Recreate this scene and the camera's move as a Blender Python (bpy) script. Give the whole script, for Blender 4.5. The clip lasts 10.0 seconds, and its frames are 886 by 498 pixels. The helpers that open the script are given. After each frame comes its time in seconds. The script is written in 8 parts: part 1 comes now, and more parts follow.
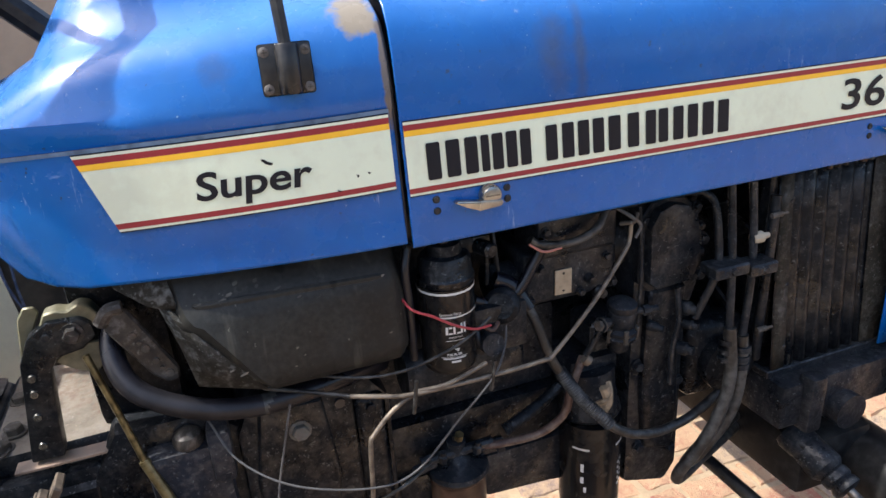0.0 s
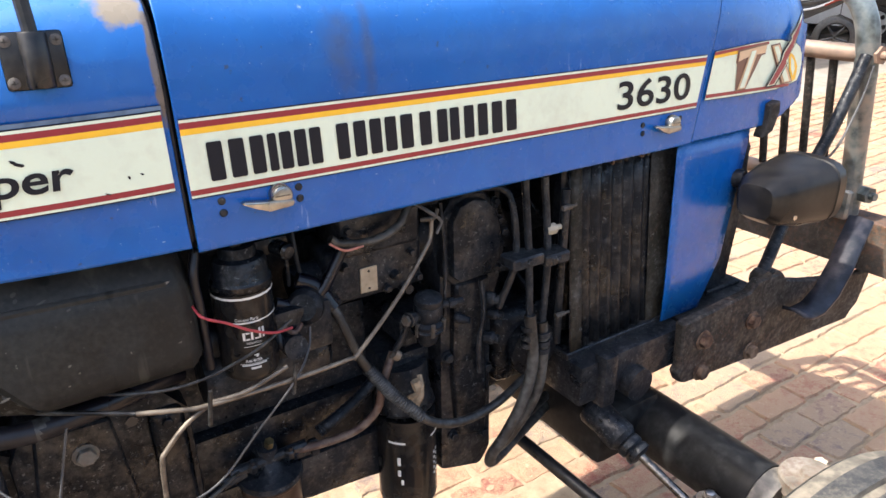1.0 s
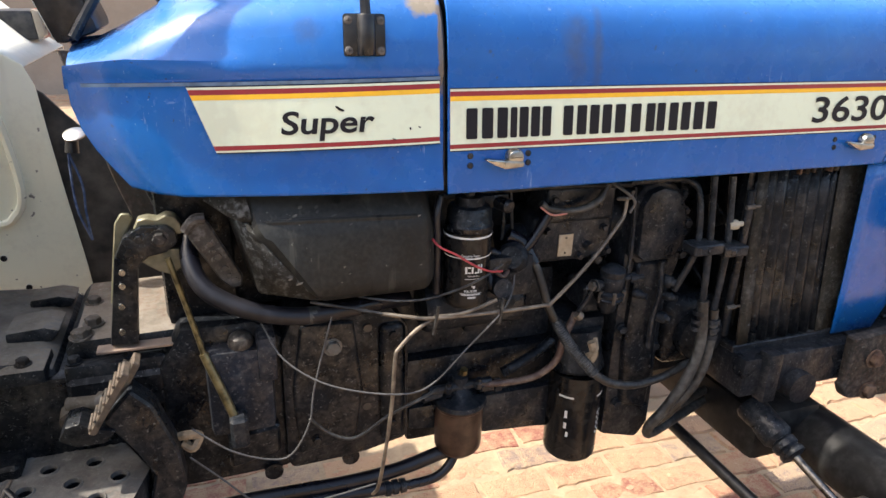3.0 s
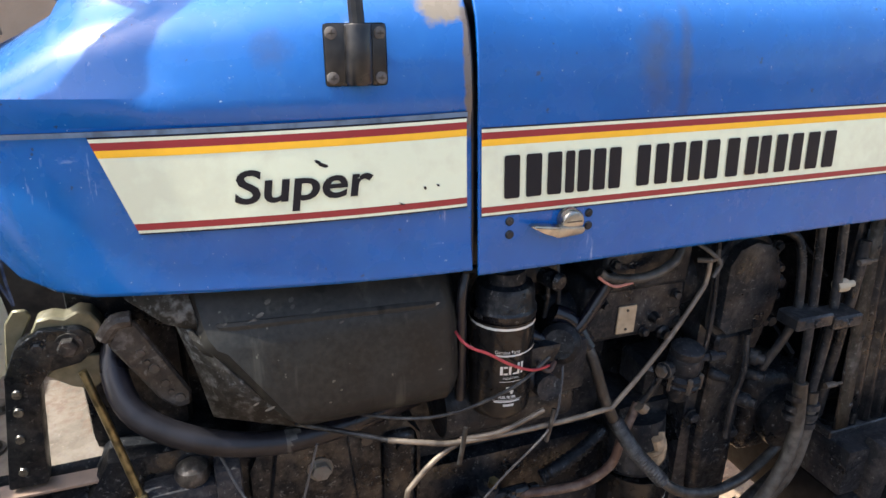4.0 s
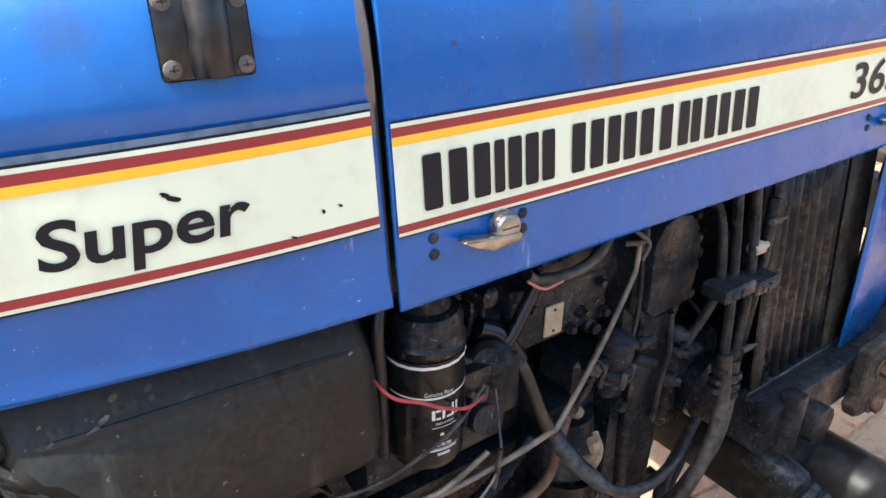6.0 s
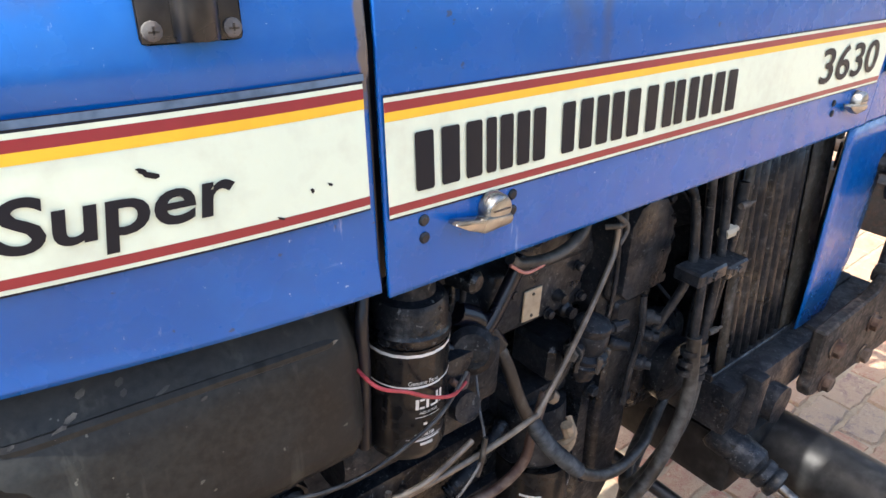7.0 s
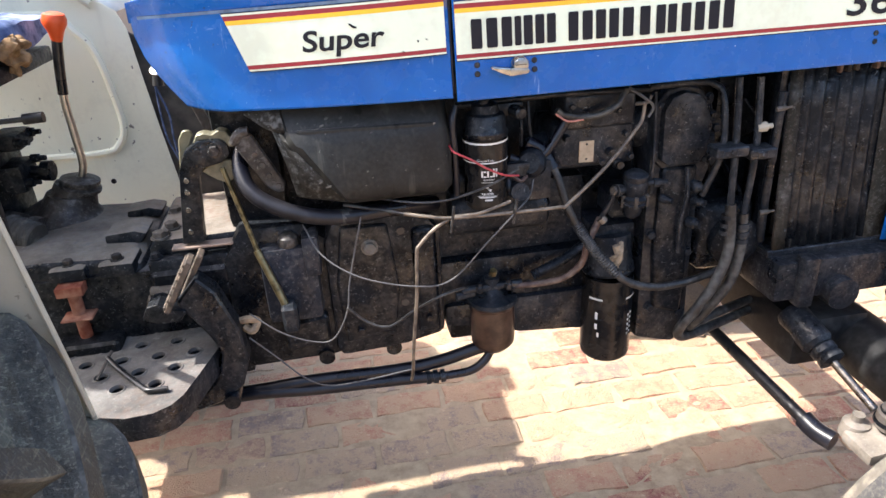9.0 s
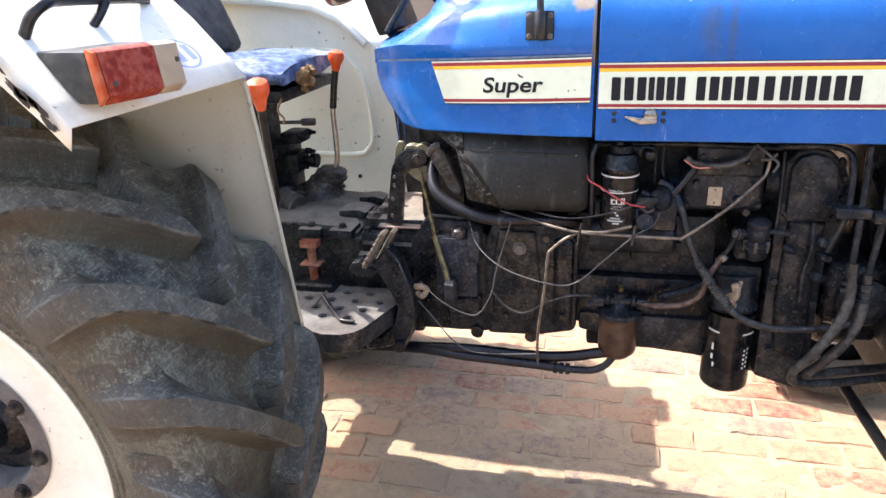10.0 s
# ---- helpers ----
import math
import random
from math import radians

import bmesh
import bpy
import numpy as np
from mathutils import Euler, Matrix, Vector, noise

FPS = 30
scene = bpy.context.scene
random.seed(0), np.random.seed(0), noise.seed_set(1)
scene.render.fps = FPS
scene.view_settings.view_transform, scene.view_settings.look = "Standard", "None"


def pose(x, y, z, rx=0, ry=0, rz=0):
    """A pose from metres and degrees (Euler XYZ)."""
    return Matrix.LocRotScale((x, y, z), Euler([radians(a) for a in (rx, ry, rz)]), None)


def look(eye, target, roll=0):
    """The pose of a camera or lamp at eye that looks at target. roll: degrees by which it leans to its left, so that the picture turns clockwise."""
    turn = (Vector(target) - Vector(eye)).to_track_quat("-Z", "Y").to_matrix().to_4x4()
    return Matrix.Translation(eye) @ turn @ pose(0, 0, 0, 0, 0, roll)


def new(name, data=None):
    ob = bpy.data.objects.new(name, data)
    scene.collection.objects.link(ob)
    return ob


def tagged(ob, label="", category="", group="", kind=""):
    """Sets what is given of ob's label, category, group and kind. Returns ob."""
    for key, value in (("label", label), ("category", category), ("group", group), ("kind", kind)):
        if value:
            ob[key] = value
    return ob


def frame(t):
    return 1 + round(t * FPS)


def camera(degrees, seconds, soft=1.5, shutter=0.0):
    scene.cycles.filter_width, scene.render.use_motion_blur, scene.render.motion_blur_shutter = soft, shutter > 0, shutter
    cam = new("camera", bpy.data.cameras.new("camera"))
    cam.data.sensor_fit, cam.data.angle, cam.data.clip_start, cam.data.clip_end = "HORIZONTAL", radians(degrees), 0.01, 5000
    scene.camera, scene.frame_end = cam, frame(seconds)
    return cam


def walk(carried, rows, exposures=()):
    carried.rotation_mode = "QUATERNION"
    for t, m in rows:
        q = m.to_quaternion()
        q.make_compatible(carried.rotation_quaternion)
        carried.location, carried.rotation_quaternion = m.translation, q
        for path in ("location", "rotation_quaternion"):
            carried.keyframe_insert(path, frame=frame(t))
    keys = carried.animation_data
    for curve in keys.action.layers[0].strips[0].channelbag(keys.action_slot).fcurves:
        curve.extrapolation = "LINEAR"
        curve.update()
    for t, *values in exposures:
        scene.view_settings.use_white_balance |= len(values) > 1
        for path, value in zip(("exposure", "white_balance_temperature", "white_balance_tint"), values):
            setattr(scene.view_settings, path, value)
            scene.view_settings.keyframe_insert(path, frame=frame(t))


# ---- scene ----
cam = camera(66.5, 10.0)
PATH = [
    (0, (-0.227, -0.783, 1.567), (0.38, 0.964, 0.806), -3.8),
    (0.5, (-0.186, -0.76, 1.575), (0.719, 0.826, 0.76), 0.4),
    (1, (-0.16, -0.808, 1.568), (0.839, 0.733, 0.777), -0.5),
    (1.5, (-0.178, -0.835, 1.576), (0.728, 0.831, 0.941), -0.5),
    (1.7, (-0.171, -0.869, 1.599), (0.822, 0.784, 1.068), 1.5),
    (2, (-0.192, -0.939, 1.563), (0.893, 0.61, 0.915), 2.6),
    (2.5, (-0.277, -0.977, 1.54), (0.755, 0.58, 0.827), 2.2),
    (3, (-0.347, -0.966, 1.541), (0.283, 0.789, 0.819), 1.8),
    (3.2, (-0.357, -0.906, 1.551), (0.15, 0.877, 0.801), 1.3),
    (4.3, (-0.253, -0.529, 1.55), (0.602, 1.104, 0.774), 0.8),
    (4.5, (-0.261, -0.46, 1.55), (0.783, 1.048, 0.752), 0.9),
    (5, (-0.262, -0.399, 1.541), (0.86, 1.058, 0.755), 0.2),
    (5.5, (-0.257, -0.416, 1.54), (0.863, 1.028, 0.727), 0.6),
    (5.7, (-0.25, -0.441, 1.541), (0.771, 1.053, 0.69), 0.2),
    (6.8, (-0.268, -0.395, 1.518), (0.863, 0.987, 0.617), 1.7),
    (7, (-0.269, -0.393, 1.523), (0.882, 0.972, 0.62), 2.5),
    (7.5, (-0.252, -0.414, 1.527), (0.841, 0.999, 0.628), 1.1),
    (8, (-0.18, -0.603, 1.506), (0.532, 1.021, 0.582), -0.2),
    (8.5, (-0.154, -0.838, 1.517), (0.256, 0.908, 0.633), -2.9),
    (9, (-0.207, -1.135, 1.519), (0.061, 0.643, 0.644), -3.3),
    (9.5, (-0.153, -1.342, 1.567), (-0.317, 0.502, 0.81), -5.4),
    (10, (0.022, -1.474, 1.577), (-0.426, 0.327, 0.83), -2.4),
]
walk(cam, [(t, look(eye, target, roll)) for t, eye, target, roll in PATH],
     exposures=[(0, 1.42, 6500, 10), (0.5, 1.66, 6600, 10), (1.0, 1.78, 6700, 10), (1.5, 1.62, 7100, 11), (2.0, 1.57, 7000, 10), (2.5, 1.62, 6850, 10), (3, 1.67, 7100, 10), (4.5, 1.62, 6550, 10),
                (5, 1.72, 6500, 10), (5.5, 1.82, 6500, 9), (7.0, 2.0, 6500, 9), (8.0, 2.05, 6500, 10), (9, 2.15, 6600, 12), (9.5, 2.12, 6600, 13), (10, 2.1, 6600, 13)])

# ---- world and sun ----
SUN_TO = Vector((-0.70, 0.16, 1.0)).normalized()
world = bpy.data.worlds.new("sky")
scene.world = world
world.use_nodes = True
wn = world.node_tree
sky = wn.nodes.new("ShaderNodeTexSky")
sky.sky_type = "NISHITA"
sky.sun_disc = False
sky.dust_density = 3.0
sky.sun_elevation = math.asin(SUN_TO.z)
sky.sun_rotation = math.atan2(SUN_TO.x, SUN_TO.y)
wn.links.new(sky.outputs[0], wn.nodes["Background"].inputs[0])
wn.nodes["Background"].inputs[1].default_value = 0.15
sun_data = bpy.data.lights.new("sun", "SUN")
sun_data.energy, sun_data.angle, sun_data.color = 3.1, radians(0.6), (1.0, 0.965, 0.91)
sun = new("sun", sun_data)
sun.matrix_world = look(SUN_TO * 20, (0, 0, 0))


# ---- materials ----
def srgb(r, g, b):
    return tuple(c / 12.92 if c <= 0.04045 else ((c + 0.055) / 1.055) ** 2.4 for c in (r / 255, g / 255, b / 255)) + (1,)


class Mat:
    """A small writer of node materials."""
    def __init__(self, name, rough=0.5, metal=0.0, coat=0.0):
        self.m = bpy.data.materials.new(name)
        self.m.use_nodes = True
        self.t = self.m.node_tree
        self.p = self.t.nodes["Principled BSDF"]
        self.p.inputs["Roughness"].default_value = rough
        self.p.inputs["Metallic"].default_value = metal
        self.p.inputs["Coat Weight"].default_value = coat
        self.p.inputs["Coat Roughness"].default_value = 0.12
        self.co = self.t.nodes.new("ShaderNodeTexCoord").outputs["Object"]

    def node(self, kind, **values):
        n = self.t.nodes.new(kind)
        for k, v in values.items():
            n.inputs[k].default_value = v
        return n

    def link(self, a, b):
        self.t.links.new(a, b)

    def noise(self, scale, detail=4.0, rough=0.55, stretch=None, out="Fac"):
        n = self.node("ShaderNodeTexNoise", Scale=scale, Detail=detail, Roughness=rough)
        src = self.co
        if stretch:
            mp = self.node("ShaderNodeMapping", Scale=stretch)
            self.link(self.co, mp.inputs[0])
            src = mp.outputs[0]
        self.link(src, n.inputs["Vector"])
        return n.outputs[out]

    def ramp(self, fac, lo, hi, a=0.0, b=1.0):
        n = self.node("ShaderNodeMapRange")
        for i, v in ((1, lo), (2, hi), (3, a), (4, b)):
            n.inputs[i].default_value = v
        self.link(fac, n.inputs[0])
        return n.outputs[0]

    def mul(self, a, b, op="MULTIPLY"):
        n = self.node("ShaderNodeMath")
        n.operation = op
        for i, v in enumerate((a, b)):
            if isinstance(v, (int, float)):
                n.inputs[i].default_value = v
            else:
                self.link(v, n.inputs[i])
        return n.outputs[0]

    def mix(self, fac, a, b):
        n = self.node("ShaderNodeMix")
        n.data_type = "RGBA"
        for sock, v in ((n.inputs[0], fac), (n.inputs[6], a), (n.inputs[7], b)):
            if isinstance(v, (int, float, tuple)):
                sock.default_value = v
            else:
                self.link(v, sock)
        return n.outputs[2]

    def near(self, centre, radii, edge=0.35):
        """1 inside an ellipsoid of the place, 0 outside, with a ragged edge."""
        g = self.t.nodes.new("ShaderNodeNewGeometry")
        mp = self.node("ShaderNodeMapping")
        mp.inputs["Location"].default_value = [-c / r for c, r in zip(centre, radii)]
        mp.inputs["Scale"].default_value = [1 / r for r in radii]
        self.link(g.outputs["Position"], mp.inputs[0])
        ln = self.node("ShaderNodeVectorMath")
        ln.operation = "LENGTH"
        self.link(mp.outputs[0], ln.inputs[0])
        d = self.mul(ln.outputs["Value"], self.mul(self.noise(45, 5, 0.65), 1.3), "ADD")
        return self.ramp(d, 1.65 - edge, 1.65, 1.0, 0.0)

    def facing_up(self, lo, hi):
        """0 to 1 as the surface turns towards the sky; paints in sky light and settled dust."""
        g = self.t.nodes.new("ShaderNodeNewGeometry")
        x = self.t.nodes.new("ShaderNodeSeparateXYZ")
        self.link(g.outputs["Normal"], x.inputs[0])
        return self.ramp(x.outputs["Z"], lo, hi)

    def colour(self, c):
        if isinstance(c, tuple):
            self.p.inputs["Base Color"].default_value = c
        else:
            self.link(c, self.p.inputs["Base Color"])
        return self

    def rough(self, r):
        self.link(r, self.p.inputs["Roughness"])
        return self

    def bump(self, h, strength=0.3, dist=0.002):
        n = self.node("ShaderNodeBump", Strength=strength, Distance=dist)
        self.link(h, n.inputs["Height"])
        self.link(n.outputs[0], self.p.inputs["Normal"])
        return self


def plain(name, c, rough=0.5, metal=0.0, grain=0.12, dust=0.0, scale=30, dust_colour=(0.32, 0.27, 0.2, 1), bump=0.15, coat=0.0, gloss=0.5):
    """Paint, plastic or metal with fine grain, blotches and optional dust."""
    m = Mat(name, rough, metal, coat)
    m.p.inputs["Specular IOR Level"].default_value = gloss
    a, b = m.noise(scale, 6), m.noise(scale * 0.14, 3)
    dark = tuple(v * (1 - 2.2 * grain) for v in c[:3]) + (1,)
    col = m.mix(m.ramp(a, 0.35, 0.7), dark, c)
    if dust:
        col = m.mix(m.mul(m.ramp(m.mul(a, b, "ADD"), 0.92, 1.22), dust), col, dust_colour)
    m.colour(col)
    m.rough(m.ramp(b, 0.3, 0.7, max(rough - 0.1, 0.03), min(rough + 0.12, 1)))
    if bump:
        m.bump(a, bump)
    return m.m


def blue_paint():
    """Faded tractor enamel: chalky film, hairline scratches, chips, grime, and tops painted paler for sky sheen."""
    m = Mat("blue_paint", 0.3, 0.0, 0.2)
    m.p.inputs["Specular IOR Level"].default_value = 0.34
    col = m.mix(m.ramp(m.noise(3.2, 3), 0.35, 0.7), srgb(0, 78, 152), srgb(2, 89, 166))
    chalk = m.ramp(m.mul(m.noise(5, 5, 0.7), m.mul(m.noise(44, 5, 0.7), 0.5), "ADD"), 0.74, 1.0)
    col = m.mix(m.mul(chalk, 0.16), col, (0.05, 0.21, 0.48, 1))
    # paler blue on upward faces paints in the sky's sheen
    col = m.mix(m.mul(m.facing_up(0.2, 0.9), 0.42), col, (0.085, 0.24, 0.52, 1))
    specks = m.ramp(m.noise(230, 2, 0.5), 0.735, 0.765)
    col = m.mix(m.mul(specks, 0.6), col, (0.55, 0.62, 0.75, 1))
    for size, stretch, lo, amount in ((60, (1, 1, 0.12), 0.67, 0.45), (52, (0.10, 1, 1), 0.685, 0.35), (130, (1, 1, 0.3), 0.69, 0.4)):
        scratch = m.ramp(m.noise(size, 5, 0.7, stretch), lo, lo + 0.05)
        col = m.mix(m.mul(scratch, amount), col, (0.38, 0.48, 0.70, 1))
    chips = m.ramp(m.mul(m.noise(75, 3, 0.6), m.mul(m.noise(6, 3), 0.35), "ADD"), 0.905, 0.925)
    col = m.mix(m.mul(chips, 0.7), col, (0.035, 0.03, 0.03, 1))
    grime = m.mul(m.ramp(m.noise(16, 5, 0.65), 0.45, 0.75), 0.2)
    col = m.mix(grime, col, (0.02, 0.066, 0.14, 1))
    # bare and primer patches where the paint has gone
    for centre, radii, c in (((-0.03, 0.05, 1.525), (0.032, 0.06, 0.032), (0.21, 0.18, 0.14, 1)),
                             ((-0.006, 0.02, 1.46), (0.007, 0.05, 0.08), (0.12, 0.10, 0.09, 1)),
                             ((0.15, 0.03, 1.535), (0.035, 0.04, 0.008), (0.24, 0.25, 0.28, 1)),
                             ((0.955, 0.035, 1.53), (0.012, 0.05, 0.03), (0.50, 0.50, 0.49, 1))):
        col = m.mix(m.near(centre, radii), col, c)
    for centre, radii in (((0.22, 0.02, 1.46), (0.03, 0.05, 0.07)), ((0.26, 0.02, 1.45), (0.012, 0.05, 0.10)), ((-0.2, 0.02, 1.48), (0.025, 0.05, 0.03))):
        col = m.mix(m.mul(m.near(centre, radii, 0.8), 0.5), col, (0.055, 0.062, 0.085, 1))
    m.colour(col)
    m.rough(m.ramp(m.noise(25, 4), 0.3, 0.7, 0.18, 0.36))
    m.bump(m.noise(7, 2), 0.10, 0.004)
    return m.m


def grimy(name, c, dust, rust=0.0, rough=0.62, oil=0.5):
    """Oily black castings with dried dust and some rust."""
    m = Mat(name, rough)
    a, b, f = m.noise(14, 6, 0.65), m.noise(3.5, 3), m.noise(90, 4)
    # wet oil lies in patches on a dull skin
    wet = m.ramp(m.mul(m.noise(19, 6, 0.75), m.mul(f, 0.3), "ADD"), 0.60, 0.82, 0.14, 0.62)
    m.link(wet, m.p.inputs["Specular IOR Level"])
    col = m.mix(m.ramp(a, 0.35, 0.7), tuple(v * 0.45 for v in c[:3]) + (1,), c)
    col = m.mix(m.mul(m.ramp(m.mul(a, f, "ADD"), 1.05, 1.3), dust), col, (0.128, 0.136, 0.136, 1))
    if rust:
        col = m.mix(m.mul(m.ramp(m.mul(b, f, "ADD"), 0.98, 1.2), rust), col, (0.13, 0.06, 0.03, 1))
    specks = m.ramp(m.noise(150, 3, 0.75), 0.62, 0.66)
    col = m.mix(m.mul(specks, 0.16 + 0.2 * (1 - rust)), col, (0.21, 0.22, 0.22, 1))
    streak = m.ramp(m.noise(48, 5, 0.75, (1, 1, 0.35)), 0.62, 0.70)
    col = m.mix(m.mul(streak, 0.3), col, tuple(min(v * 2.0 + 0.005, 0.5) for v in c[:3]) + (1,))
    m.colour(col)
    m.rough(m.ramp(a, 0.35, 0.65, rough - 0.25 * oil, min(rough + 0.2, 1)))
    m.bump(m.mul(a, m.mul(f, 0.5), "ADD"), 0.55, 0.0045)
    return m.m


def tyre_rubber(name, mud=0.5):
    """Road tyre rubber, dusty and finely scuffed."""
    m = Mat(name, 0.75)
    a, b, f = m.noise(26, 7, 0.7), m.noise(6, 4), m.noise(140, 5, 0.65)
    col = m.mix(m.ramp(a, 0.3, 0.7), (0.018, 0.019, 0.020, 1), (0.046, 0.046, 0.046, 1))
    col = m.mix(m.mul(m.ramp(m.mul(m.mul(a, 0.5), m.mul(f, 0.9), "ADD"), 0.62, 0.92), mud * 0.5), col, (0.17, 0.155, 0.125, 1))
    col = m.mix(m.mul(m.ramp(m.mul(b, f, "ADD"), 1.02, 1.2), mud * 0.5), col, (0.13, 0.115, 0.085, 1))
    m.colour(col)
    m.rough(m.ramp(a, 0.3, 0.7, 0.5, 0.9))
    m.bump(m.mul(a, m.mul(f, 0.6), "ADD"), 0.7, 0.004)
    return m.m


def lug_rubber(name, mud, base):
    """Field tyre rubber: scuffed grey-black, with dry mud, moss and bits of straw; dust and painted-in light on upward
    faces.
    """
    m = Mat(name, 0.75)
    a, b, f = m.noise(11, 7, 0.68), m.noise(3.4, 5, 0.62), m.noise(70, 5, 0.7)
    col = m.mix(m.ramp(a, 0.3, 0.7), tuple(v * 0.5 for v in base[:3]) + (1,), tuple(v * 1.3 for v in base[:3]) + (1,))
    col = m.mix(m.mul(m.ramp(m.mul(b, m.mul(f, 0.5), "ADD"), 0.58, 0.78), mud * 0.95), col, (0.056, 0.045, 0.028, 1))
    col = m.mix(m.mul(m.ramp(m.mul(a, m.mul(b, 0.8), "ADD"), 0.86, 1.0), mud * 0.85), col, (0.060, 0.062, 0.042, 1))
    # dust on upward faces also paints them lit; undersides stay dark as shade
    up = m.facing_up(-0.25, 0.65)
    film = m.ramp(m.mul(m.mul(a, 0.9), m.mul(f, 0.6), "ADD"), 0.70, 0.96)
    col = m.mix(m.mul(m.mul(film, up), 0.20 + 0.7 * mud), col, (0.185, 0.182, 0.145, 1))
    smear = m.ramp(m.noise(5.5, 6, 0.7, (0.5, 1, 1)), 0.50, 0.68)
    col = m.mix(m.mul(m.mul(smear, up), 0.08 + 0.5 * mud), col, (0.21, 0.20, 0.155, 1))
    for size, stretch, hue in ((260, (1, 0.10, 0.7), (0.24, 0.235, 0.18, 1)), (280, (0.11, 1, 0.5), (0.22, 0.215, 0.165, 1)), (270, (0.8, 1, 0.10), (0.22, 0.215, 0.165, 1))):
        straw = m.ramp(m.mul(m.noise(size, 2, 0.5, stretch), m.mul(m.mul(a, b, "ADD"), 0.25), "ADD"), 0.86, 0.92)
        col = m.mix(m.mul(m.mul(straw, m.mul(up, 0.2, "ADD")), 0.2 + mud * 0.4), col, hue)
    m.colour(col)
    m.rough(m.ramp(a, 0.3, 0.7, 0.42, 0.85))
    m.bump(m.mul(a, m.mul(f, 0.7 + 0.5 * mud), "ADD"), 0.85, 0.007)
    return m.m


def brick_clay():
    m = Mat("brick_clay", 0.9)
    info = m.t.nodes.new("ShaderNodeObjectInfo")
    geo = m.t.nodes.new("ShaderNodeNewGeometry")
    rnd = m.mul(m.mul(info.outputs["Random"], geo.outputs["Random Per Island"], "ADD"), 7.13)
    fr = m.node("ShaderNodeMath")
    fr.operation = "FRACT"
    m.link(rnd, fr.inputs[0])
    r = fr.outputs[0]
    place = m.t.nodes.new("ShaderNodeNewGeometry").outputs["Position"]
    m.co = place
    col = m.mix(m.ramp(r, 0.0, 0.55), srgb(148, 92, 76), srgb(162, 120, 98))
    col = m.mix(m.ramp(r, 0.52, 0.56), col, srgb(132, 80, 70))
    col = m.mix(m.ramp(r, 0.62, 0.66), col, srgb(122, 106, 100))
    a, b, f = m.noise(22, 6, 0.7), m.noise(1.7, 4, 0.6), m.noise(160, 4, 0.6)
    col = m.mix(m.mul(m.ramp(a, 0.4, 0.7), 0.5), col, srgb(150, 112, 92))
    sand = m.ramp(m.mul(m.mul(a, b, "ADD"), m.mul(f, 0.4), "ADD"), 0.98, 1.22)
    col = m.mix(m.mul(sand, 0.6), col, srgb(178, 154, 122))
    pale = m.ramp(m.noise(48, 4, 0.75), 0.60, 0.66)
    col = m.mix(m.mul(pale, 0.5), col, srgb(196, 176, 144))
    specks = m.ramp(m.noise(75, 3, 0.7), 0.66, 0.72)
    col = m.mix(m.mul(specks, 0.6), col, srgb(92, 76, 66))
    m.colour(col)
    m.bump(m.mul(a, f, "ADD"), 1.0, 0.007)
    return m.m


def sand_ground():
    m = Mat("sand_ground", 0.95)
    m.co = m.t.nodes.new("ShaderNodeNewGeometry").outputs["Position"]
    a, b, f = m.noise(18, 6, 0.7), m.noise(1.1, 4), m.noise(240, 3)
    col = m.mix(m.ramp(a, 0.3, 0.65), srgb(130, 112, 90), srgb(168, 149, 122))
    col = m.mix(m.mul(m.ramp(b, 0.4, 0.65), 0.4), col, srgb(150, 130, 108))
    m.colour(col)
    m.bump(m.mul(a, f, "ADD"), 0.5, 0.004)
    return m.m


def concrete():
    m = Mat("concrete", 0.9)
    m.co = m.t.nodes.new("ShaderNodeNewGeometry").outputs["Position"]
    a, b = m.noise(9, 6, 0.7), m.noise(0.7, 4)
    col = m.mix(m.ramp(a, 0.35, 0.7), srgb(128, 122, 114), srgb(160, 154, 144))
    m.colour(m.mix(m.mul(m.ramp(b, 0.4, 0.65), 0.5), col, srgb(120, 112, 102)))
    m.bump(a, 0.4, 0.004)
    return m.m


def plaster():
    m = Mat("plaster", 0.92)
    a, b = m.noise(5, 6, 0.7), m.noise(0.35, 4)
    col = m.mix(m.ramp(a, 0.3, 0.7), srgb(138, 127, 115), srgb(154, 143, 130))
    col = m.mix(m.mul(m.ramp(b, 0.4, 0.65), 0.5), col, srgb(122, 112, 101))
    m.colour(col)
    m.bump(a, 0.3, 0.01)
    return m.m


def sheet_paint(name, c, dirt, chips=0.6, rough=0.45):
    """White-painted sheet metal: dusty film, splashes, runs and dark chips."""
    m = Mat(name, rough, 0.0, 0.1)
    a, b, f = m.noise(9, 6, 0.65), m.noise(2.6, 4), m.noise(85, 4, 0.65)
    col = m.mix(m.ramp(b, 0.35, 0.7), tuple(v * 0.93 for v in c[:3]) + (1,), c)
    col = m.mix(m.mul(m.ramp(m.mul(a, m.mul(f, 0.5), "ADD"), 0.74, 1.0), dirt), col, (0.30, 0.27, 0.20, 1))
    runs = m.ramp(m.noise(22, 5, 0.65, (1, 1, 0.10)), 0.58, 0.72)
    col = m.mix(m.mul(runs, dirt * 0.6), col, (0.34, 0.31, 0.24, 1))
    spots = m.ramp(m.mul(m.noise(46, 3, 0.6), m.mul(b, 0.3), "ADD"), 0.855, 0.875)
    col = m.mix(m.mul(spots, chips), col, (0.07, 0.06, 0.05, 1))
    m.colour(col)
    m.rough(m.ramp(a, 0.3, 0.7, rough - 0.08, rough + 0.2))
    m.bump(m.mul(b, m.mul(f, 0.08), "ADD"), 0.2, 0.006)
    return m.m


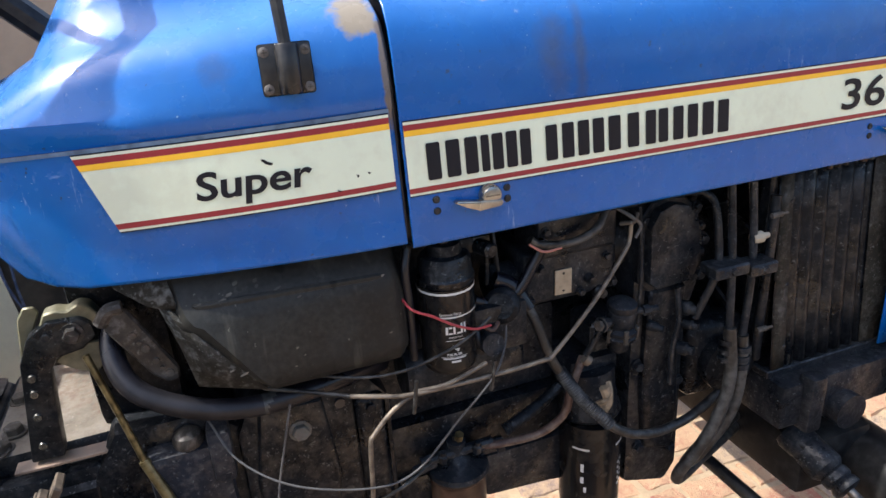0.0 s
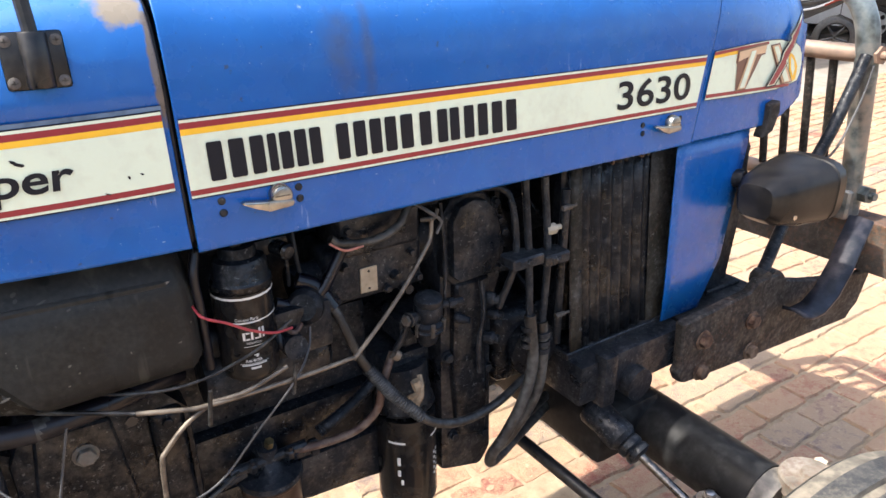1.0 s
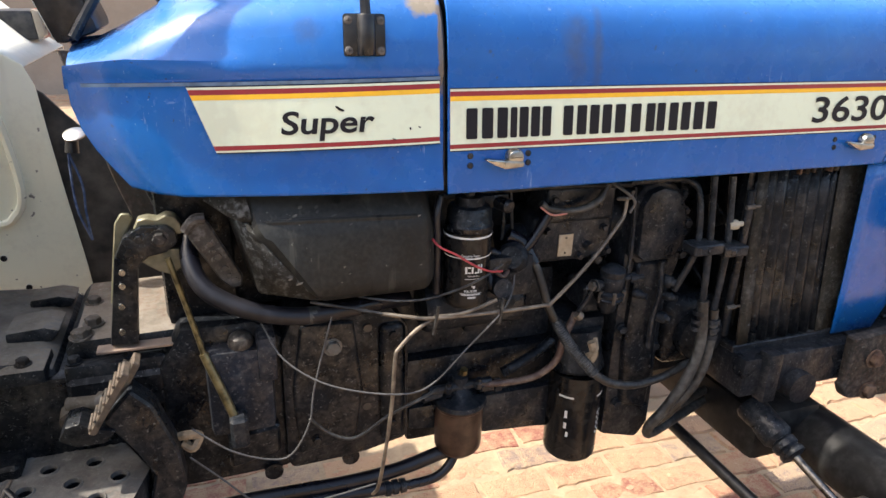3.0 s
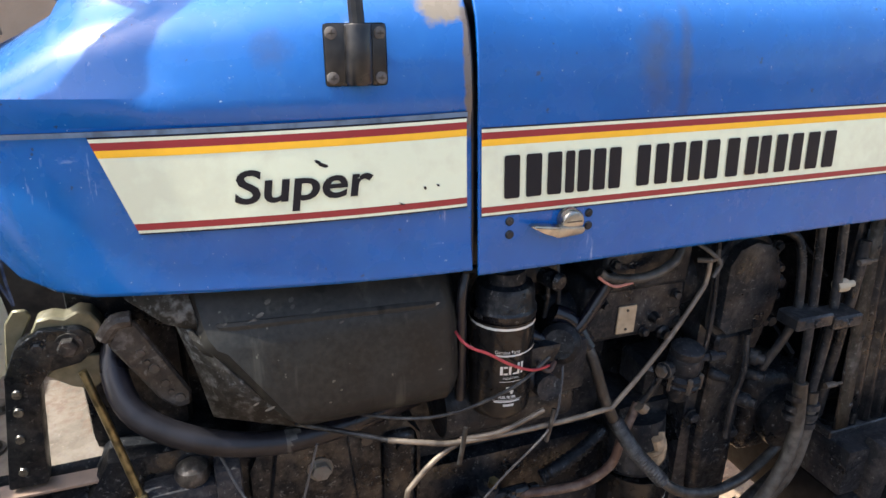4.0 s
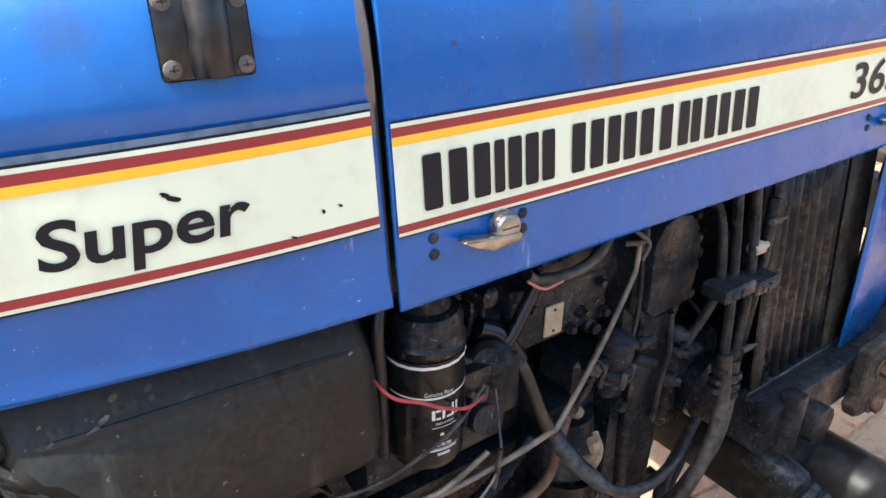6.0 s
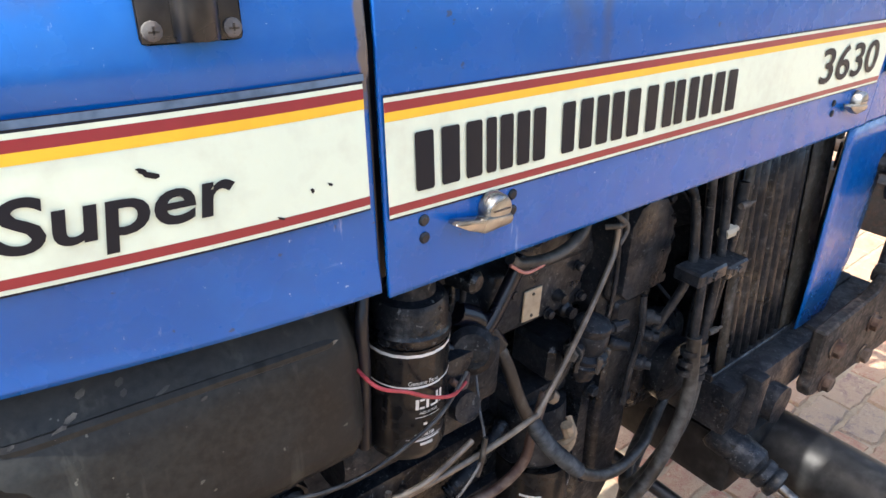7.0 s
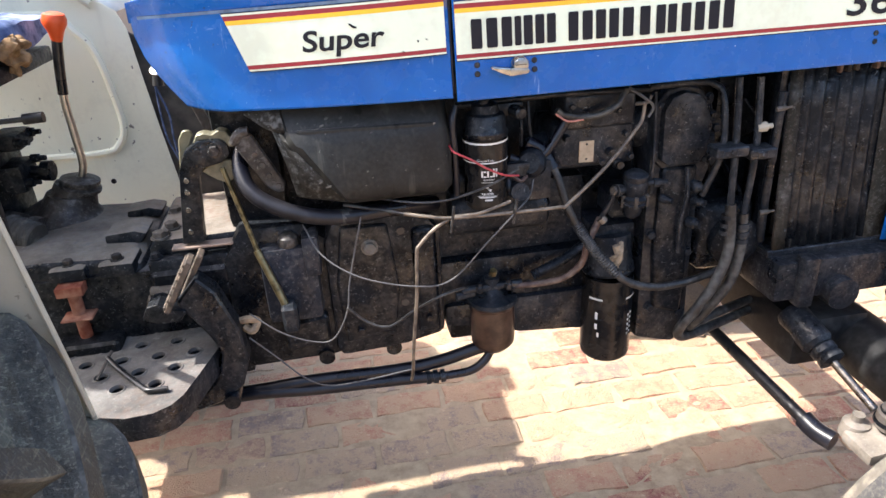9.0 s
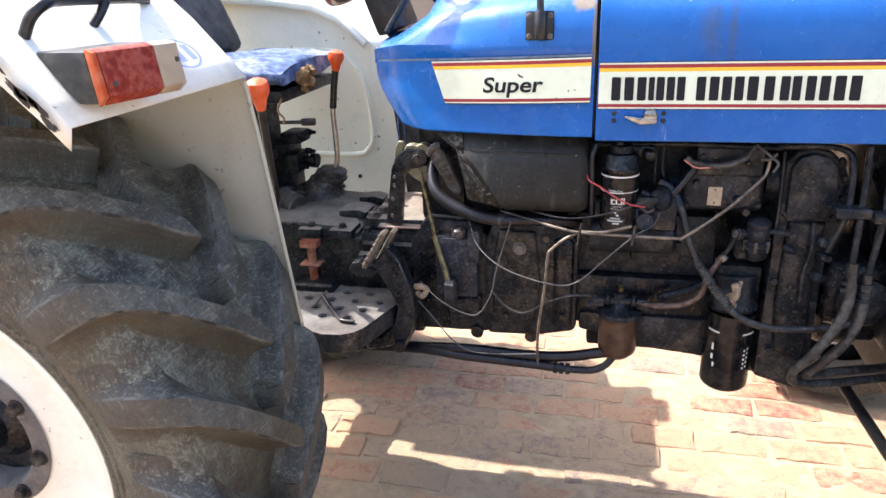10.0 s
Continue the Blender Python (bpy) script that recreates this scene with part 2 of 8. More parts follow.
def moulded_tank():
    """Black moulded plastic with greenish dust, drip marks and scuffs."""
    m = Mat("tank_plastic", 0.42)
    m.p.inputs["Specular IOR Level"].default_value = 0.2
    a, b, f = m.noise(24, 6, 0.65), m.noise(4, 4), m.noise(130, 4, 0.6)
    col = m.mix(m.ramp(a, 0.35, 0.7), (0.011, 0.011, 0.011, 1), (0.019, 0.019, 0.018, 1))
    film = m.ramp(m.mul(b, m.mul(f, 0.5), "ADD"), 0.7, 0.95)
    col = m.mix(m.mul(film, 0.35), col, (0.055, 0.057, 0.050, 1))
    drip = m.ramp(m.noise(42, 4, 0.6, (1, 1, 0.07)), 0.60, 0.68)
    col = m.mix(m.mul(drip, 0.30), col, (0.085, 0.085, 0.070, 1))
    wet = m.ramp(m.noise(30, 3, 0.6, (1, 1, 0.10)), 0.62, 0.68)
    col = m.mix(m.mul(wet, 0.8), col, (0.006, 0.006, 0.006, 1))
    specks = m.ramp(m.noise(120, 2, 0.5), 0.72, 0.75)
    col = m.mix(m.mul(specks, 0.5), col, (0.17, 0.17, 0.14, 1))
    m.colour(col)
    m.rough(m.ramp(a, 0.3, 0.7, 0.34, 0.56))
    m.bump(m.mul(a, m.mul(f, 0.4), "ADD"), 0.25, 0.002)
    return m.m


BLUE = blue_paint()
CREAM = plain("decal_cream", srgb(216, 225, 200), 0.4, grain=0.02, dust=0.25, scale=50, bump=0.03, coat=0.2)
RED = plain("decal_red", srgb(138, 26, 36), 0.4, grain=0.04, scale=80, bump=0.03, coat=0.2)
YELLOW = plain("decal_yellow", srgb(238, 182, 40), 0.4, grain=0.03, scale=80, bump=0.03, coat=0.2)
NAVY = plain("decal_navy", srgb(22, 24, 36), 0.45, grain=0.04, scale=80, bump=0.03, gloss=0.2)
CREASE = plain("worn_fold", srgb(96, 122, 150), 0.6, grain=0.25, dust=0.5, scale=60, dust_colour=(0.10, 0.12, 0.15, 1))
INK = plain("decal_black", srgb(26, 26, 32), 0.45, grain=0.05, scale=120, bump=0.03, gloss=0.2)
BROWN = plain("decal_brown", srgb(120, 84, 66), 0.45, grain=0.05, scale=80, bump=0.03)
GOLD = plain("decal_gold", srgb(212, 176, 138), 0.4, grain=0.05, scale=80, bump=0.03)
PLASTIC = plain("black_plastic", (0.018, 0.018, 0.020, 1), 0.42, grain=0.2, dust=0.16, scale=40)
TANK = moulded_tank()
TOWER = grimy("black_lever_casting", (0.052, 0.049, 0.046, 1), 0.8, 0.10, 0.42, 0.6)
FLANGE = grimy("olive_dusty_sheet", (0.026, 0.025, 0.020, 1), 0.35, 0.1, 0.6, 0.4)
SCUFFED = grimy("scuffed_tank_end", (0.030, 0.029, 0.025, 1), 1.0, 0.0, 0.6, 0.3)
DUSTY = plain("dusty_plastic", (0.07, 0.066, 0.06, 1), 0.85, grain=0.2, dust=0.9, scale=40, dust_colour=(0.24, 0.22, 0.18, 1))
BLACK = plain("black_paint", (0.010, 0.011, 0.014, 1), 0.3, grain=0.2, dust=0.06, scale=60, gloss=0.4)
FILTER = plain("filter_paint", (0.005, 0.006, 0.008, 1), 0.2, grain=0.15, dust=0.04, scale=60, gloss=0.22, coat=0.05)
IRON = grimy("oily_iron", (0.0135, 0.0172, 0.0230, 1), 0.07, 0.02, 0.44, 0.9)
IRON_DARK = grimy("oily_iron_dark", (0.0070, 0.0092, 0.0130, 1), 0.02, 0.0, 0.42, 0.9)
IRON_RUST = grimy("rusty_iron", (0.030, 0.028, 0.026, 1), 0.3, 0.22, 0.62, 0.3)
BLUEBLACK = grimy("blue_black_paint", (0.020, 0.025, 0.036, 1), 0.25, 0.05, 0.55, 0.5)
PLATE = grimy("worn_plate", (0.150, 0.145, 0.138, 1), 0.8, 0.22, 0.5, 0.2)
CAST = grimy("dusty_casting", (0.11, 0.097, 0.082, 1), 0.9, 0.25, 0.75, 0.3)
RUSTY = plain("rust", (0.10, 0.048, 0.028, 1), 0.85, grain=0.3, dust=0.25, scale=60)
BOWL = plain("rust_red_paint", (0.048, 0.017, 0.009, 1), 0.36, grain=0.3, dust=0.08, scale=34)
RUBBER = plain("hose_rubber", (0.0085, 0.0092, 0.0150, 1), 0.34, grain=0.25, dust=0.06, scale=30, dust_colour=(0.13, 0.115, 0.095, 1), gloss=0.35)
HOSE_DUSTY = plain("dusty_hose", (0.014, 0.0145, 0.016, 1), 0.5, grain=0.35, dust=0.32, scale=70, dust_colour=(0.17, 0.168, 0.155, 1), gloss=0.5)
HOSE_BROWN = plain("brown_hose", (0.085, 0.045, 0.036, 1), 0.6, grain=0.2, dust=0.4, scale=50)
STEEL = plain("bright_steel", (0.52, 0.50, 0.47, 1), 0.32, 1.0, grain=0.15, dust=0.2, scale=70)
PIPE = plain("pale_steel_pipe", (0.175, 0.145, 0.118, 1), 0.5, 0.5, grain=0.25, dust=0.4, scale=40)
ALU = plain("cast_alloy", (0.42, 0.42, 0.40, 1), 0.30, 0.95, grain=0.2, dust=0.2, scale=80)
BRASS = plain("passivated_yellow", (0.30, 0.24, 0.12, 1), 0.36, 0.7, grain=0.35, dust=0.5, scale=60, dust_colour=(0.09, 0.075, 0.05, 1))
OLIVE = plain("passivated_olive", (0.20, 0.19, 0.125, 1), 0.5, 0.4, grain=0.15, dust=0.3, scale=50)
WIRE_GREY = plain("grey_wire", (0.080, 0.080, 0.082, 1), 0.6, grain=0.15, scale=80)
WIRE_RED = plain("red_wire", (0.45, 0.05, 0.06, 1), 0.5, grain=0.15, scale=80)
WHITE_INK = plain("white_print", (0.62, 0.62, 0.60, 1), 0.5, grain=0.08, scale=150, bump=0.03)
LABEL = plain("paper_label", (0.62, 0.54, 0.42, 1), 0.7, grain=0.12, dust=0.4, scale=70)
WHITE = sheet_paint("white_paint", srgb(232, 229, 214), 0.22, 0.5, 0.42)
GREYWHITE = sheet_paint("grey_white_paint", srgb(238, 237, 214), 0.16, 0.8, 0.5)
ORANGE = plain("orange_plastic", srgb(226, 84, 28), 0.42, grain=0.06, dust=0.15, scale=50)
PIN_ORANGE = plain("orange_paint", srgb(136, 66, 42), 0.7, grain=0.2, dust=0.35, scale=50)
LENS_RED = plain("red_lens", srgb(146, 46, 30), 0.5, grain=0.2, dust=0.4, scale=90, gloss=0.25, dust_colour=(0.40, 0.16, 0.11, 1))
LENS_ORANGE = plain("orange_lens", srgb(186, 80, 40), 0.55, grain=0.14, dust=0.55, scale=40, gloss=0.2, dust_colour=(0.40, 0.20, 0.12, 1))
LENS_CLEAR = plain("clear_lens", srgb(172, 154, 130), 0.25, grain=0.08, dust=0.3, scale=40, coat=0.4)
CLOTH = plain("blue_cloth", srgb(80, 104, 150), 0.95, grain=0.28, dust=0.3, scale=38, bump=0.8, dust_colour=(0.5, 0.52, 0.55, 1))
FOAM = plain("torn_foam", srgb(150, 118, 80), 0.95, grain=0.25, dust=0.2, scale=60, bump=0.8)
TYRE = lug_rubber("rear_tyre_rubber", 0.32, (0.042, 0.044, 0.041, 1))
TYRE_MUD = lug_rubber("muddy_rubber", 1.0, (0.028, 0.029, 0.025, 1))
TYRE_EDGE = plain("worn_rubber_edge", (0.115, 0.116, 0.105, 1), 0.8, grain=0.4, dust=0.5, scale=40, dust_colour=(0.17, 0.17, 0.145, 1))
# cream paint darkened for dust and for shade under the mudguard
INNER = sheet_paint("dusty_shaded_cream_paint", (0.41, 0.40, 0.32, 1), 0.5, 0.45, 0.55)
DUSTCAST = grimy("sandy_casting", (0.205, 0.185, 0.155, 1), 0.9, 0.3, 0.7, 0.3)
GLOSS = plain("glossy_black_plastic", (0.006, 0.006, 0.007, 1), 0.3, grain=0.1, dust=0.03, scale=30, gloss=0.3)
PALE = grimy("pale_dusty_casting", (0.24, 0.21, 0.175, 1), 0.6, 0.45, 0.7, 0.1)
TYRE_F = tyre_rubber("front_tyre_rubber", 0.55)
GROOVE_F = plain("sand_filled_groove", (0.15, 0.135, 0.11, 1), 0.9, grain=0.2, dust=0.4, scale=40, bump=0.4)
GUARD_RUST = plain("worn_rusty_tube", (0.36, 0.27, 0.21, 1), 0.5, 0.2, grain=0.3, dust=0.5, scale=20, dust_colour=(0.20, 0.11, 0.07, 1))
GUARD = plain("worn_guard_paint", (0.26, 0.31, 0.32, 1), 0.42, 0.45, grain=0.35, dust=0.7, scale=22, dust_colour=(0.24, 0.17, 0.12, 1))
CHANNEL = grimy("channel_steel", (0.10, 0.085, 0.07, 1), 0.6, 0.7, 0.75, 0.2)
SHEET = plain("dusty_brown_sheet", (0.080, 0.075, 0.068, 1), 0.8, grain=0.25, dust=0.3, scale=16, bump=0.3)
ROPE = plain("frayed_rope", (0.34, 0.25, 0.16, 1), 0.95, grain=0.2, scale=90, bump=0.6)
BRICK = brick_clay()
SAND = sand_ground()
CONCRETE = concrete()
PLASTER = plaster()
POLE_BLUE = plain("pole_paint", srgb(66, 112, 176), 0.5, grain=0.08, dust=0.2, scale=12)
CAR_WHITE = plain("car_paint", srgb(205, 206, 206), 0.25, grain=0.02, dust=0.05, scale=6, coat=0.6)
DARK_GLASS = plain("dark_glass", (0.010, 0.012, 0.013, 1), 0.06, grain=0.05, scale=5, bump=0.0, gloss=0.18)
SILVER = plain("silver_wheel_paint", (0.46, 0.46, 0.47, 1), 0.35, 0.3, grain=0.05, dust=0.1, scale=30)
CAR_DARK = plain("dark_car_paint", (0.020, 0.021, 0.024, 1), 0.25, grain=0.05, dust=0.05, scale=6, coat=0.4)
BIKE_BLACK = plain("bike_black", (0.02, 0.02, 0.022, 1), 0.35, grain=0.1, dust=0.1, scale=20)


# ---- mesh helpers ----
def part(name, bm, material, parent=None, label="", smooth=35):
    """Links a bmesh as one mesh object under a thing or a part."""
    me = bpy.data.meshes.new(name)
    bmesh.ops.recalc_face_normals(bm, faces=bm.faces)
    bm.to_mesh(me)
    bm.free()
    me.materials.append(material)
    if smooth:
        me.polygons.foreach_set("use_smooth", [True] * len(me.polygons))
        me.set_sharp_from_angle(angle=radians(smooth))
    ob = new(name, me)
    ob.parent = parent
    if label:
        ob["label"] = label
    return ob


def thing(name, label, category, place=(0, 0, 0), group="", kind=""):
    ob = new(name)
    ob.location = place
    return tagged(ob, label, category, group, kind)


def box(bm, lo, hi, bevel=0.0, seg=1, m=None):
    start = len(bm.verts)
    vs = [bm.verts.new((x, y, z)) for x in (lo[0], hi[0]) for y in (lo[1], hi[1]) for z in (lo[2], hi[2])]
    fs = [bm.faces.new([vs[i] for i in q]) for q in ((0, 1, 3, 2), (4, 6, 7, 5), (0, 4, 5, 1), (2, 3, 7, 6), (0, 2, 6, 4), (1, 5, 7, 3))]
    if bevel:
        es = {e for f in fs for e in f.edges}
        bmesh.ops.bevel(bm, geom=list(es), offset=bevel, segments=seg, affect="EDGES", profile=0.6)
    if m is not None:
        bm.verts.ensure_lookup_table()
        bmesh.ops.transform(bm, matrix=m, verts=bm.verts[start:])
    return bm


def prism(bm, outline, y0, y1, bevel=0.0, seg=1, lean=0.0, z0=1.304):
    """An outline of (x, z) pushed from y0 to y1; lean moves y with height."""
    def put(y):
        return [bm.verts.new((x, y + lean * (z - z0), z)) for x, z in outline]
    a, b = put(y0), put(y1)
    fs = [bm.faces.new(a), bm.faces.new(b[::-1])]
    n = len(a)
    for i in range(n):
        fs.append(bm.faces.new((a[i], b[i], b[(i + 1) % n], a[(i + 1) % n])))
    if bevel:
        bmesh.ops.recalc_face_normals(bm, faces=fs)
        es = {e for f in fs for e in f.edges}
        bmesh.ops.bevel(bm, geom=list(es), offset=bevel, segments=seg, affect="EDGES", profile=0.6)
    return bm


def spline(points, per=6):
    """Catmull-Rom through the points."""
    p = [Vector(q) for q in points]
    if len(p) < 3:
        return p
    p = [2 * p[0] - p[1]] + p + [2 * p[-1] - p[-2]]
    out = []
    for i in range(1, len(p) - 2):
        for k in range(per):
            u = k / per
            out.append(0.5 * ((2 * p[i]) + (p[i + 1] - p[i - 1]) * u + (2 * p[i - 1] - 5 * p[i] + 4 * p[i + 1] - p[i + 2]) * u * u
                              + (3 * p[i] - p[i - 1] - 3 * p[i + 1] + p[i + 2]) * u ** 3))
    return out + [p[-2]]


def tube(bm, points, r, seg=8, per=6, ridge=0.0):
    """A round tube through the points; ridge: corrugation depth."""
    path = spline(points, per)
    n = len(path)
    side = None
    rings = []
    for i in range(n):
        d = (path[min(i + 1, n - 1)] - path[max(i - 1, 0)]).normalized()
        if side is None:
            side = d.orthogonal().normalized()
        side = (side - d * side.dot(d)).normalized()
        up = d.cross(side)
        rr = (r(i / (n - 1)) if callable(r) else r) + (ridge if ridge and i % 2 else 0)
        rings.append([bm.verts.new(path[i] + rr * (math.cos(a) * side + math.sin(a) * up)) for a in [2 * math.pi * k / seg for k in range(seg)]])
    for a, b in zip(rings, rings[1:]):
        for k in range(seg):
            bm.faces.new((a[k], a[(k + 1) % seg], b[(k + 1) % seg], b[k]))
    bm.faces.new(rings[0][::-1])
    bm.faces.new(rings[-1])
    return bm


def lathe(bm, profile, base=(0, 0, 0), axis=(0, 0, 1), seg=24, close=True):
    """A profile of (radius, height) turned round an axis."""
    q = Vector((0, 0, 1)).rotation_difference(Vector(axis)).to_matrix()
    rings = []
    for r, h in profile:
        rings.append([bm.verts.new(Vector(base) + q @ Vector((r * math.cos(a), r * math.sin(a), h))) for a in [2 * math.pi * k / seg for k in range(seg)]])
    for a, b in zip(rings, rings[1:]):
        for k in range(seg):
            bm.faces.new((a[k], a[(k + 1) % seg], b[(k + 1) % seg], b[k]))
    if close:
        bm.faces.new(rings[0][::-1])
        bm.faces.new(rings[-1])
    return bm


def hexbolt(bm, at, axis, r=0.011, h=0.009, washer=True):
    if washer:
        lathe(bm, [(r * 1.35, 0), (r * 1.35, h * 0.2)], at, axis, 12)
    lathe(bm, [(r, h * 0.2), (r, h * 0.9), (r * 0.85, h)], at, axis, 6)
    return bm


def outward(ob):
    """Turns an open shell's faces so that its top looks up."""
    if sum(f.normal.z * f.area for f in ob.data.polygons if abs(f.normal.z) > 0.5) < 0:
        ob.data.flip_normals()
    return ob


def grid(bm, rows):
    """Faces between rows of points."""
    vs = [[bm.verts.new(p) for p in row] for row in rows]
    for a, b in zip(vs, vs[1:]):
        for i in range(len(a) - 1):
            bm.faces.new((a[i], a[i + 1], b[i + 1], b[i]))
    return vs


def B():
    return bmesh.new()


def dusty_top(ob, material):
    """Dust lies on the faces that look up."""
    ob.data.materials.append(material)
    for f in ob.data.polygons:
        if f.normal.z > 0.75:
            f.material_index = 1
    return ob


def solid(ob, t, offset=-1):
    md = ob.modifiers.new("thickness", "SOLIDIFY")
    md.thickness, md.offset = t, offset
    return ob


def lettering(name, body, size, place, material, parent, shear=0.0, bold=0.0, label="", width=None):
    """Raised print: place(u, v) gives the point for the letter's own metres."""
    cu = bpy.data.curves.new(name, "FONT")
    cu.body, cu.size, cu.shear, cu.offset = body, size, shear, bold
    cu.resolution_u = 4
    ob = bpy.data.objects.new(name, cu)
    scene.collection.objects.link(ob)
    dg = bpy.context.evaluated_depsgraph_get()
    me = bpy.data.meshes.new_from_object(ob.evaluated_get(dg))
    bpy.data.objects.remove(ob)
    xs = [v.co.x for v in me.vertices]
    k = width / (max(xs) - min(xs)) if width else 1.0
    x0 = min(xs)
    for v in me.vertices:
        v.co = place((v.co.x - x0) * k, v.co.y)
    me.materials.clear()
    me.materials.append(material)
    o = new(name, me)
    o.parent = parent
    if label:
        o["label"] = label
    return o


def sm(u):
    u = max(0.0, min(1.0, u))
    return u * u * (3 - 2 * u)


# ---- tractor: body panels ----
LEAN = 0.0963            # the side panels lean inwards
MID = 0.30               # the tractor's middle line
tractor = thing("tractor", "worn blue farm tractor with cream side bands, standing on brick paving", "tractor")


def side(x, z):
    """The outer face of the bonnet and cowl."""
    y = LEAN * (z - 1.304)
    if x < 0:
        y += 0.05 * (-x / 0.37) ** 1.7
    elif x > 0.95:
        y += 0.010 * ((x - 0.95) / 0.25) ** 2
    return y


def bonnet_top(x):
    return 1.560 + 0.006 * math.exp(-((x - 0.80) / 0.20) ** 2) + 0.012 * math.exp(-(x / 0.06) ** 2) - 0.030 * sm((x - 0.85) / 0.55) - 0.060 * sm((x - 1.30) / 0.11)


def shell(stations, slant, bottom, top, inset):
    """A bonnet section: rows of points across, from one lower edge over the top to the other."""
    rows = []
    for x0 in stations:
        zb, zt = bottom(x0), top(x0)
        row = []
        for z in (zb, zb + 0.004, 1.30, 1.37, 1.43):
            z = max(z, zb) if z != zb else zb
            row.append((x0 + slant * (z - 1.31), side(x0, z) + inset(x0), z))
        ys = side(x0, 1.43) + inset(x0)
        for dy, dz in ((0.006, -0.092), (0.014, -0.064), (0.028, -0.040), (0.050, -0.023), (0.085, -0.012), (0.14, -0.005), (0.21, -0.001)):
            z = zt + dz
            row.append((x0 + slant * (z - 1.31), ys + dy, z))
        row.append((x0 + slant * (zt - 1.31), MID, zt))
        row += [(p[0], 2 * MID - p[1], p[2]) for p in row[-2::-1]]
        rows.append(row)
    return rows


def nose_inset(x):
    return 0.001 + (0.0 if x < 1.29 else 0.072 * (1 - math.sqrt(max(0.0, 1 - ((x - 1.29) / 0.101) ** 2))))


bm = B()
grid(bm, shell([0.003, 0.005, 0.03, 0.08, 0.2, 0.35, 0.5, 0.65, 0.75, 0.83, 0.9, 0.943, 0.945], 0.0 , lambda x: 1.238, bonnet_top, lambda x: 0.0))
# the front edge of the panel rakes forwards with height
for v in bm.verts:
    v.co.x += 0.29 * (v.co.z - 1.31) * sm((v.co.x - 0.6) / 0.345)
bonnet = solid(outward(part("bonnet_panel", bm, BLUE, tractor, "blue steel bonnet with faded, chipped paint and painted-in top sheen", 50)), 0.004, -1)

bm = B()
rows = shell([0.949, 0.951, 1.0, 1.06, 1.12, 1.18, 1.24, 1.29, 1.32, 1.345, 1.365, 1.380, 1.389], 0.0, lambda x: 1.240 + 0.055 * sm((x - 1.18) / 0.21), bonnet_top, nose_inset)
last = rows[-1]
tip = [(p[0] + 0.012, MID + (p[1] - MID) * 0.86, 1.30 + (p[2] - 1.30) * 0.88) for p in last]
tip2 = [(p[0] + 0.014, MID + (p[1] - MID) * 0.5, 1.30 + (p[2] - 1.30) * 0.82) for p in last]
grid(bm, rows + [tip, tip2])
for v in bm.verts:
    v.co.x += 0.29 * (v.co.z - 1.31) * sm((1.2 - v.co.x) / 0.251)
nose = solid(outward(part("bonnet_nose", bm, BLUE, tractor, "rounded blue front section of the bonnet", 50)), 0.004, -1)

# cowl behind the bonnet, with the instrument hump
bm = B()
rows = []
for s in [0.0, 0.004] + [i / 12 for i in range(1, 12)] + [0.996, 1.0]:
    row = []
    shoulder = 1.545 - 0.030 * sm(s / 0.75) - 0.085 * sm((s - 0.6) / 0.4)
    for z in (1.245, 1.249, 1.272, 1.30, 1.33, 1.365, 1.405, 1.411, 1.417, 1.436):
        z = min(z, shoulder - 0.01)
        x = -0.004 - s * (0.457 + 0.42 * (z - 1.247) + 0.024 * math.sin(math.pi * max(0.0, z - 1.245) / 0.172) if z < 1.415 else 0.530)
        y = side(x, z) + 0.05 * sm((s - 0.82) / 0.18) ** 2 + (0.003 if 1.25 < z < 1.413 else 0)
        row.append((x, y, z))
    x = -0.004 - s * 0.532
    ys = side(x, 1.43) + 0.05 * sm((s - 0.82) / 0.18) ** 2
    hump = 0.085 * sm((s - 0.12) / 0.45) * sm((0.70 - s) / 0.06)
    for dy, dz, h in ((0.006, -0.075, 0), (0.016, -0.045, 0), (0.032, -0.022, 0), (0.056, -0.008, 0), (0.08, 0.0, 0.06), (0.10, 0.004, 0.4), (0.125, 0.008, 0.85), (0.18, 0.012, 1.0)):
        z = max(shoulder + dz + hump * h, 1.43 if s < 0.8 else 1.39)
        row.append((x, ys + dy, z))
    row.append((x, MID, shoulder + 0.014 + hump))
    row += [(p[0], 2 * MID - p[1], p[2]) for p in row[-2::-1]]
    rows.append(row)
grid(bm, rows)
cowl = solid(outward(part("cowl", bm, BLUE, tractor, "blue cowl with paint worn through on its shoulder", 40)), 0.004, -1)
bm = B()
tube(bm, [(-0.001, side(0, z) + 0.009, z) for z in (1.25, 1.33, 1.42)] + [(-0.001, 0.028, 1.47), (-0.001, 0.047, 1.512), (-0.001, 0.09, 1.537)], 0.0026, 6)
seal = part("edge_seal", bm, RUBBER, tractor)
# dark backing strip, added so nothing bright shows through the joint
bm = B()
edge = [(side(0, z) + 0.013, z) for z in (1.25, 1.30, 1.36, 1.42)] + [(0.033, 1.468), (0.050, 1.505), (0.085, 1.528), (0.16, 1.540), (MID, 1.543)]
grid(bm, [[(x, y, z) for y, z in edge] for x in (-0.022, 0.024)])
solid(part("seal_channel", bm, RUBBER, seal, "black backing strip added behind the joint", 40), 0.003)


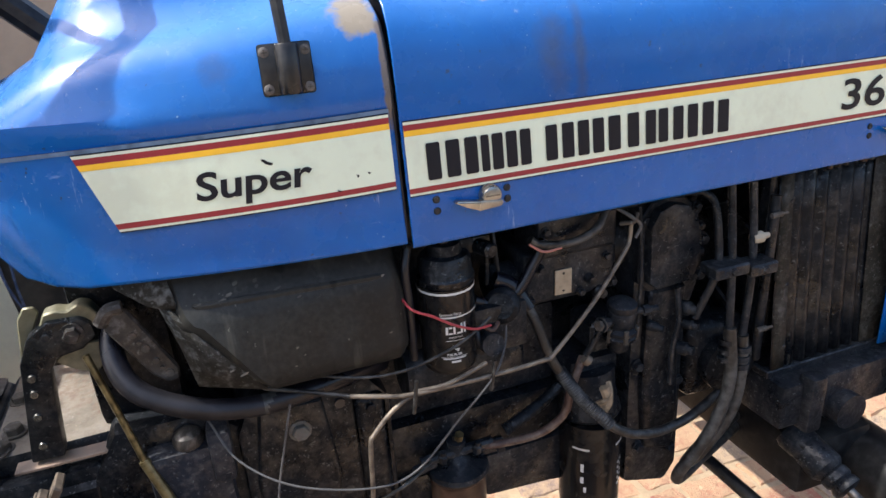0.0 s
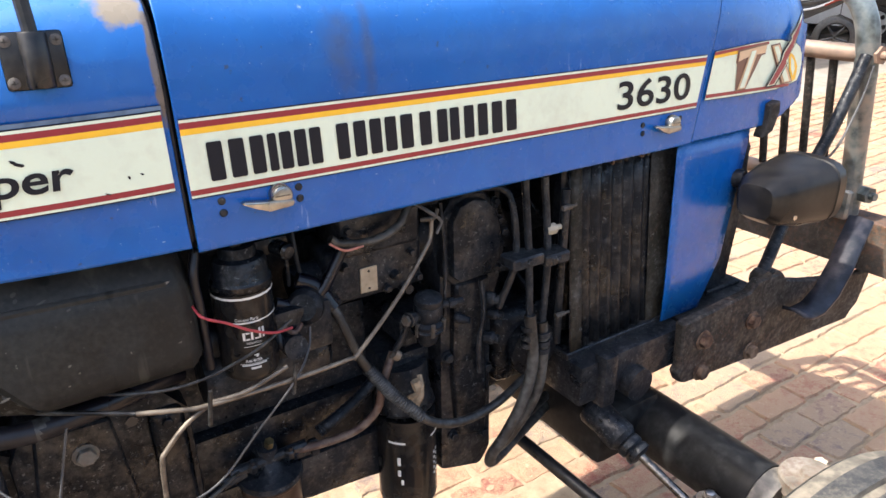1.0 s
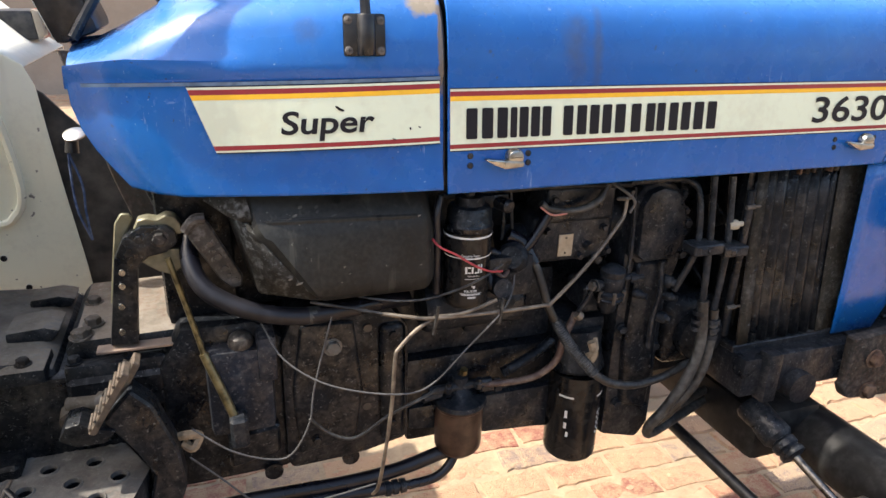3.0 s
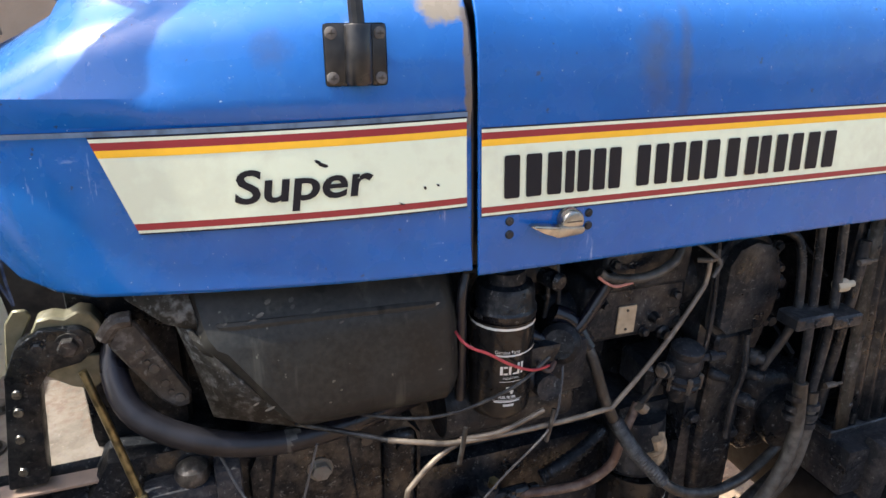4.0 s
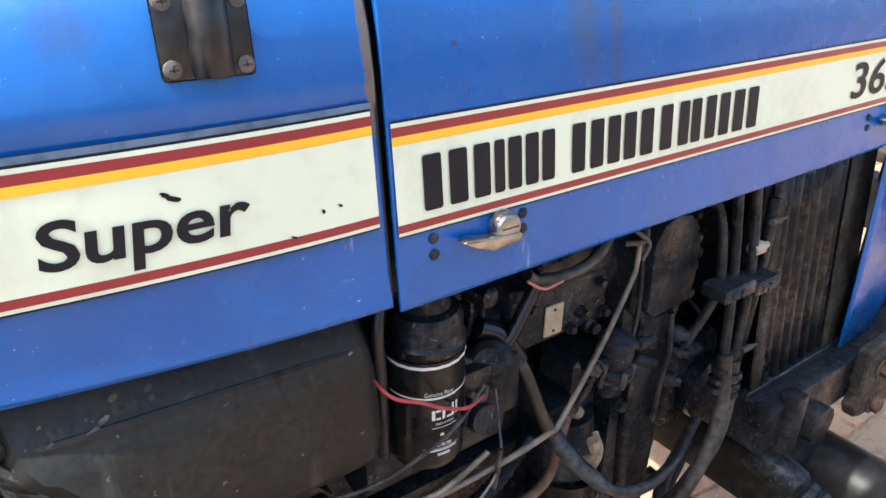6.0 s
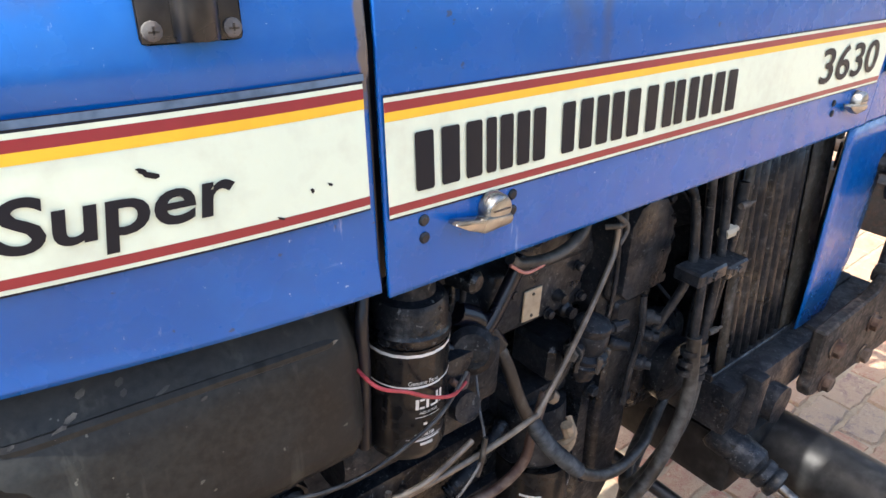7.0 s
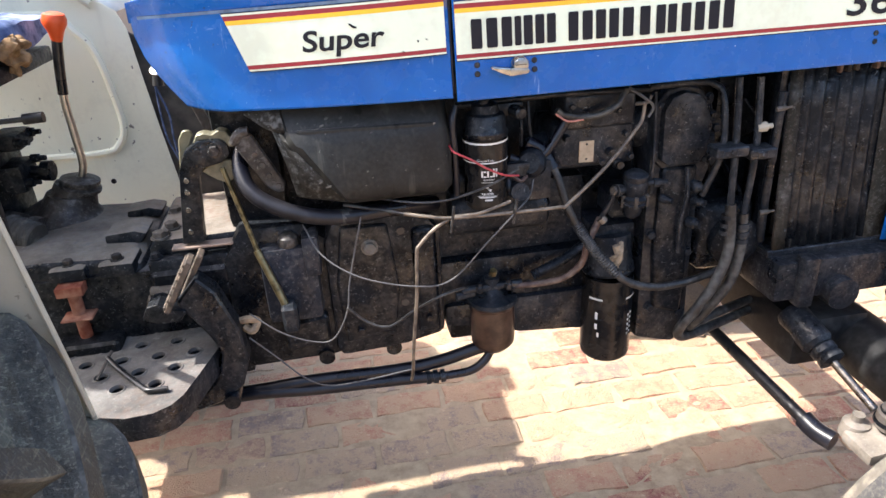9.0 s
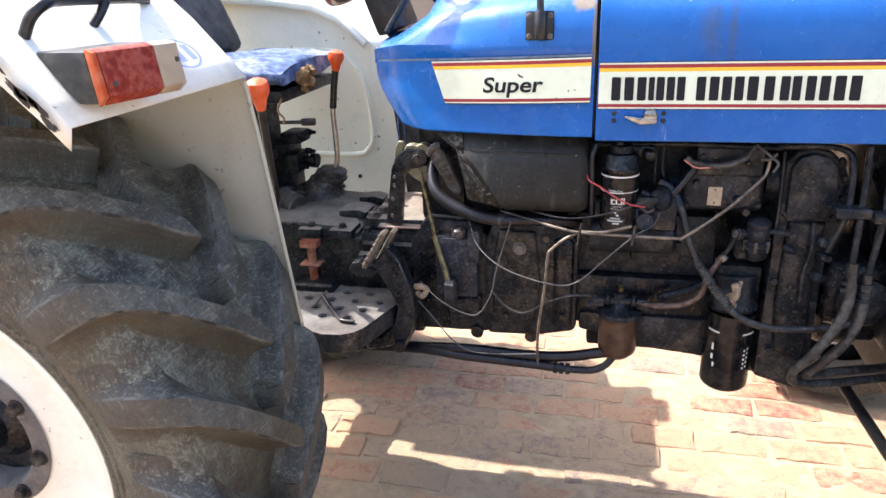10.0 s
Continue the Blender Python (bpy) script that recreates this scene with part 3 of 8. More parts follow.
# ---- decals on the panels ----
def strip(name, x0, x1, z0, z1, material, parent, lift=0.0009, left=0.0, right=0.0, n=14):
    """A band of the decal; left and right: how its ends rake with height."""
    b = B()
    rows = []
    for z in (z0, z1):
        a, c = x0(z) if callable(x0) else x0 + left * (z - 1.35), x1 + right * (z - 1.35)
        xs = [a + (c - a) * i / n for i in range(n + 1)]
        rows.append([(x, side(x, z) - lift - 0.0002, z + (0.030 * (x + 0.37) if x < 0 else 0.0)) for x in xs])
    grid(b, rows)
    return part(name, b, material, parent, smooth=0)


def band(parent, x0, x1, zb, zt, lift=0.001, right=0.0, thin=False):
    h = zt - zb
    strip("band_outline", x0, x1, zb, zt, NAVY, parent, lift, 0, right)
    strip("band_border", x0, x1, zb + 0.0016, zt - 0.0018, CREAM, parent, lift + 0.0003, 0, right)
    strip("band_red_line", x0, x1, zt - 0.0125, zt - 0.0052, RED, parent, lift + 0.0006, 0, right)
    strip("band_yellow_line", x0, x1, zt - 0.0195, zt - 0.0125, YELLOW, parent, lift + 0.0006, 0, right)
    strip("band_red_line", x0, x1, zb + 0.0046, zb + 0.0112, RED, parent, lift + 0.0006, 0, right)


band(bonnet, 0.006, 0.945, 1.304, 1.400, right=0.27)
band(cowl, lambda z: -0.369 + (1.402 - z) * 0.355, -0.011, 1.3065, 1.4015, lift=0.0005)
strip("worn_fold", -0.505, -0.010, 1.4018, 1.4065, CREASE, cowl, 0.0012)
strip("fold_shadow", -0.505, -0.010, 1.4065, 1.4071, NAVY, cowl, 0.0012)
LIFT = 0.0028

# the maker's name as plain upright dark bars, in ten groups
for x0, x1, bars_in in ((0.032, 0.077, ((0.0, 0.41), (0.58, 1.0))), (0.084, 0.118, ((0.0, 0.52), (0.66, 1.0))), (0.122, 0.178, ((0.0, 0.28), (0.36, 0.64), (0.72, 1.0))), (0.200, 0.243, ((0.0, 0.41), (0.58, 1.0))),
                        (0.249, 0.290, ((0.0, 0.43), (0.57, 1.0))), (0.297, 0.322, ((0.0, 0.78),)), (0.328, 0.352, ((0.0, 0.78),)), (0.355, 0.398, ((0.06, 0.46), (0.56, 0.94))), (0.404, 0.447, ((0.0, 0.41), (0.58, 1.0))), (0.455, 0.504, ((0.0, 0.40), (0.56, 0.96)))):
    for u0, u1 in bars_in:
        a0, a1 = x0 + (x1 - x0) * u0, x0 + (x1 - x0) * u1
        bm = B()
        rows = []
        for z in (1.3225, 1.3245, 1.3675, 1.3695):
            e = 0.0015 if z in (1.3225, 1.3695) else 0.0
            rows.append([(a0 + (a1 - a0) * i / 3 + (e if i == 0 else -e if i == 3 else 0), side(0.1, z) - LIFT, z) for i in range(4)])
        grid(bm, rows)
        part("letter_bar", bm, INK, bonnet, "dark bar of the maker's lettering", 0)

lettering("model_number", "3630", 0.0655, lambda u, v: (0.722 + u, side(0.8, 1.326 + v) - LIFT, 1.326 + v), INK, bonnet, shear=0.04, bold=0.0010, width=0.190, label="dark model number")
lettering("word_super", "Super", 0.0455, lambda u, v: (-0.245 + u, side(-0.245 + u, 1.332 + v) - LIFT, 1.332 + v + 0.030 * (0.125 + u)), INK, cowl, shear=0.12, bold=0.0009, width=0.135, label="dark slanted word")
for cx, cz, w, h in ((-0.160, 1.371, 0.006, 0.0022), (-0.164, 1.374, 0.003, 0.002), (-0.057, 1.342, 0.0015, 0.002), (-0.043, 1.344, 0.002, 0.0012), (-0.082, 1.327, 0.003, 0.001)):
    bm = B()
    bm.faces.new([bm.verts.new((cx + w * math.cos(a) * (1 + 0.3 * math.sin(3 * a)), side(cx, cz) - 0.0031, cz - 0.4 * w * math.cos(a) + h * math.sin(a))) for a in [2 * math.pi * k / 9 for k in range(9)]])
    part("decal_chip", bm, INK, cowl, "dark chip in the decal", 0)


def nose_decal():
    def field(k):
        lo = [(0.9545 + i * 0.0485, 1.3155 - i * 0.0012 + k) for i in range(6)]
        end = [(1.245 + (0.058 - k) * math.sin(a) ** 0.8, 1.3075 + k + (0.094 - 2 * k) * 0.5 * (1 - math.cos(a))) for a in [radians(d) for d in (40, 65, 90, 115, 140, 160)]]
        hi = [(1.20, 1.411 - k), (1.155, 1.4125 - k), (1.10, 1.411 - k), (1.04, 1.408 - k), (0.9775, 1.4045 - k)]
        return lo + end + hi
    def patch(name, pts, mat, lift):
        b = B()
        b.faces.new([b.verts.new((x, 0, z)) for x, z in pts])
        bmesh.ops.triangulate(b, faces=b.faces)
        bmesh.ops.subdivide_edges(b, edges=b.edges, cuts=2)
        for v in b.verts:
            v.co.y = side(v.co.x, v.co.z) + nose_inset(v.co.x) - lift + 0.26 * max(0.0, v.co.z - 1.432)
        return part(name, b, mat, nose, smooth=0)
    patch("badge_outline", field(0.0), NAVY, 0.0040)
    patch("badge_field", field(0.0016), CREAM, 0.0046)
    patch("badge_red_line", [(0.956, 1.3205), (1.10, 1.3175), (1.25, 1.3125), (1.25, 1.318), (1.10, 1.3235), (0.957, 1.327)], RED, 0.0052)
    patch("badge_red_line", [(0.9765, 1.4025), (1.06, 1.4065), (1.155, 1.4095), (1.155, 1.4045), (1.06, 1.401), (0.975, 1.3965)], RED, 0.0052)
    patch("badge_yellow_line", [(0.975, 1.3965), (1.06, 1.401), (1.065, 1.395), (0.9735, 1.391)], YELLOW, 0.0052)
    tee = [(1.047, 1.401), (1.148, 1.408), (1.143, 1.386), (1.113, 1.385), (1.080, 1.324), (1.046, 1.323), (1.077, 1.383), (1.043, 1.376)]
    patch("badge_bar", tee, BROWN, 0.0058)
    patch("badge_bar", [(1.0510, 1.3980), (1.1440, 1.4045), (1.1405, 1.3890), (1.1105, 1.3880), (1.0775, 1.3270), (1.0510, 1.3265), (1.0820, 1.3865), (1.0485, 1.3795)], GOLD, 0.0072)
    patch("badge_bar", [(1.0900, 1.3960), (1.1060, 1.3970), (1.0720, 1.3290), (1.0570, 1.3290)], CREAM, 0.0084)
    patch("badge_stroke", [(1.160, 1.402), (1.196, 1.404), (1.262, 1.320), (1.214, 1.319)], BROWN, 0.0058)
    patch("badge_stroke", [(1.165, 1.400), (1.193, 1.401), (1.256, 1.322), (1.218, 1.322)], GOLD, 0.0072)
    patch("badge_stroke", [(1.170, 1.398), (1.186, 1.399), (1.244, 1.324), (1.224, 1.324)], CREAM, 0.0084)
    patch("badge_wedge", [(1.236, 1.385), (1.262, 1.372), (1.280, 1.350), (1.276, 1.324), (1.262, 1.321), (1.245, 1.345)], YELLOW, 0.0058)
    patch("badge_wedge", [(1.246, 1.374), (1.262, 1.362), (1.268, 1.345), (1.262, 1.332), (1.252, 1.348)], CREAM, 0.0062)
    for k, mat, lift in ((0.0, NAVY, 0.0094), (0.0028, CREAM, 0.0104), (0.005, RED, 0.0114)):
        patch("badge_bolt", [(1.146 + 2 * k, 1.320 + k), (1.205 + k, 1.378), (1.199 + 2 * k, 1.383), (1.232 + k, 1.412 - k), (1.226 + 2 * k, 1.416 - k * 0.5), (1.288 - 2 * k, 1.466 - 3 * k), (1.246 - k, 1.402), (1.254 - 2 * k, 1.397), (1.221 - k, 1.366), (1.229 - 2 * k, 1.361), (1.186 - 2 * k, 1.320 + k)], mat, lift)


nose_decal()


# ---- fittings on the panels ----
def latch(x, z):
    y = side(x, z)
    b = B()
    lathe(b, [(0.0145, 0), (0.0142, 0.011), (0.0125, 0.014), (0.009, 0.0155)], (x + 0.001, y, z + 0.004), (0, -1, 0), 24)
    lever = part("latch", b, ALU, tractor, "worn cast metal bonnet latch")
    b = B()
    pts = [(x - 0.053, z + 0.0035), (x - 0.048, z + 0.006), (x - 0.018, z + 0.0015), (x + 0.013, z - 0.001), (x + 0.016, z - 0.005), (x + 0.013, z - 0.0105), (x - 0.018, z - 0.0125), (x - 0.036, z - 0.0055)]
    prism(b, pts, y - 0.017, y - 0.004, 0.003, 2)
    part("latch_lever", b, ALU, lever)
    b = B()
    box(b, (x - 0.009, y - 0.0165, z + 0.0048), (x + 0.010, y - 0.0145, z + 0.0060))
    part("slot", b, CAST, lever)
    for dx in (-0.072, 0.028):
        for dz in (0.008, -0.007):
            b = B()
            lathe(b, [(0.0052, 0), (0.0052, 0.001), (0.0036, 0.0024)], (x + dx, side(x, z + dz), z + dz), (0, -1, 0), 10)
            part("rivet", b, IRON, bonnet)


latch(0.112, 1.288)
latch(0.862, 1.283)

# mirror arm clamp on the cowl
yb = side(-0.12, 1.475) + 0.004
bm = B()
box(bm, (-0.030, -0.004, -0.029), (0.030, 0.002, 0.029), 0.004, 2)
bmesh.ops.transform(bm, matrix=Matrix.Translation((-0.121, yb - 0.003, 1.474)) @ Matrix.Rotation(-LEAN, 4, "X") @ Matrix.Rotation(radians(-6), 4, "Z"), verts=bm.verts)
clamp = part("mirror_clamp", bm, BLACK, tractor, "black clamp plate with four screws")
bm = B()
lathe(bm, [(0.0125, -0.028), (0.0135, -0.026), (0.0135, 0.026), (0.0125, 0.028)], (-0.119, yb - 0.008, 1.4745), (0.02, LEAN, 1), 18)
part("socket", bm, BLACK, clamp)
for dx in (-0.023, 0.023):
    for dz in (-0.021, 0.020):
        bm = B()
        lathe(bm, [(0.0062, 0), (0.0058, 0.0022), (0.003, 0.0036)], (-0.121 + dx, yb - 0.006 + LEAN * dz - 0.1 * dx, 1.474 + dz), (0, -1, 0.1), 12)
        screw = part("screw", bm, PLATE, clamp)
        bm = B()
        cx, cy, cz = -0.121 + dx, yb - 0.0098 + LEAN * dz - 0.1 * dx, 1.474 + dz
        box(bm, (cx - 0.0032, cy, cz - 0.0006), (cx + 0.0032, cy + 0.001, cz + 0.0006))
        box(bm, (cx - 0.0006, cy, cz - 0.0032), (cx + 0.0006, cy + 0.001, cz + 0.0032))
        part("cross_slot", bm, BIKE_BLACK, screw)
bm = B()
tube(bm, [(-0.119, yb - 0.008, 1.49), (-0.124, yb + 0.004, 1.60), (-0.132, yb + 0.02, 1.75), (-0.142, yb + 0.03, 1.90)], 0.0075, 10)
part("mirror_arm", bm, BLACK, clamp, "thin black rod")
bm = B()
box(bm, (-0.155, -0.10, 1.90), (-0.135, 0.09, 2.12), 0.012, 2)
part("mirror", bm, BLACK, clamp, "black mirror housing")

# exhaust stack and pre-cleaner
bm = B()
lathe(bm, [(0.06, 1.50), (0.069, 1.52), (0.071, 1.56), (0.071, 2.05), (0.055, 2.10), (0.03, 2.14), (0.03, 2.5)], (0.380, 0.42, 0), (-0.098, 0, 1), 28)
part("exhaust_silencer", bm, plain("scuffed_black", (0.03, 0.031, 0.036, 1), 0.5, grain=0.2, dust=0.7, scale=7, dust_colour=(0.22, 0.14, 0.11, 1)), tractor, "dark exhaust silencer with flaked paint")
bm = B()
lathe(bm, [(0.035, 1.50), (0.035, 1.615)], (1.085, 0.32, 0), (0, 0, 1), 20)
cleaner = part("air_inlet", bm, RUBBER, tractor, "black rubber inlet neck")
bm = B()
lathe(bm, [(0.104, 1.608), (0.104, 1.616), (0.088, 1.638), (0.085, 1.642), (0.087, 1.690), (0.089, 1.697), (0.089, 1.703)], (1.085, 0.32, 0), (0, 0, 1), 32)
part("pre_cleaner", bm, plain("zinc_grey", (0.34, 0.32, 0.28, 1), 0.5, 0.3, grain=0.12, dust=0.4, scale=18), cleaner, "round grey metal pre-cleaner")
bm = B()
lathe(bm, [(0.094, 1.700), (0.094, 1.705), (0.089, 1.710), (0.085, 1.735), (0.06, 1.768), (0.02, 1.78)], (1.085, 0.32, 0), (0, 0, 1), 32)
part("cover", bm, plain("brown_cap", (0.10, 0.085, 0.075, 1), 0.3, 0.2, grain=0.12, dust=0.3, scale=18), cleaner)

# lower blue side panel by the radiator
bm = B()
rows = []
for i in range(9):
    z = 1.240 - 0.04 * i
    low = 0.860 if i == 8 else z
    right = 1.135 - max(0.0, 1.20 - z) * 0.215 - (0.05 if i == 8 else 0.0)
    rows.append([(x, 0.004 + (z - 1.24) * 0.045 + 0.03 * max(0.0, x - 0.93), low + (0.03 * (0.905 - x) if i == 8 else 0)) for x in [0.903 + (right - 0.903) * k / 8 for k in range(9)]])
grid(bm, rows)
solid(part("side_panel", bm, BLUE, tractor, "lower blue side panel", 40), 0.003)
bm = B()
prism(bm, [(1.165, 1.25), (1.19, 1.25), (1.135, 0.88), (1.10, 0.88)], 0.05, 0.08, 0.003)
part("front_post", bm, IRON, tractor)
bm = B()
prism(bm, [(1.17, 1.285), (1.20, 1.29), (1.205, 1.265), (1.19, 1.225), (1.155, 1.215), (1.168, 1.25)], side(1.18, 1.27) - 0.014, side(1.18, 1.27) + 0.01, 0.003)
part("bonnet_hinge", bm, IRON_RUST, tractor)

# ---- tractor: fuel tank, engine side ----
def tank_row(u):
    """One section of the tank at u from its slanted end to its square one."""
    row = []
    for y, z in ((0.20, 1.275), (0.075, 1.262), (0.062, 1.250), (0.046, 1.232), (0.032, 1.214), (0.023, 1.203), (0.018, 1.192), (0.015, 1.178), (0.006, 1.100), (0.007, 1.086), (0.014, 1.074), (0.026, 1.067), (0.20, 1.060)):
        left = -0.300 + max(0.0, 1.205 - z) * 0.72 - max(0.0, z - 1.205) * 0.25
        end = sm((u - 0.93) / 0.07) + sm((0.05 - u) / 0.05) * 0.6
        x = left + (-0.010 - left) * u
        sag = 0.010 * (1 - u) if 1.19 < z < 1.24 else 0.0
        row.append((x, y + 0.016 * end * (1 if y < 0.1 else 0), z - sag - (0.010 * end if z > 1.15 and y < 0.1 else 0) + 0.006 * sm((u - 0.9) / 0.1) * (z < 1.09)))
    return row


bm = B()
grid(bm, [tank_row(u) for u in (0.0, 0.02, 0.05, 0.2, 0.4, 0.6, 0.8, 0.92, 0.955, 0.98, 1.0)])
tank = part("fuel_tank", bm, TANK, tractor, "black moulded plastic fuel tank, scuffed and dusty", 32)
solid(tank, 0.004, 1)
bm = B()
front = [(-0.300, 0.030, 1.203), (-0.262, 0.016, 1.150), (-0.205, 0.014, 1.076)]
back = [(-0.315, 0.060, 1.203), (-0.300, 0.055, 1.145), (-0.288, 0.052, 1.080)]
deep = [(-0.33, 0.16, 1.203), (-0.315, 0.16, 1.145), (-0.300, 0.16, 1.080)]
grid(bm, [front, back, deep])
solid(part("tank_chamfer", bm, SCUFFED, tank, "dust-caked slanting end face"), 0.004)
bm = B()
grid(bm, [[(-0.205, 0.014, 1.074), (-0.288, 0.052, 1.079), (-0.30, 0.16, 1.079)], [(-0.15, 0.03, 1.066), (-0.2, 0.06, 1.066), (-0.2, 0.19, 1.066)]])
solid(part("tank_floor", bm, TANK, tank), 0.003)
bm = B()
tube(bm, [(-0.275, 0.034, 1.202), (-0.262, 0.0275, 1.201), (-0.15, 0.0235, 1.199), (-0.05, 0.0205, 1.197), (-0.03, 0.025, 1.195)], 0.0058, 8, 4)
part("moulded_ridge", bm, TANK, tank)
bm = B()
rs = random.Random(5)
for k in range(26):
    u, z = rs.uniform(-0.27, -0.04), rs.choice((rs.uniform(1.205, 1.235), rs.uniform(1.10, 1.2)))
    y = (0.0235 + (z - 1.203) * 0.82 if z > 1.2 else 0.0155 + (z - 1.178) * 0.115) - 0.0018
    w, h = rs.uniform(0.002, 0.007), rs.uniform(0.0008, 0.0025)
    bm.faces.new([bm.verts.new((u + w * math.cos(a), y + (h * math.sin(a) + 0.3 * w * math.cos(a)) * (0.82 if z > 1.2 else 0.11), z + h * math.sin(a) + 0.3 * w * math.cos(a))) for a in (0, 1.0, 2.2, 3.1, 4.2, 5.3)])
tagged(part("scuff", bm, DUSTY, tank, "", 0), kind="stuff")
for i, (x, z) in enumerate(((-0.10, 1.12), (-0.06, 1.115))):
    bm = B()
    box(bm, (x, 0.0128 + LEAN * (z - 1.12), z - 0.028), (x + 0.0016, 0.016, z + 0.02))
    part("scratch", bm, RUBBER, tank)

bm = B()
grid(bm, [[(-0.37, 0.075, 1.262), (-0.30, 0.068, 1.262)], [(-0.36, 0.050, 1.238), (-0.30, 0.046, 1.236)], [(-0.325, 0.034, 1.212), (-0.295, 0.031, 1.208)], [(-0.315, 0.060, 1.200), (-0.296, 0.032, 1.200)]])
solid(part("tank_neck", bm, SCUFFED, tank, "dusty filler end of the tank"), 0.004)
# dark box added to fill the see-through gap behind the tank
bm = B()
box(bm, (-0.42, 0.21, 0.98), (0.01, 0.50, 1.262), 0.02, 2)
part("bulkhead", bm, IRON_DARK, tractor, "black box added to darken the gap behind the tank")

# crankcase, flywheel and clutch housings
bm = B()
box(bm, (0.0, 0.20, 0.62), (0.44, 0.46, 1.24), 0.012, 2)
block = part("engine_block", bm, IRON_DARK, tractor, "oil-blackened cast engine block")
for x in (0.06, 0.16, 0.26, 0.36):
    bm = B()
    box(bm, (x - 0.012, 0.188, 0.66), (x + 0.012, 0.21, 0.93), 0.005)
    part("rib", bm, IRON_DARK, block)
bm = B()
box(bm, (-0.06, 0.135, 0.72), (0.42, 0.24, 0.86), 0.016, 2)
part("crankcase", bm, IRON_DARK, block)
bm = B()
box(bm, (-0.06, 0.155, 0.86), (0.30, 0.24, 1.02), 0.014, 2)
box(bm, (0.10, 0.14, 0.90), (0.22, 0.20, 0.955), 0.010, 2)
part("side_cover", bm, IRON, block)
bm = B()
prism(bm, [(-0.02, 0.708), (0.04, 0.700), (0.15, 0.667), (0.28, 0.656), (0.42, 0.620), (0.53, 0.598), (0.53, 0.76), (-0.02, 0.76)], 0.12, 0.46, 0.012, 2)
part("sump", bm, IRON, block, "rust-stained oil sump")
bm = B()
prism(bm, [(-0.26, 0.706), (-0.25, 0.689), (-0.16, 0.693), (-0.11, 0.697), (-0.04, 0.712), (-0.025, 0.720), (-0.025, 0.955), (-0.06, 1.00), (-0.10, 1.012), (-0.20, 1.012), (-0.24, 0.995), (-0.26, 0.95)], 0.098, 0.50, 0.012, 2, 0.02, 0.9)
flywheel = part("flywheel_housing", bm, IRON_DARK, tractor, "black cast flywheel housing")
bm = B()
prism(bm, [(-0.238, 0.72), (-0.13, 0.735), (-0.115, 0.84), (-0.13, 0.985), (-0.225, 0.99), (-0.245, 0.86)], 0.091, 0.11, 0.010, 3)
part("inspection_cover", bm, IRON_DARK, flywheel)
bm = B()
box(bm, (-0.085, 0.088, 0.72), (-0.035, 0.11, 0.97), 0.016, 3)
part("side_rib", bm, IRON_DARK, flywheel)
bm = B()
hexbolt(bm, (-0.170, 0.091, 0.940), (0, -1, 0), 0.013, 0.012)
part("bolt", bm, DUSTCAST, flywheel, "dusty hexagon bolt")
for x, z in ((-0.205, 0.75), (-0.06, 0.76), (-0.06, 0.95)):
    bm = B()
    hexbolt(bm, (x, 0.090, z), (0, -1, 0), 0.008, 0.008)
    part("bolt", bm, IRON_DARK, flywheel)
for x, z in ((-0.105, 0.965), (-0.108, 0.80)):
    bm = B()
    lathe(bm, [(0.008, 0), (0.008, 0.003)], (x, 0.098, z), (0, -1, 0), 14)
    part("hole_plug", bm, BIKE_BLACK, flywheel)
for x in (-0.285, -0.14):
    bm = B()
    lathe(bm, [(0.017, -0.02), (0.017, 0.30)], (x, 0.12, 0.687), (0, 1, 0), 18)
    part("boss", bm, IRON_DARK, flywheel)
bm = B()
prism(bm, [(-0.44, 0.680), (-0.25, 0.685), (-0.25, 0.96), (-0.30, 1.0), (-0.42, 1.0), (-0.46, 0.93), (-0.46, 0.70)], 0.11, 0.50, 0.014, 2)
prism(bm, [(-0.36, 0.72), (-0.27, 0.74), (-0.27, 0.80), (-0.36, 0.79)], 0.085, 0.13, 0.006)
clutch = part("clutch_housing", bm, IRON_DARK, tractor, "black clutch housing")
bm = B()
box(bm, (-0.385, 0.075, 0.80), (-0.275, 0.13, 0.965), 0.014, 2)
box(bm, (-0.30, 0.07, 0.90), (-0.268, 0.13, 0.985), 0.008, 2)
part("clutch_cover", bm, BLUEBLACK, clutch, "blue-black painted cover")
bm = B()
lathe(bm, [(0.020, 0), (0.022, 0.008), (0.019, 0.018), (0.010, 0.025), (0.003, 0.027)], (-0.325, 0.098, 0.963), (0, 0, 1), 16)
part("breather", bm, TOWER, clutch)
bm = B()
box(bm, (0.525, 0.065, 0.79), (0.66, 0.30, 0.955), 0.035, 3)
lathe(bm, [(0.05, 0), (0.055, 0.01), (0.055, 0.03), (0.03, 0.04)], (0.60, 0.07, 0.87), (0, -1, 0), 24)
part("water_pump_housing", bm, IRON_DARK, tractor, "black water pump housing")
bm = B()
box(bm, (0.60, 0.18, 0.70), (0.695, 0.50, 1.23), 0.015, 2)
part("fan_shroud", bm, IRON_DARK, tractor, "black fan shroud")

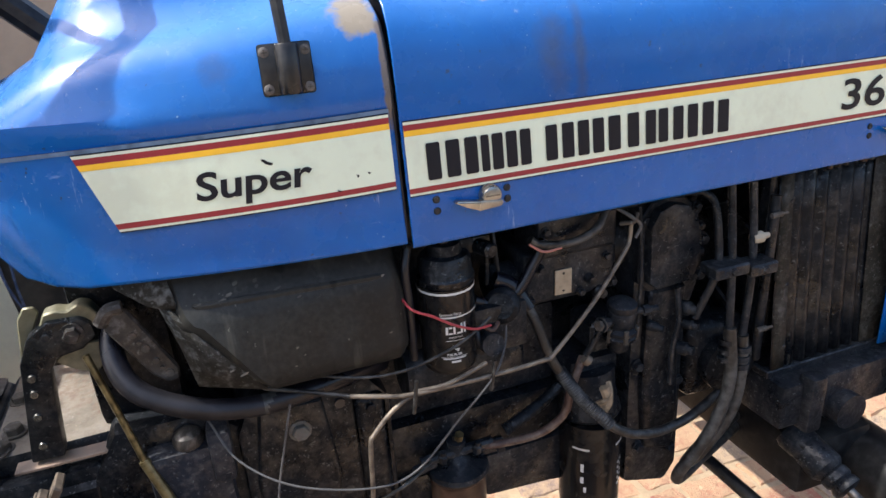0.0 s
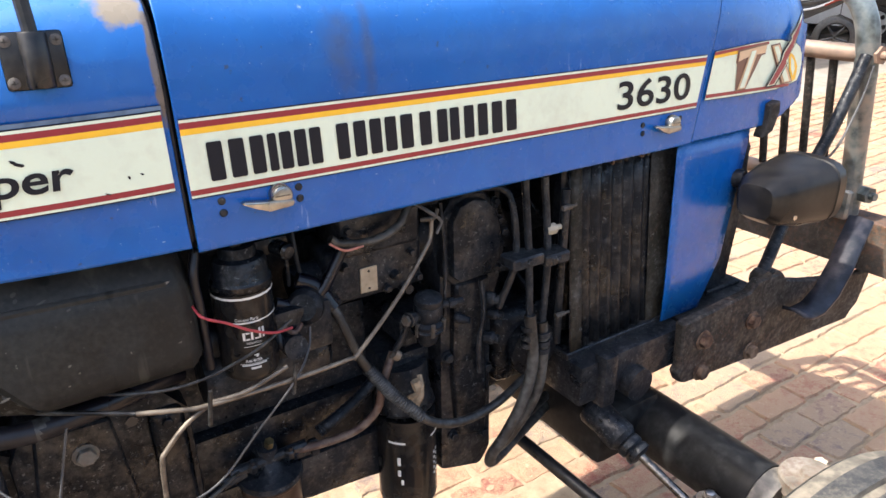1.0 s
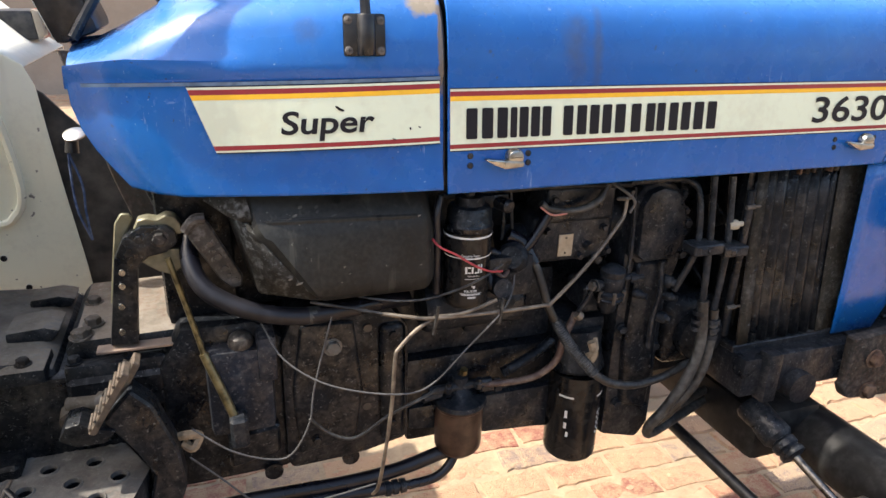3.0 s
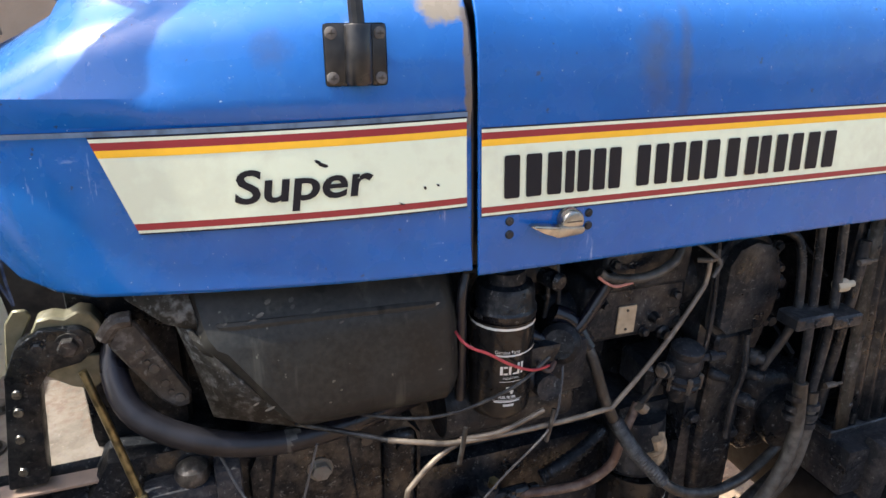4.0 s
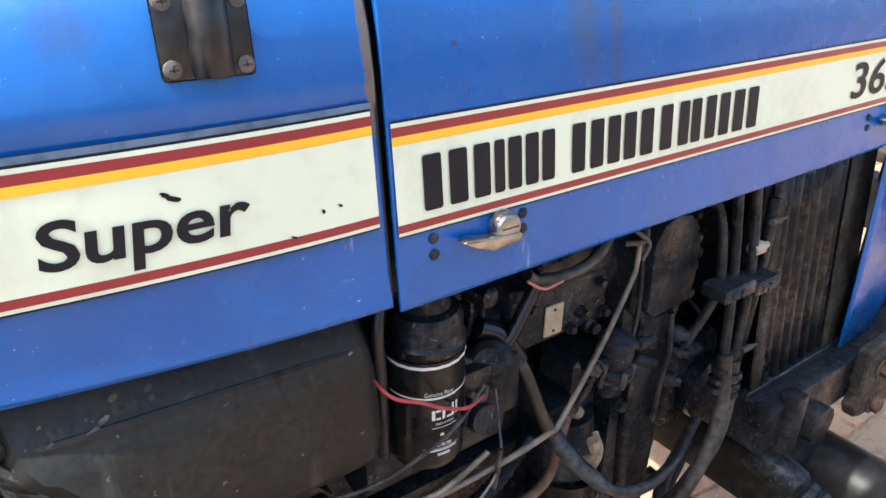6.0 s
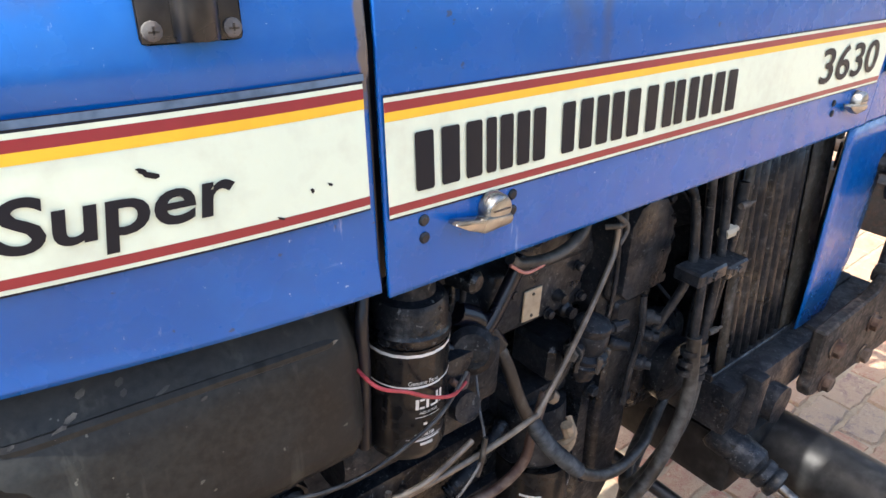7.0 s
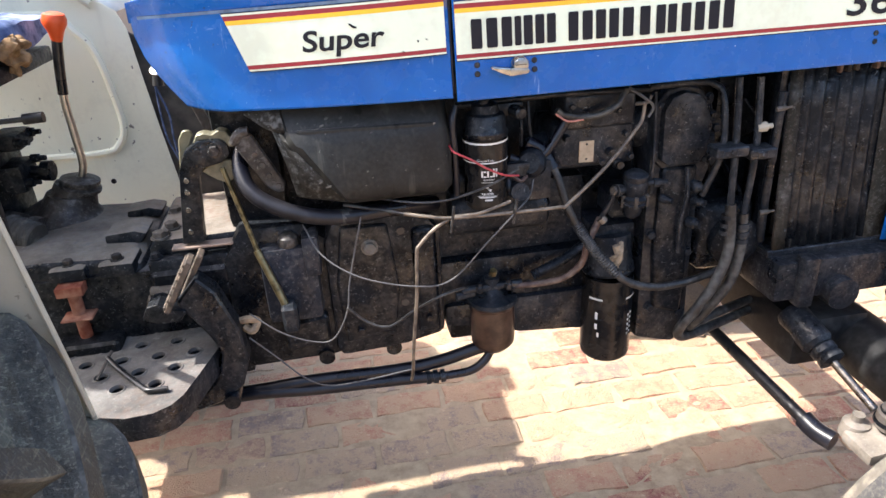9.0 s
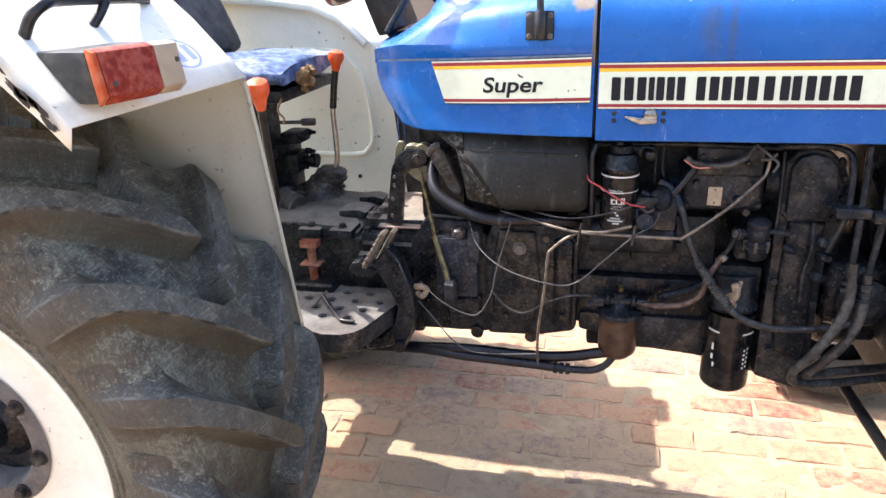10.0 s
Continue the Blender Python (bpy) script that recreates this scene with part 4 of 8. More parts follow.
# timing cover
bm = B()
prism(bm, [(0.405, 0.64), (0.50, 0.612), (0.525, 0.65), (0.52, 0.90), (0.522, 0.98), (0.538, 1.03), (0.546, 1.08), (0.543, 1.13), (0.528, 1.17), (0.50, 1.198), (0.465, 1.21), (0.43, 1.205), (0.405, 1.18)], 0.075, 0.42, 0.012, 2)
timing = part("timing_cover", bm, IRON, tractor, "black cast timing cover with bolts")
for x, z in ((0.512, 1.178), (0.536, 1.12), (0.534, 1.055), (0.418, 1.175), (0.50, 0.98), (0.418, 0.90), (0.505, 0.85), (0.43, 0.72), (0.50, 0.70)):
    bm = B()
    hexbolt(bm, (x, 0.073, z), (0, -1, 0), 0.009, 0.012)
    part("bolt", bm, IRON, timing)
bm = B()
prism(bm, [(0.416, 1.070), (0.414, 1.170), (0.428, 1.194), (0.455, 1.203), (0.484, 1.196), (0.505, 1.172), (0.516, 1.130), (0.512, 1.085), (0.500, 1.060), (0.432, 1.056)], 0.046, 0.09, 0.006, 2)
gear_cover = part("gear_cover", bm, IRON, timing, "smooth black gear cover")
bm = B()
prism(bm, [(0.406, 1.066), (0.405, 1.178), (0.424, 1.204), (0.456, 1.212), (0.492, 1.204), (0.516, 1.177), (0.527, 1.130), (0.523, 1.080), (0.508, 1.048), (0.426, 1.046)], 0.064, 0.09, 0.003)
part("cover_flange", bm, IRON, gear_cover)
for x, z in ((0.521, 1.150), (0.523, 1.105), (0.511, 1.186), (0.512, 1.060)):
    bm = B()
    hexbolt(bm, (x, 0.064, z), (0, -1, 0), 0.0062, 0.010)
    part("bolt", bm, IRON, gear_cover)
bm = B()
prism(bm, [(0.428, 1.05), (0.424, 0.86), (0.436, 0.72), (0.500, 0.70), (0.506, 0.80), (0.498, 0.92), (0.505, 1.05)], 0.058, 0.10, 0.014, 3)
part("front_casting", bm, IRON_DARK, timing)
for x, z, r in ((0.500, 1.005, 0.013), (0.506, 0.972, 0.010), (0.500, 0.925, 0.012), (0.434, 0.985, 0.009)):
    bm = B()
    lathe(bm, [(r, 0), (r, 0.016), (r * 0.7, 0.020), (r * 0.7, 0.028)], (x - 0.006, 0.060, z), (0.6, -1, 0), 12)
    part("plug", bm, IRON, timing)
bm = B()
tube(bm, [(0.475, 0.05, 1.05), (0.478, 0.045, 0.99), (0.470, 0.046, 0.93), (0.474, 0.05, 0.86)], 0.005, 8, 4)
part("drain_pipe", bm, IRON, timing)
bm = B()
lathe(bm, [(0.075, 0), (0.08, 0.012), (0.08, 0.03), (0.06, 0.034), (0.06, 0.044), (0.08, 0.048), (0.08, 0.06)], (0.57, 0.26, 0.74), (1, 0, 0), 30)
part("crank_pulley", bm, IRON_DARK, tractor)
bm = B()
lathe(bm, [(0.04, 0), (0.05, 0.02), (0.05, 0.06)], (0.56, 0.26, 1.04), (1, 0, 0), 24)
fan = part("fan", bm, IRON_DARK, tractor, "black cooling fan at rest")
for k in range(6):
    m4 = Matrix.Translation((0.635, 0.26, 1.04)) @ Matrix.Rotation(k * math.pi / 3, 4, "X") @ Matrix.Rotation(0.5, 4, "Z")
    bm = B()
    box(bm, (-0.003, -0.035, 0.03), (0.003, 0.035, 0.19), 0.001, 1, m4)
    part("fan_blade", bm, IRON_DARK, fan)

# injection pump with its maker's plate
bm = B()
box(bm, (0.200, 0.077, 1.062), (0.372, 0.20, 1.155), 0.012, 3)
box(bm, (0.222, 0.070, 1.142), (0.366, 0.17, 1.212), 0.010, 3)
lathe(bm, [(0.04, 0), (0.045, 0.015), (0.045, 0.05)], (0.38, 0.14, 1.12), (1, 0, 0), 22)
lathe(bm, [(0.03, 0), (0.03, 0.05), (0.022, 0.058)], (0.155, 0.12, 1.10), (1, 0, 0), 18)
pump = part("injection_pump", bm, IRON, tractor, "black diesel injection pump")
bm = B()
prism(bm, [(0.255, 1.075), (0.285, 1.074), (0.2855, 1.118), (0.2555, 1.118)], 0.0735, 0.0765, 0.0008)
part("maker_plate", bm, plain("yellowed_plate", (0.42, 0.33, 0.22, 1), 0.6, grain=0.15, dust=0.4, scale=90), pump, "yellowed paper plate")
for z in (1.0815, 1.1115):
    bm = B()
    lathe(bm, [(0.0022, 0), (0.0018, 0.0012)], (0.270, 0.0735, z), (0, -1, 0), 8)
    part("pin", bm, IRON_RUST, pump)
for k in range(4):
    bm = B()
    x = 0.235 + 0.042 * k
    lathe(bm, [(0.009, 0), (0.009, 0.022), (0.006, 0.024), (0.006, 0.034)], (x, 0.11, 1.21), (0, -0.2, 1), 8)
    part("union", bm, IRON, pump)
for x, z in ((0.213, 1.075), (0.303, 1.072), (0.362, 1.078), (0.235, 1.19), (0.33, 1.175), (0.35, 1.125)):
    bm = B()
    hexbolt(bm, (x, 0.076 if z < 1.14 else 0.069, z), (0, -1, 0), 0.006, 0.009)
    part("bolt", bm, IRON, pump)
for x, z, r in ((0.318, 1.092, 0.009), (0.338, 1.064, 0.011), (0.228, 1.128, 0.008)):
    bm = B()
    lathe(bm, [(r, 0), (r, 0.01), (r * 0.7, 0.014), (r * 0.7, 0.022)], (x, 0.084, z), (0, -1, 0), 14)
    part("cap_screw", bm, IRON_DARK, pump)
bm = B()
box(bm, (0.15, 0.05, 1.06), (0.20, 0.10, 1.10), 0.010, 2, None)
lathe(bm, [(0.026, 0), (0.028, 0.01), (0.028, 0.03), (0.02, 0.036)], (0.165, 0.07, 1.085), (-0.5, -0.7, 0.3), 18)
part("stop_solenoid", bm, IRON_DARK, pump)

# lift pump
bm = B()
lathe(bm, [(0.012, -0.026), (0.018, -0.020), (0.020, -0.010), (0.019, 0.0), (0.029, 0.004), (0.030, 0.010), (0.027, 0.013), (0.030, 0.016), (0.030, 0.022), (0.023, 0.027), (0.025, 0.034), (0.025, 0.052), (0.023, 0.056), (0.025, 0.060), (0.024, 0.068), (0.016, 0.074), (0.006, 0.076)], (0.366, 0.056, 0.980), (0, -0.10, 1), 26)
lift_pump = part("lift_pump", bm, IRON, tractor, "black diaphragm fuel lift pump")
for k in range(6):
    a = k * math.pi / 3 + 0.3
    bm = B()
    lathe(bm, [(0.0042, 0.002), (0.0042, 0.026), (0.003, 0.027)], (0.366 + 0.027 * math.cos(a), 0.0545 + 0.027 * math.sin(a), 0.980), (0, -0.10, 1), 6)
    part("screw", bm, CAST, lift_pump)
for name, prof, at, axis, seg in (("inlet", [(0.009, 0), (0.009, 0.016), (0.0125, 0.017), (0.0125, 0.030), (0.008, 0.031)], (0.348, 0.050, 1.018), (-1, -0.3, 0.1), 10),
                                  ("outlet", [(0.006, 0), (0.006, 0.016), (0.0095, 0.017), (0.0095, 0.028), (0.006, 0.029), (0.006, 0.044)], (0.385, 0.046, 1.028), (1, -0.15, 0), 8)):
    bm = B()
    lathe(bm, prof, at, axis, seg)
    part(name, bm, IRON, lift_pump)
bm = B()
box(bm, (0.33, 0.08, 0.94), (0.40, 0.16, 1.0), 0.008)
part("pump_foot", bm, IRON, lift_pump)
bm = B()
hexbolt(bm, (0.323, 0.042, 1.021), (-1, -0.3, 0.1), 0.0095, 0.010)
part("banjo_bolt", bm, CAST, lift_pump)

# starter and rail behind the pipes
bm = B()
lathe(bm, [(0.045, 0), (0.048, 0.006), (0.048, 0.19), (0.04, 0.198)], (0.0, 0.115, 0.985), (1, 0, 0), 26)
lathe(bm, [(0.028, 0), (0.028, 0.11)], (0.01, 0.10, 1.055), (1, 0, 0), 18)
part("starter_motor", bm, IRON, tractor, "rust-stained starter motor")
bm = B()
box(bm, (0.10, 0.04, 1.02), (0.19, 0.07, 1.10), 0.010, 2)
lathe(bm, [(0.018, 0), (0.018, 0.03)], (0.12, 0.045, 1.045), (0, -1, 0.2), 12)
part("filter_bracket", bm, IRON, tractor)


# ---- filters ----
def canister(name, base, r, h, label, rings, material=None):
    b = B()
    x, y, z = base
    lathe(b, [(r * 0.86, 0), (r * 0.97, 0.006), (r, 0.014), (r, h - 0.004), (r * 0.99, h)], base, (0, 0, 1), 40)
    ob = part(name, b, material or FILTER, tractor, label)
    for zz, w, a0, a1 in rings:
        b = B()
        n = 20
        rows = []
        for dz in (-w, w):
            rows.append([(x + (r + 0.0006) * math.cos(radians(a0 + (a1 - a0) * i / n)), y + (r + 0.0006) * math.sin(radians(a0 + (a1 - a0) * i / n)), z + zz + dz) for i in range(n + 1)])
        grid(b, rows)
        part("printed_ring", b, WHITE_INK, ob)
    return ob


def round_print(base, r, angle, z0):
    """Places print on a canister, about the angle at which it starts."""
    return lambda u, v: (base[0] + (r + 0.0008) * math.cos(radians(angle) + u / r), base[1] + (r + 0.0008) * math.sin(radians(angle) + u / r), z0 + v)


FB, FR = (0.061, 0.047, 1.022), 0.0415
fuel_filter = canister("fuel_filter", FB, FR, 0.136, "black spin-on fuel filter with white print", [(0.1315, 0.0017, 0, 360), (0.096, 0.0009, 180, 350)])
bm = B()
lathe(bm, [(0.0405, 0), (0.042, 0.004), (0.042, 0.010), (0.039, 0.014), (0.038, 0.034), (0.034, 0.041), (0.026, 0.044), (0.024, 0.058), (0.016, 0.062)], (0.062, 0.047, 1.159), (0, 0, 1), 32)
box(bm, (0.07, 0.045, 1.190), (0.135, 0.085, 1.215), 0.008, 2)
lathe(bm, [(0.012, 0), (0.012, 0.03), (0.008, 0.034)], (0.115, 0.05, 1.20), (0.3, -1, 0), 12)
lathe(bm, [(0.010, 0), (0.010, 0.014)], (0.058, 0.04, 1.215), (0, -0.2, 1), 6)
# the darker iron puts the panel's shade into the head's colour
part("filter_head", bm, IRON_DARK, fuel_filter, "black cast filter head, darkened for shade under the panel")
lettering("print", "Genuine Parts", 0.0072, round_print(FB, FR, 236, 1.1205), WHITE_INK, fuel_filter, shear=0.0, width=0.031)
lettering("print", "INDUSTRIAL", 0.0045, round_print(FB, FR, 252, 1.0845), WHITE_INK, fuel_filter, width=0.021)
lettering("print", "FUEL FILTER", 0.0052, round_print(FB, FR, 246, 1.0565), WHITE_INK, fuel_filter, bold=0.0002, width=0.022)


def bars(parent, base, r, spec):
    for a, w, z, h in spec:
        b = B()
        rows = [[(base[0] + (r + 0.0008) * math.cos(radians(a) + w * i / 5 / r), base[1] + (r + 0.0008) * math.sin(radians(a) + w * i / 5 / r), z + dz) for i in range(6)] for dz in (0, h)]
        grid(b, rows)
        part("printed_mark", b, WHITE_INK, parent)


bars(fuel_filter, FB, FR, [(246, 0.0034, 1.091, 0.012), (252, 0.0050, 1.091, 0.0026), (252, 0.0050, 1.1005, 0.0026), (261, 0.0030, 1.091, 0.012), (268, 0.0055, 1.091, 0.0026), (276, 0.0030, 1.091, 0.016), (283, 0.0030, 1.091, 0.016), (279, 0.0036, 1.096, 0.003), (236, 0.034, 1.1165, 0.0008), (246, 0.028, 1.0805, 0.0008), (262, 0.007, 1.066, 0.0016), (266, 0.003, 1.063, 0.005), (258, 0.004, 1.070, 0.0035), (234, 0.040, 1.0535, 0.0007), (238, 0.034, 1.0505, 0.0022), (254, 0.014, 1.0445, 0.0035)])

OB, OR = (0.343, 0.100, 0.602), 0.056
oil_filter = canister("oil_filter", OB, OR, 0.205, "glossy black spin-on oil filter", [(0.162, 0.0022, 205, 238), (0.162, 0.0022, 292, 330)])
bars(oil_filter, OB, OR, [(222, 0.006, 0.714, 0.018), (222, 0.006, 0.689, 0.014), (228, 0.005, 0.669, 0.012), (300, 0.005, 0.669, 0.006), (300, 0.005, 0.681, 0.006), (300, 0.005, 0.693, 0.006), (300, 0.005, 0.705, 0.006), (300, 0.005, 0.717, 0.006), (309, 0.005, 0.672, 0.006), (309, 0.005, 0.684, 0.006), (309, 0.005, 0.696, 0.006), (309, 0.005, 0.708, 0.006), (309, 0.005, 0.720, 0.006)])
bm = B()
lathe(bm, [(0.052, 0), (0.058, 0.008), (0.050, 0.05), (0.05, 0.09)], (0.343, 0.105, 0.806), (0, 0.15, 1), 26)
box(bm, (0.30, 0.10, 0.80), (0.40, 0.22, 0.92), 0.014, 2)
part("filter_mount", bm, IRON, oil_filter)
bm = B()
tube(bm, [(0.33, 0.04, 0.90), (0.335, 0.035, 0.875), (0.325, 0.04, 0.85), (0.335, 0.05, 0.84)], 0.009, 8)
tube(bm, [(0.318, 0.045, 0.865), (0.335, 0.03, 0.885), (0.345, 0.05, 0.90)], 0.005, 6)
part("rag_tie", bm, ROPE, oil_filter, "frayed cloth tied round the pipe")

BB = (0.080, 0.100, 0.668)
bm = B()
lathe(bm, [(0.030, -0.012), (0.042, 0.0), (0.047, 0.008), (0.048, 0.02), (0.048, 0.098), (0.051, 0.102), (0.051, 0.108)], BB, (0, 0, 1), 30)
lathe(bm, [(0.010, -0.022), (0.010, -0.01)], BB, (0, 0, 1), 6)
separator = part("sediment_bowl", bm, BOWL, tractor, "rust-red sediment bowl")
bm = B()
lathe(bm, [(0.053, 0.106), (0.055, 0.110), (0.053, 0.118), (0.030, 0.124), (0.020, 0.132), (0.012, 0.138), (0.012, 0.152), (0.016, 0.154), (0.016, 0.164), (0.007, 0.166), (0.007, 0.176)], BB, (0, 0, 1), 24)
lathe(bm, [(0.011, 0), (0.011, 0.03), (0.015, 0.032), (0.015, 0.045)], (0.12, 0.10, 0.798), (1, -0.1, 0.05), 6)
lathe(bm, [(0.009, 0), (0.009, 0.04)], (0.04, 0.10, 0.798), (-1, -0.2, 0), 8)
box(bm, (0.062, 0.09, 0.79), (0.10, 0.2, 0.815), 0.005)
lathe(bm, [(0.009, 0), (0.009, 0.13)], (0.015, 0.098, 0.808), (1, 0, 0.02), 10)
for x in (0.05, 0.112):
    lathe(bm, [(0.008, 0), (0.008, 0.014), (0.005, 0.016), (0.005, 0.024)], (x, 0.085, 0.808), (0, -0.2, 1), 6)
part("bowl_head", bm, IRON, separator)
bm = B()
lathe(bm, [(0.008, 0), (0.008, 0.012)], (0.080, 0.085, 0.845), (0, -0.3, 1), 6)
part("bleed_screw", bm, BRASS, separator)


# ---- pipes, hoses and wires ----
def line(name, pts, r, material, label="", seg=8, per=6, ridge=0.0, parent=None):
    b = B()
    tube(b, pts, r, seg, per, ridge)
    return part(name, b, material, parent or tractor, label, 60)


line("loose_wire", [(-0.21, 0.05, 1.052), (-0.16, 0.02, 1.050), (-0.105, -0.012, 1.046)], 0.0032, HOSE_DUSTY)
line("steel_pipe", [(-0.105, -0.012, 1.046), (-0.065, -0.022, 1.040), (-0.021, -0.028, 1.034), (0.101, -0.027, 1.030), (0.185, -0.018, 1.026), (0.205, -0.013, 1.029), (0.288, 0.010, 1.088), (0.350, 0.028, 1.148), (0.362, 0.033, 1.165), (0.366, 0.036, 1.192)], 0.0034, PIPE, "pale bent steel pipe", 10)
line("steel_pipe", [(-0.02, -0.026, 1.034), (-0.053, -0.030, 1.018), (-0.082, -0.034, 0.992), (-0.090, -0.036, 0.975), (-0.096, -0.040, 0.894), (-0.108, -0.040, 0.796), (-0.113, -0.010, 0.70), (-0.114, 0.03, 0.65)], 0.0034, PIPE, "pale bent steel pipe", 10)
line("steel_pipe", [(-0.02, -0.025, 1.036), (0.03, -0.03, 1.038), (0.09, -0.025, 1.052)], 0.0032, PIPE, "", 8)
for x, z, h in ((-0.021, 1.034, 0.024), (0.095, 1.036, 0.022)):
    line("cable_tie", [(x + 0.004, -0.034, z + h), (x, -0.036, z), (x - 0.003, -0.034, z - h * 1.1)], 0.003, HOSE_DUSTY)
line("loose_wire", [(0.157, 0.050, 1.075), (0.140, 0.020, 1.042), (0.096, -0.035, 1.033), (0.040, -0.035, 0.977), (-0.027, -0.035, 0.912), (-0.093, -0.045, 0.912), (-0.194, -0.020, 0.932), (-0.261, 0.020, 0.968), (-0.291, 0.060, 1.019)], 0.0016, WIRE_GREY, "loose grey wire")
line("loose_wire", [(-0.412, 0.02, 0.865), (-0.355, 0.000, 0.824), (-0.295, 0.000, 0.794), (-0.259, 0.000, 0.798), (-0.228, 0.000, 0.854), (-0.216, 0.010, 0.915), (-0.182, 0.020, 1.036)], 0.0016, WIRE_GREY)
line("loose_wire", [(-0.227, 0.000, 0.861), (-0.193, 0.000, 0.823), (-0.150, 0.000, 0.807), (-0.092, 0.000, 0.840), (-0.034, 0.000, 0.863), (0.021, 0.060, 0.837)], 0.0030, HOSE_DUSTY)
line("loose_wire", [(-0.421, 0.02, 0.812), (-0.374, 0.000, 0.772), (-0.328, 0.000, 0.715), (-0.281, 0.000, 0.687), (-0.207, 0.010, 0.680), (-0.113, 0.010, 0.690)], 0.0016, WIRE_GREY)
line("loose_wire", [(-0.175, 0.05, 1.066), (-0.09, 0.01, 1.058), (-0.03, -0.006, 1.060), (0.03, -0.007, 1.072), (0.070, -0.002, 1.084), (0.118, 0.020, 1.096)], 0.0022, HOSE_DUSTY)
line("red_wire", [(-0.011, 0.030, 1.154), (-0.005, 0.000, 1.147), (0.022, -0.006, 1.133), (0.051, -0.006, 1.113), (0.085, 0.002, 1.094), (0.118, 0.020, 1.083)], 0.0019, WIRE_RED, "red wire")
corr = line("wrapped_hose", [(0.174, 0.070, 1.115), (0.202, 0.050, 1.064), (0.226, 0.030, 0.986), (0.272, 0.020, 0.910), (0.328, 0.000, 0.845), (0.386, -0.010, 0.821), (0.466, 0.000, 0.815), (0.547, 0.030, 0.812), (0.629, 0.060, 0.822)], 0.0082, HOSE_DUSTY, "dusty rubber hose with wire sleeve", 10)
line("wire_sleeve", [(0.236, 0.027, 0.968), (0.272, 0.020, 0.910), (0.320, 0.002, 0.852)], 0.0092, HOSE_DUSTY, "", 10, 26, 0.0026, corr)
line("elbow", [(0.150, 0.075, 1.128), (0.176, 0.068, 1.112), (0.196, 0.054, 1.076)], 0.0135, RUBBER, "", 12, 6, 0, corr)
line("brown_hose", [(0.300, 0.060, 0.958), (0.272, 0.050, 0.909), (0.261, 0.050, 0.865), (0.229, 0.060, 0.831), (0.185, 0.075, 0.815), (0.123, 0.100, 0.803)], 0.0072, HOSE_BROWN, "brown rubber fuel hose", 10)
line("hose_clip", [(0.296, 0.05, 0.962), (0.304, 0.048, 0.954)], 0.0095, PIPE, "worn hose clip")
line("steel_pipe", [(0.30, 0.052, 0.965), (0.312, 0.046, 0.99), (0.320, 0.043, 1.018)], 0.0055, IRON)
line("ribbed_pipe", [(0.17, 0.10, 0.822), (0.20, 0.10, 0.835), (0.25, 0.11, 0.85), (0.29, 0.12, 0.87)], 0.010, IRON, "", 10, 10, 0.002)
line("suction_hose", [(-0.381, 0.150, 1.170), (-0.391, 0.110, 1.125), (-0.369, 0.070, 1.083), (-0.303, 0.050, 1.048), (-0.222, 0.046, 1.030), (-0.125, 0.060, 1.029), (-0.028, 0.120, 1.006)], 0.0150, RUBBER, "thick black rubber hose", 14)
line("hose_band", [(-0.216, 0.0465, 1.0295), (-0.195, 0.048, 1.029)], 0.0153, HOSE_DUSTY, "", 14)
under = line("underside_hose", [(0.066, 0.100, 0.660), (0.038, 0.100, 0.655), (-0.040, 0.100, 0.637), (-0.142, 0.100, 0.629), (-0.315, 0.100, 0.634), (-0.462, 0.110, 0.622), (-0.70, 0.13, 0.612)], 0.0145, RUBBER, "black hose running under the tractor", 12)
line("underside_hose", [(0.076, 0.095, 0.655), (0.055, 0.085, 0.630), (0.025, 0.080, 0.614), (-0.019, 0.080, 0.610), (-0.060, 0.080, 0.611)], 0.0098, RUBBER, "", 10)
line("underside_hose", [(-0.06, 0.080, 0.611), (-0.144, 0.086, 0.612), (-0.317, 0.090, 0.616), (-0.460, 0.10, 0.620), (-0.70, 0.12, 0.60)], 0.0125, RUBBER, "", 10)
bm = B()
for x in (-0.078, -0.062, -0.046):
    lathe(bm, [(0.015, 0), (0.015, 0.010)], (x, 0.080, 0.611), (1, 0, 0), 12)
part("hose_clip", bm, IRON, under)
line("steel_pipe", [(0.385, 0.060, 1.215), (0.47, 0.052, 1.219), (0.510, 0.044, 1.212), (0.524, 0.032, 1.188), (0.526, 0.018, 1.108), (0.521, 0.020, 1.064), (0.508, 0.040, 0.99)], 0.0066, IRON, "", 10)
line("steel_pipe", [(0.01, 0.06, 1.214), (0.2, 0.06, 1.218), (0.39, 0.060, 1.211)], 0.0058, IRON_DARK)
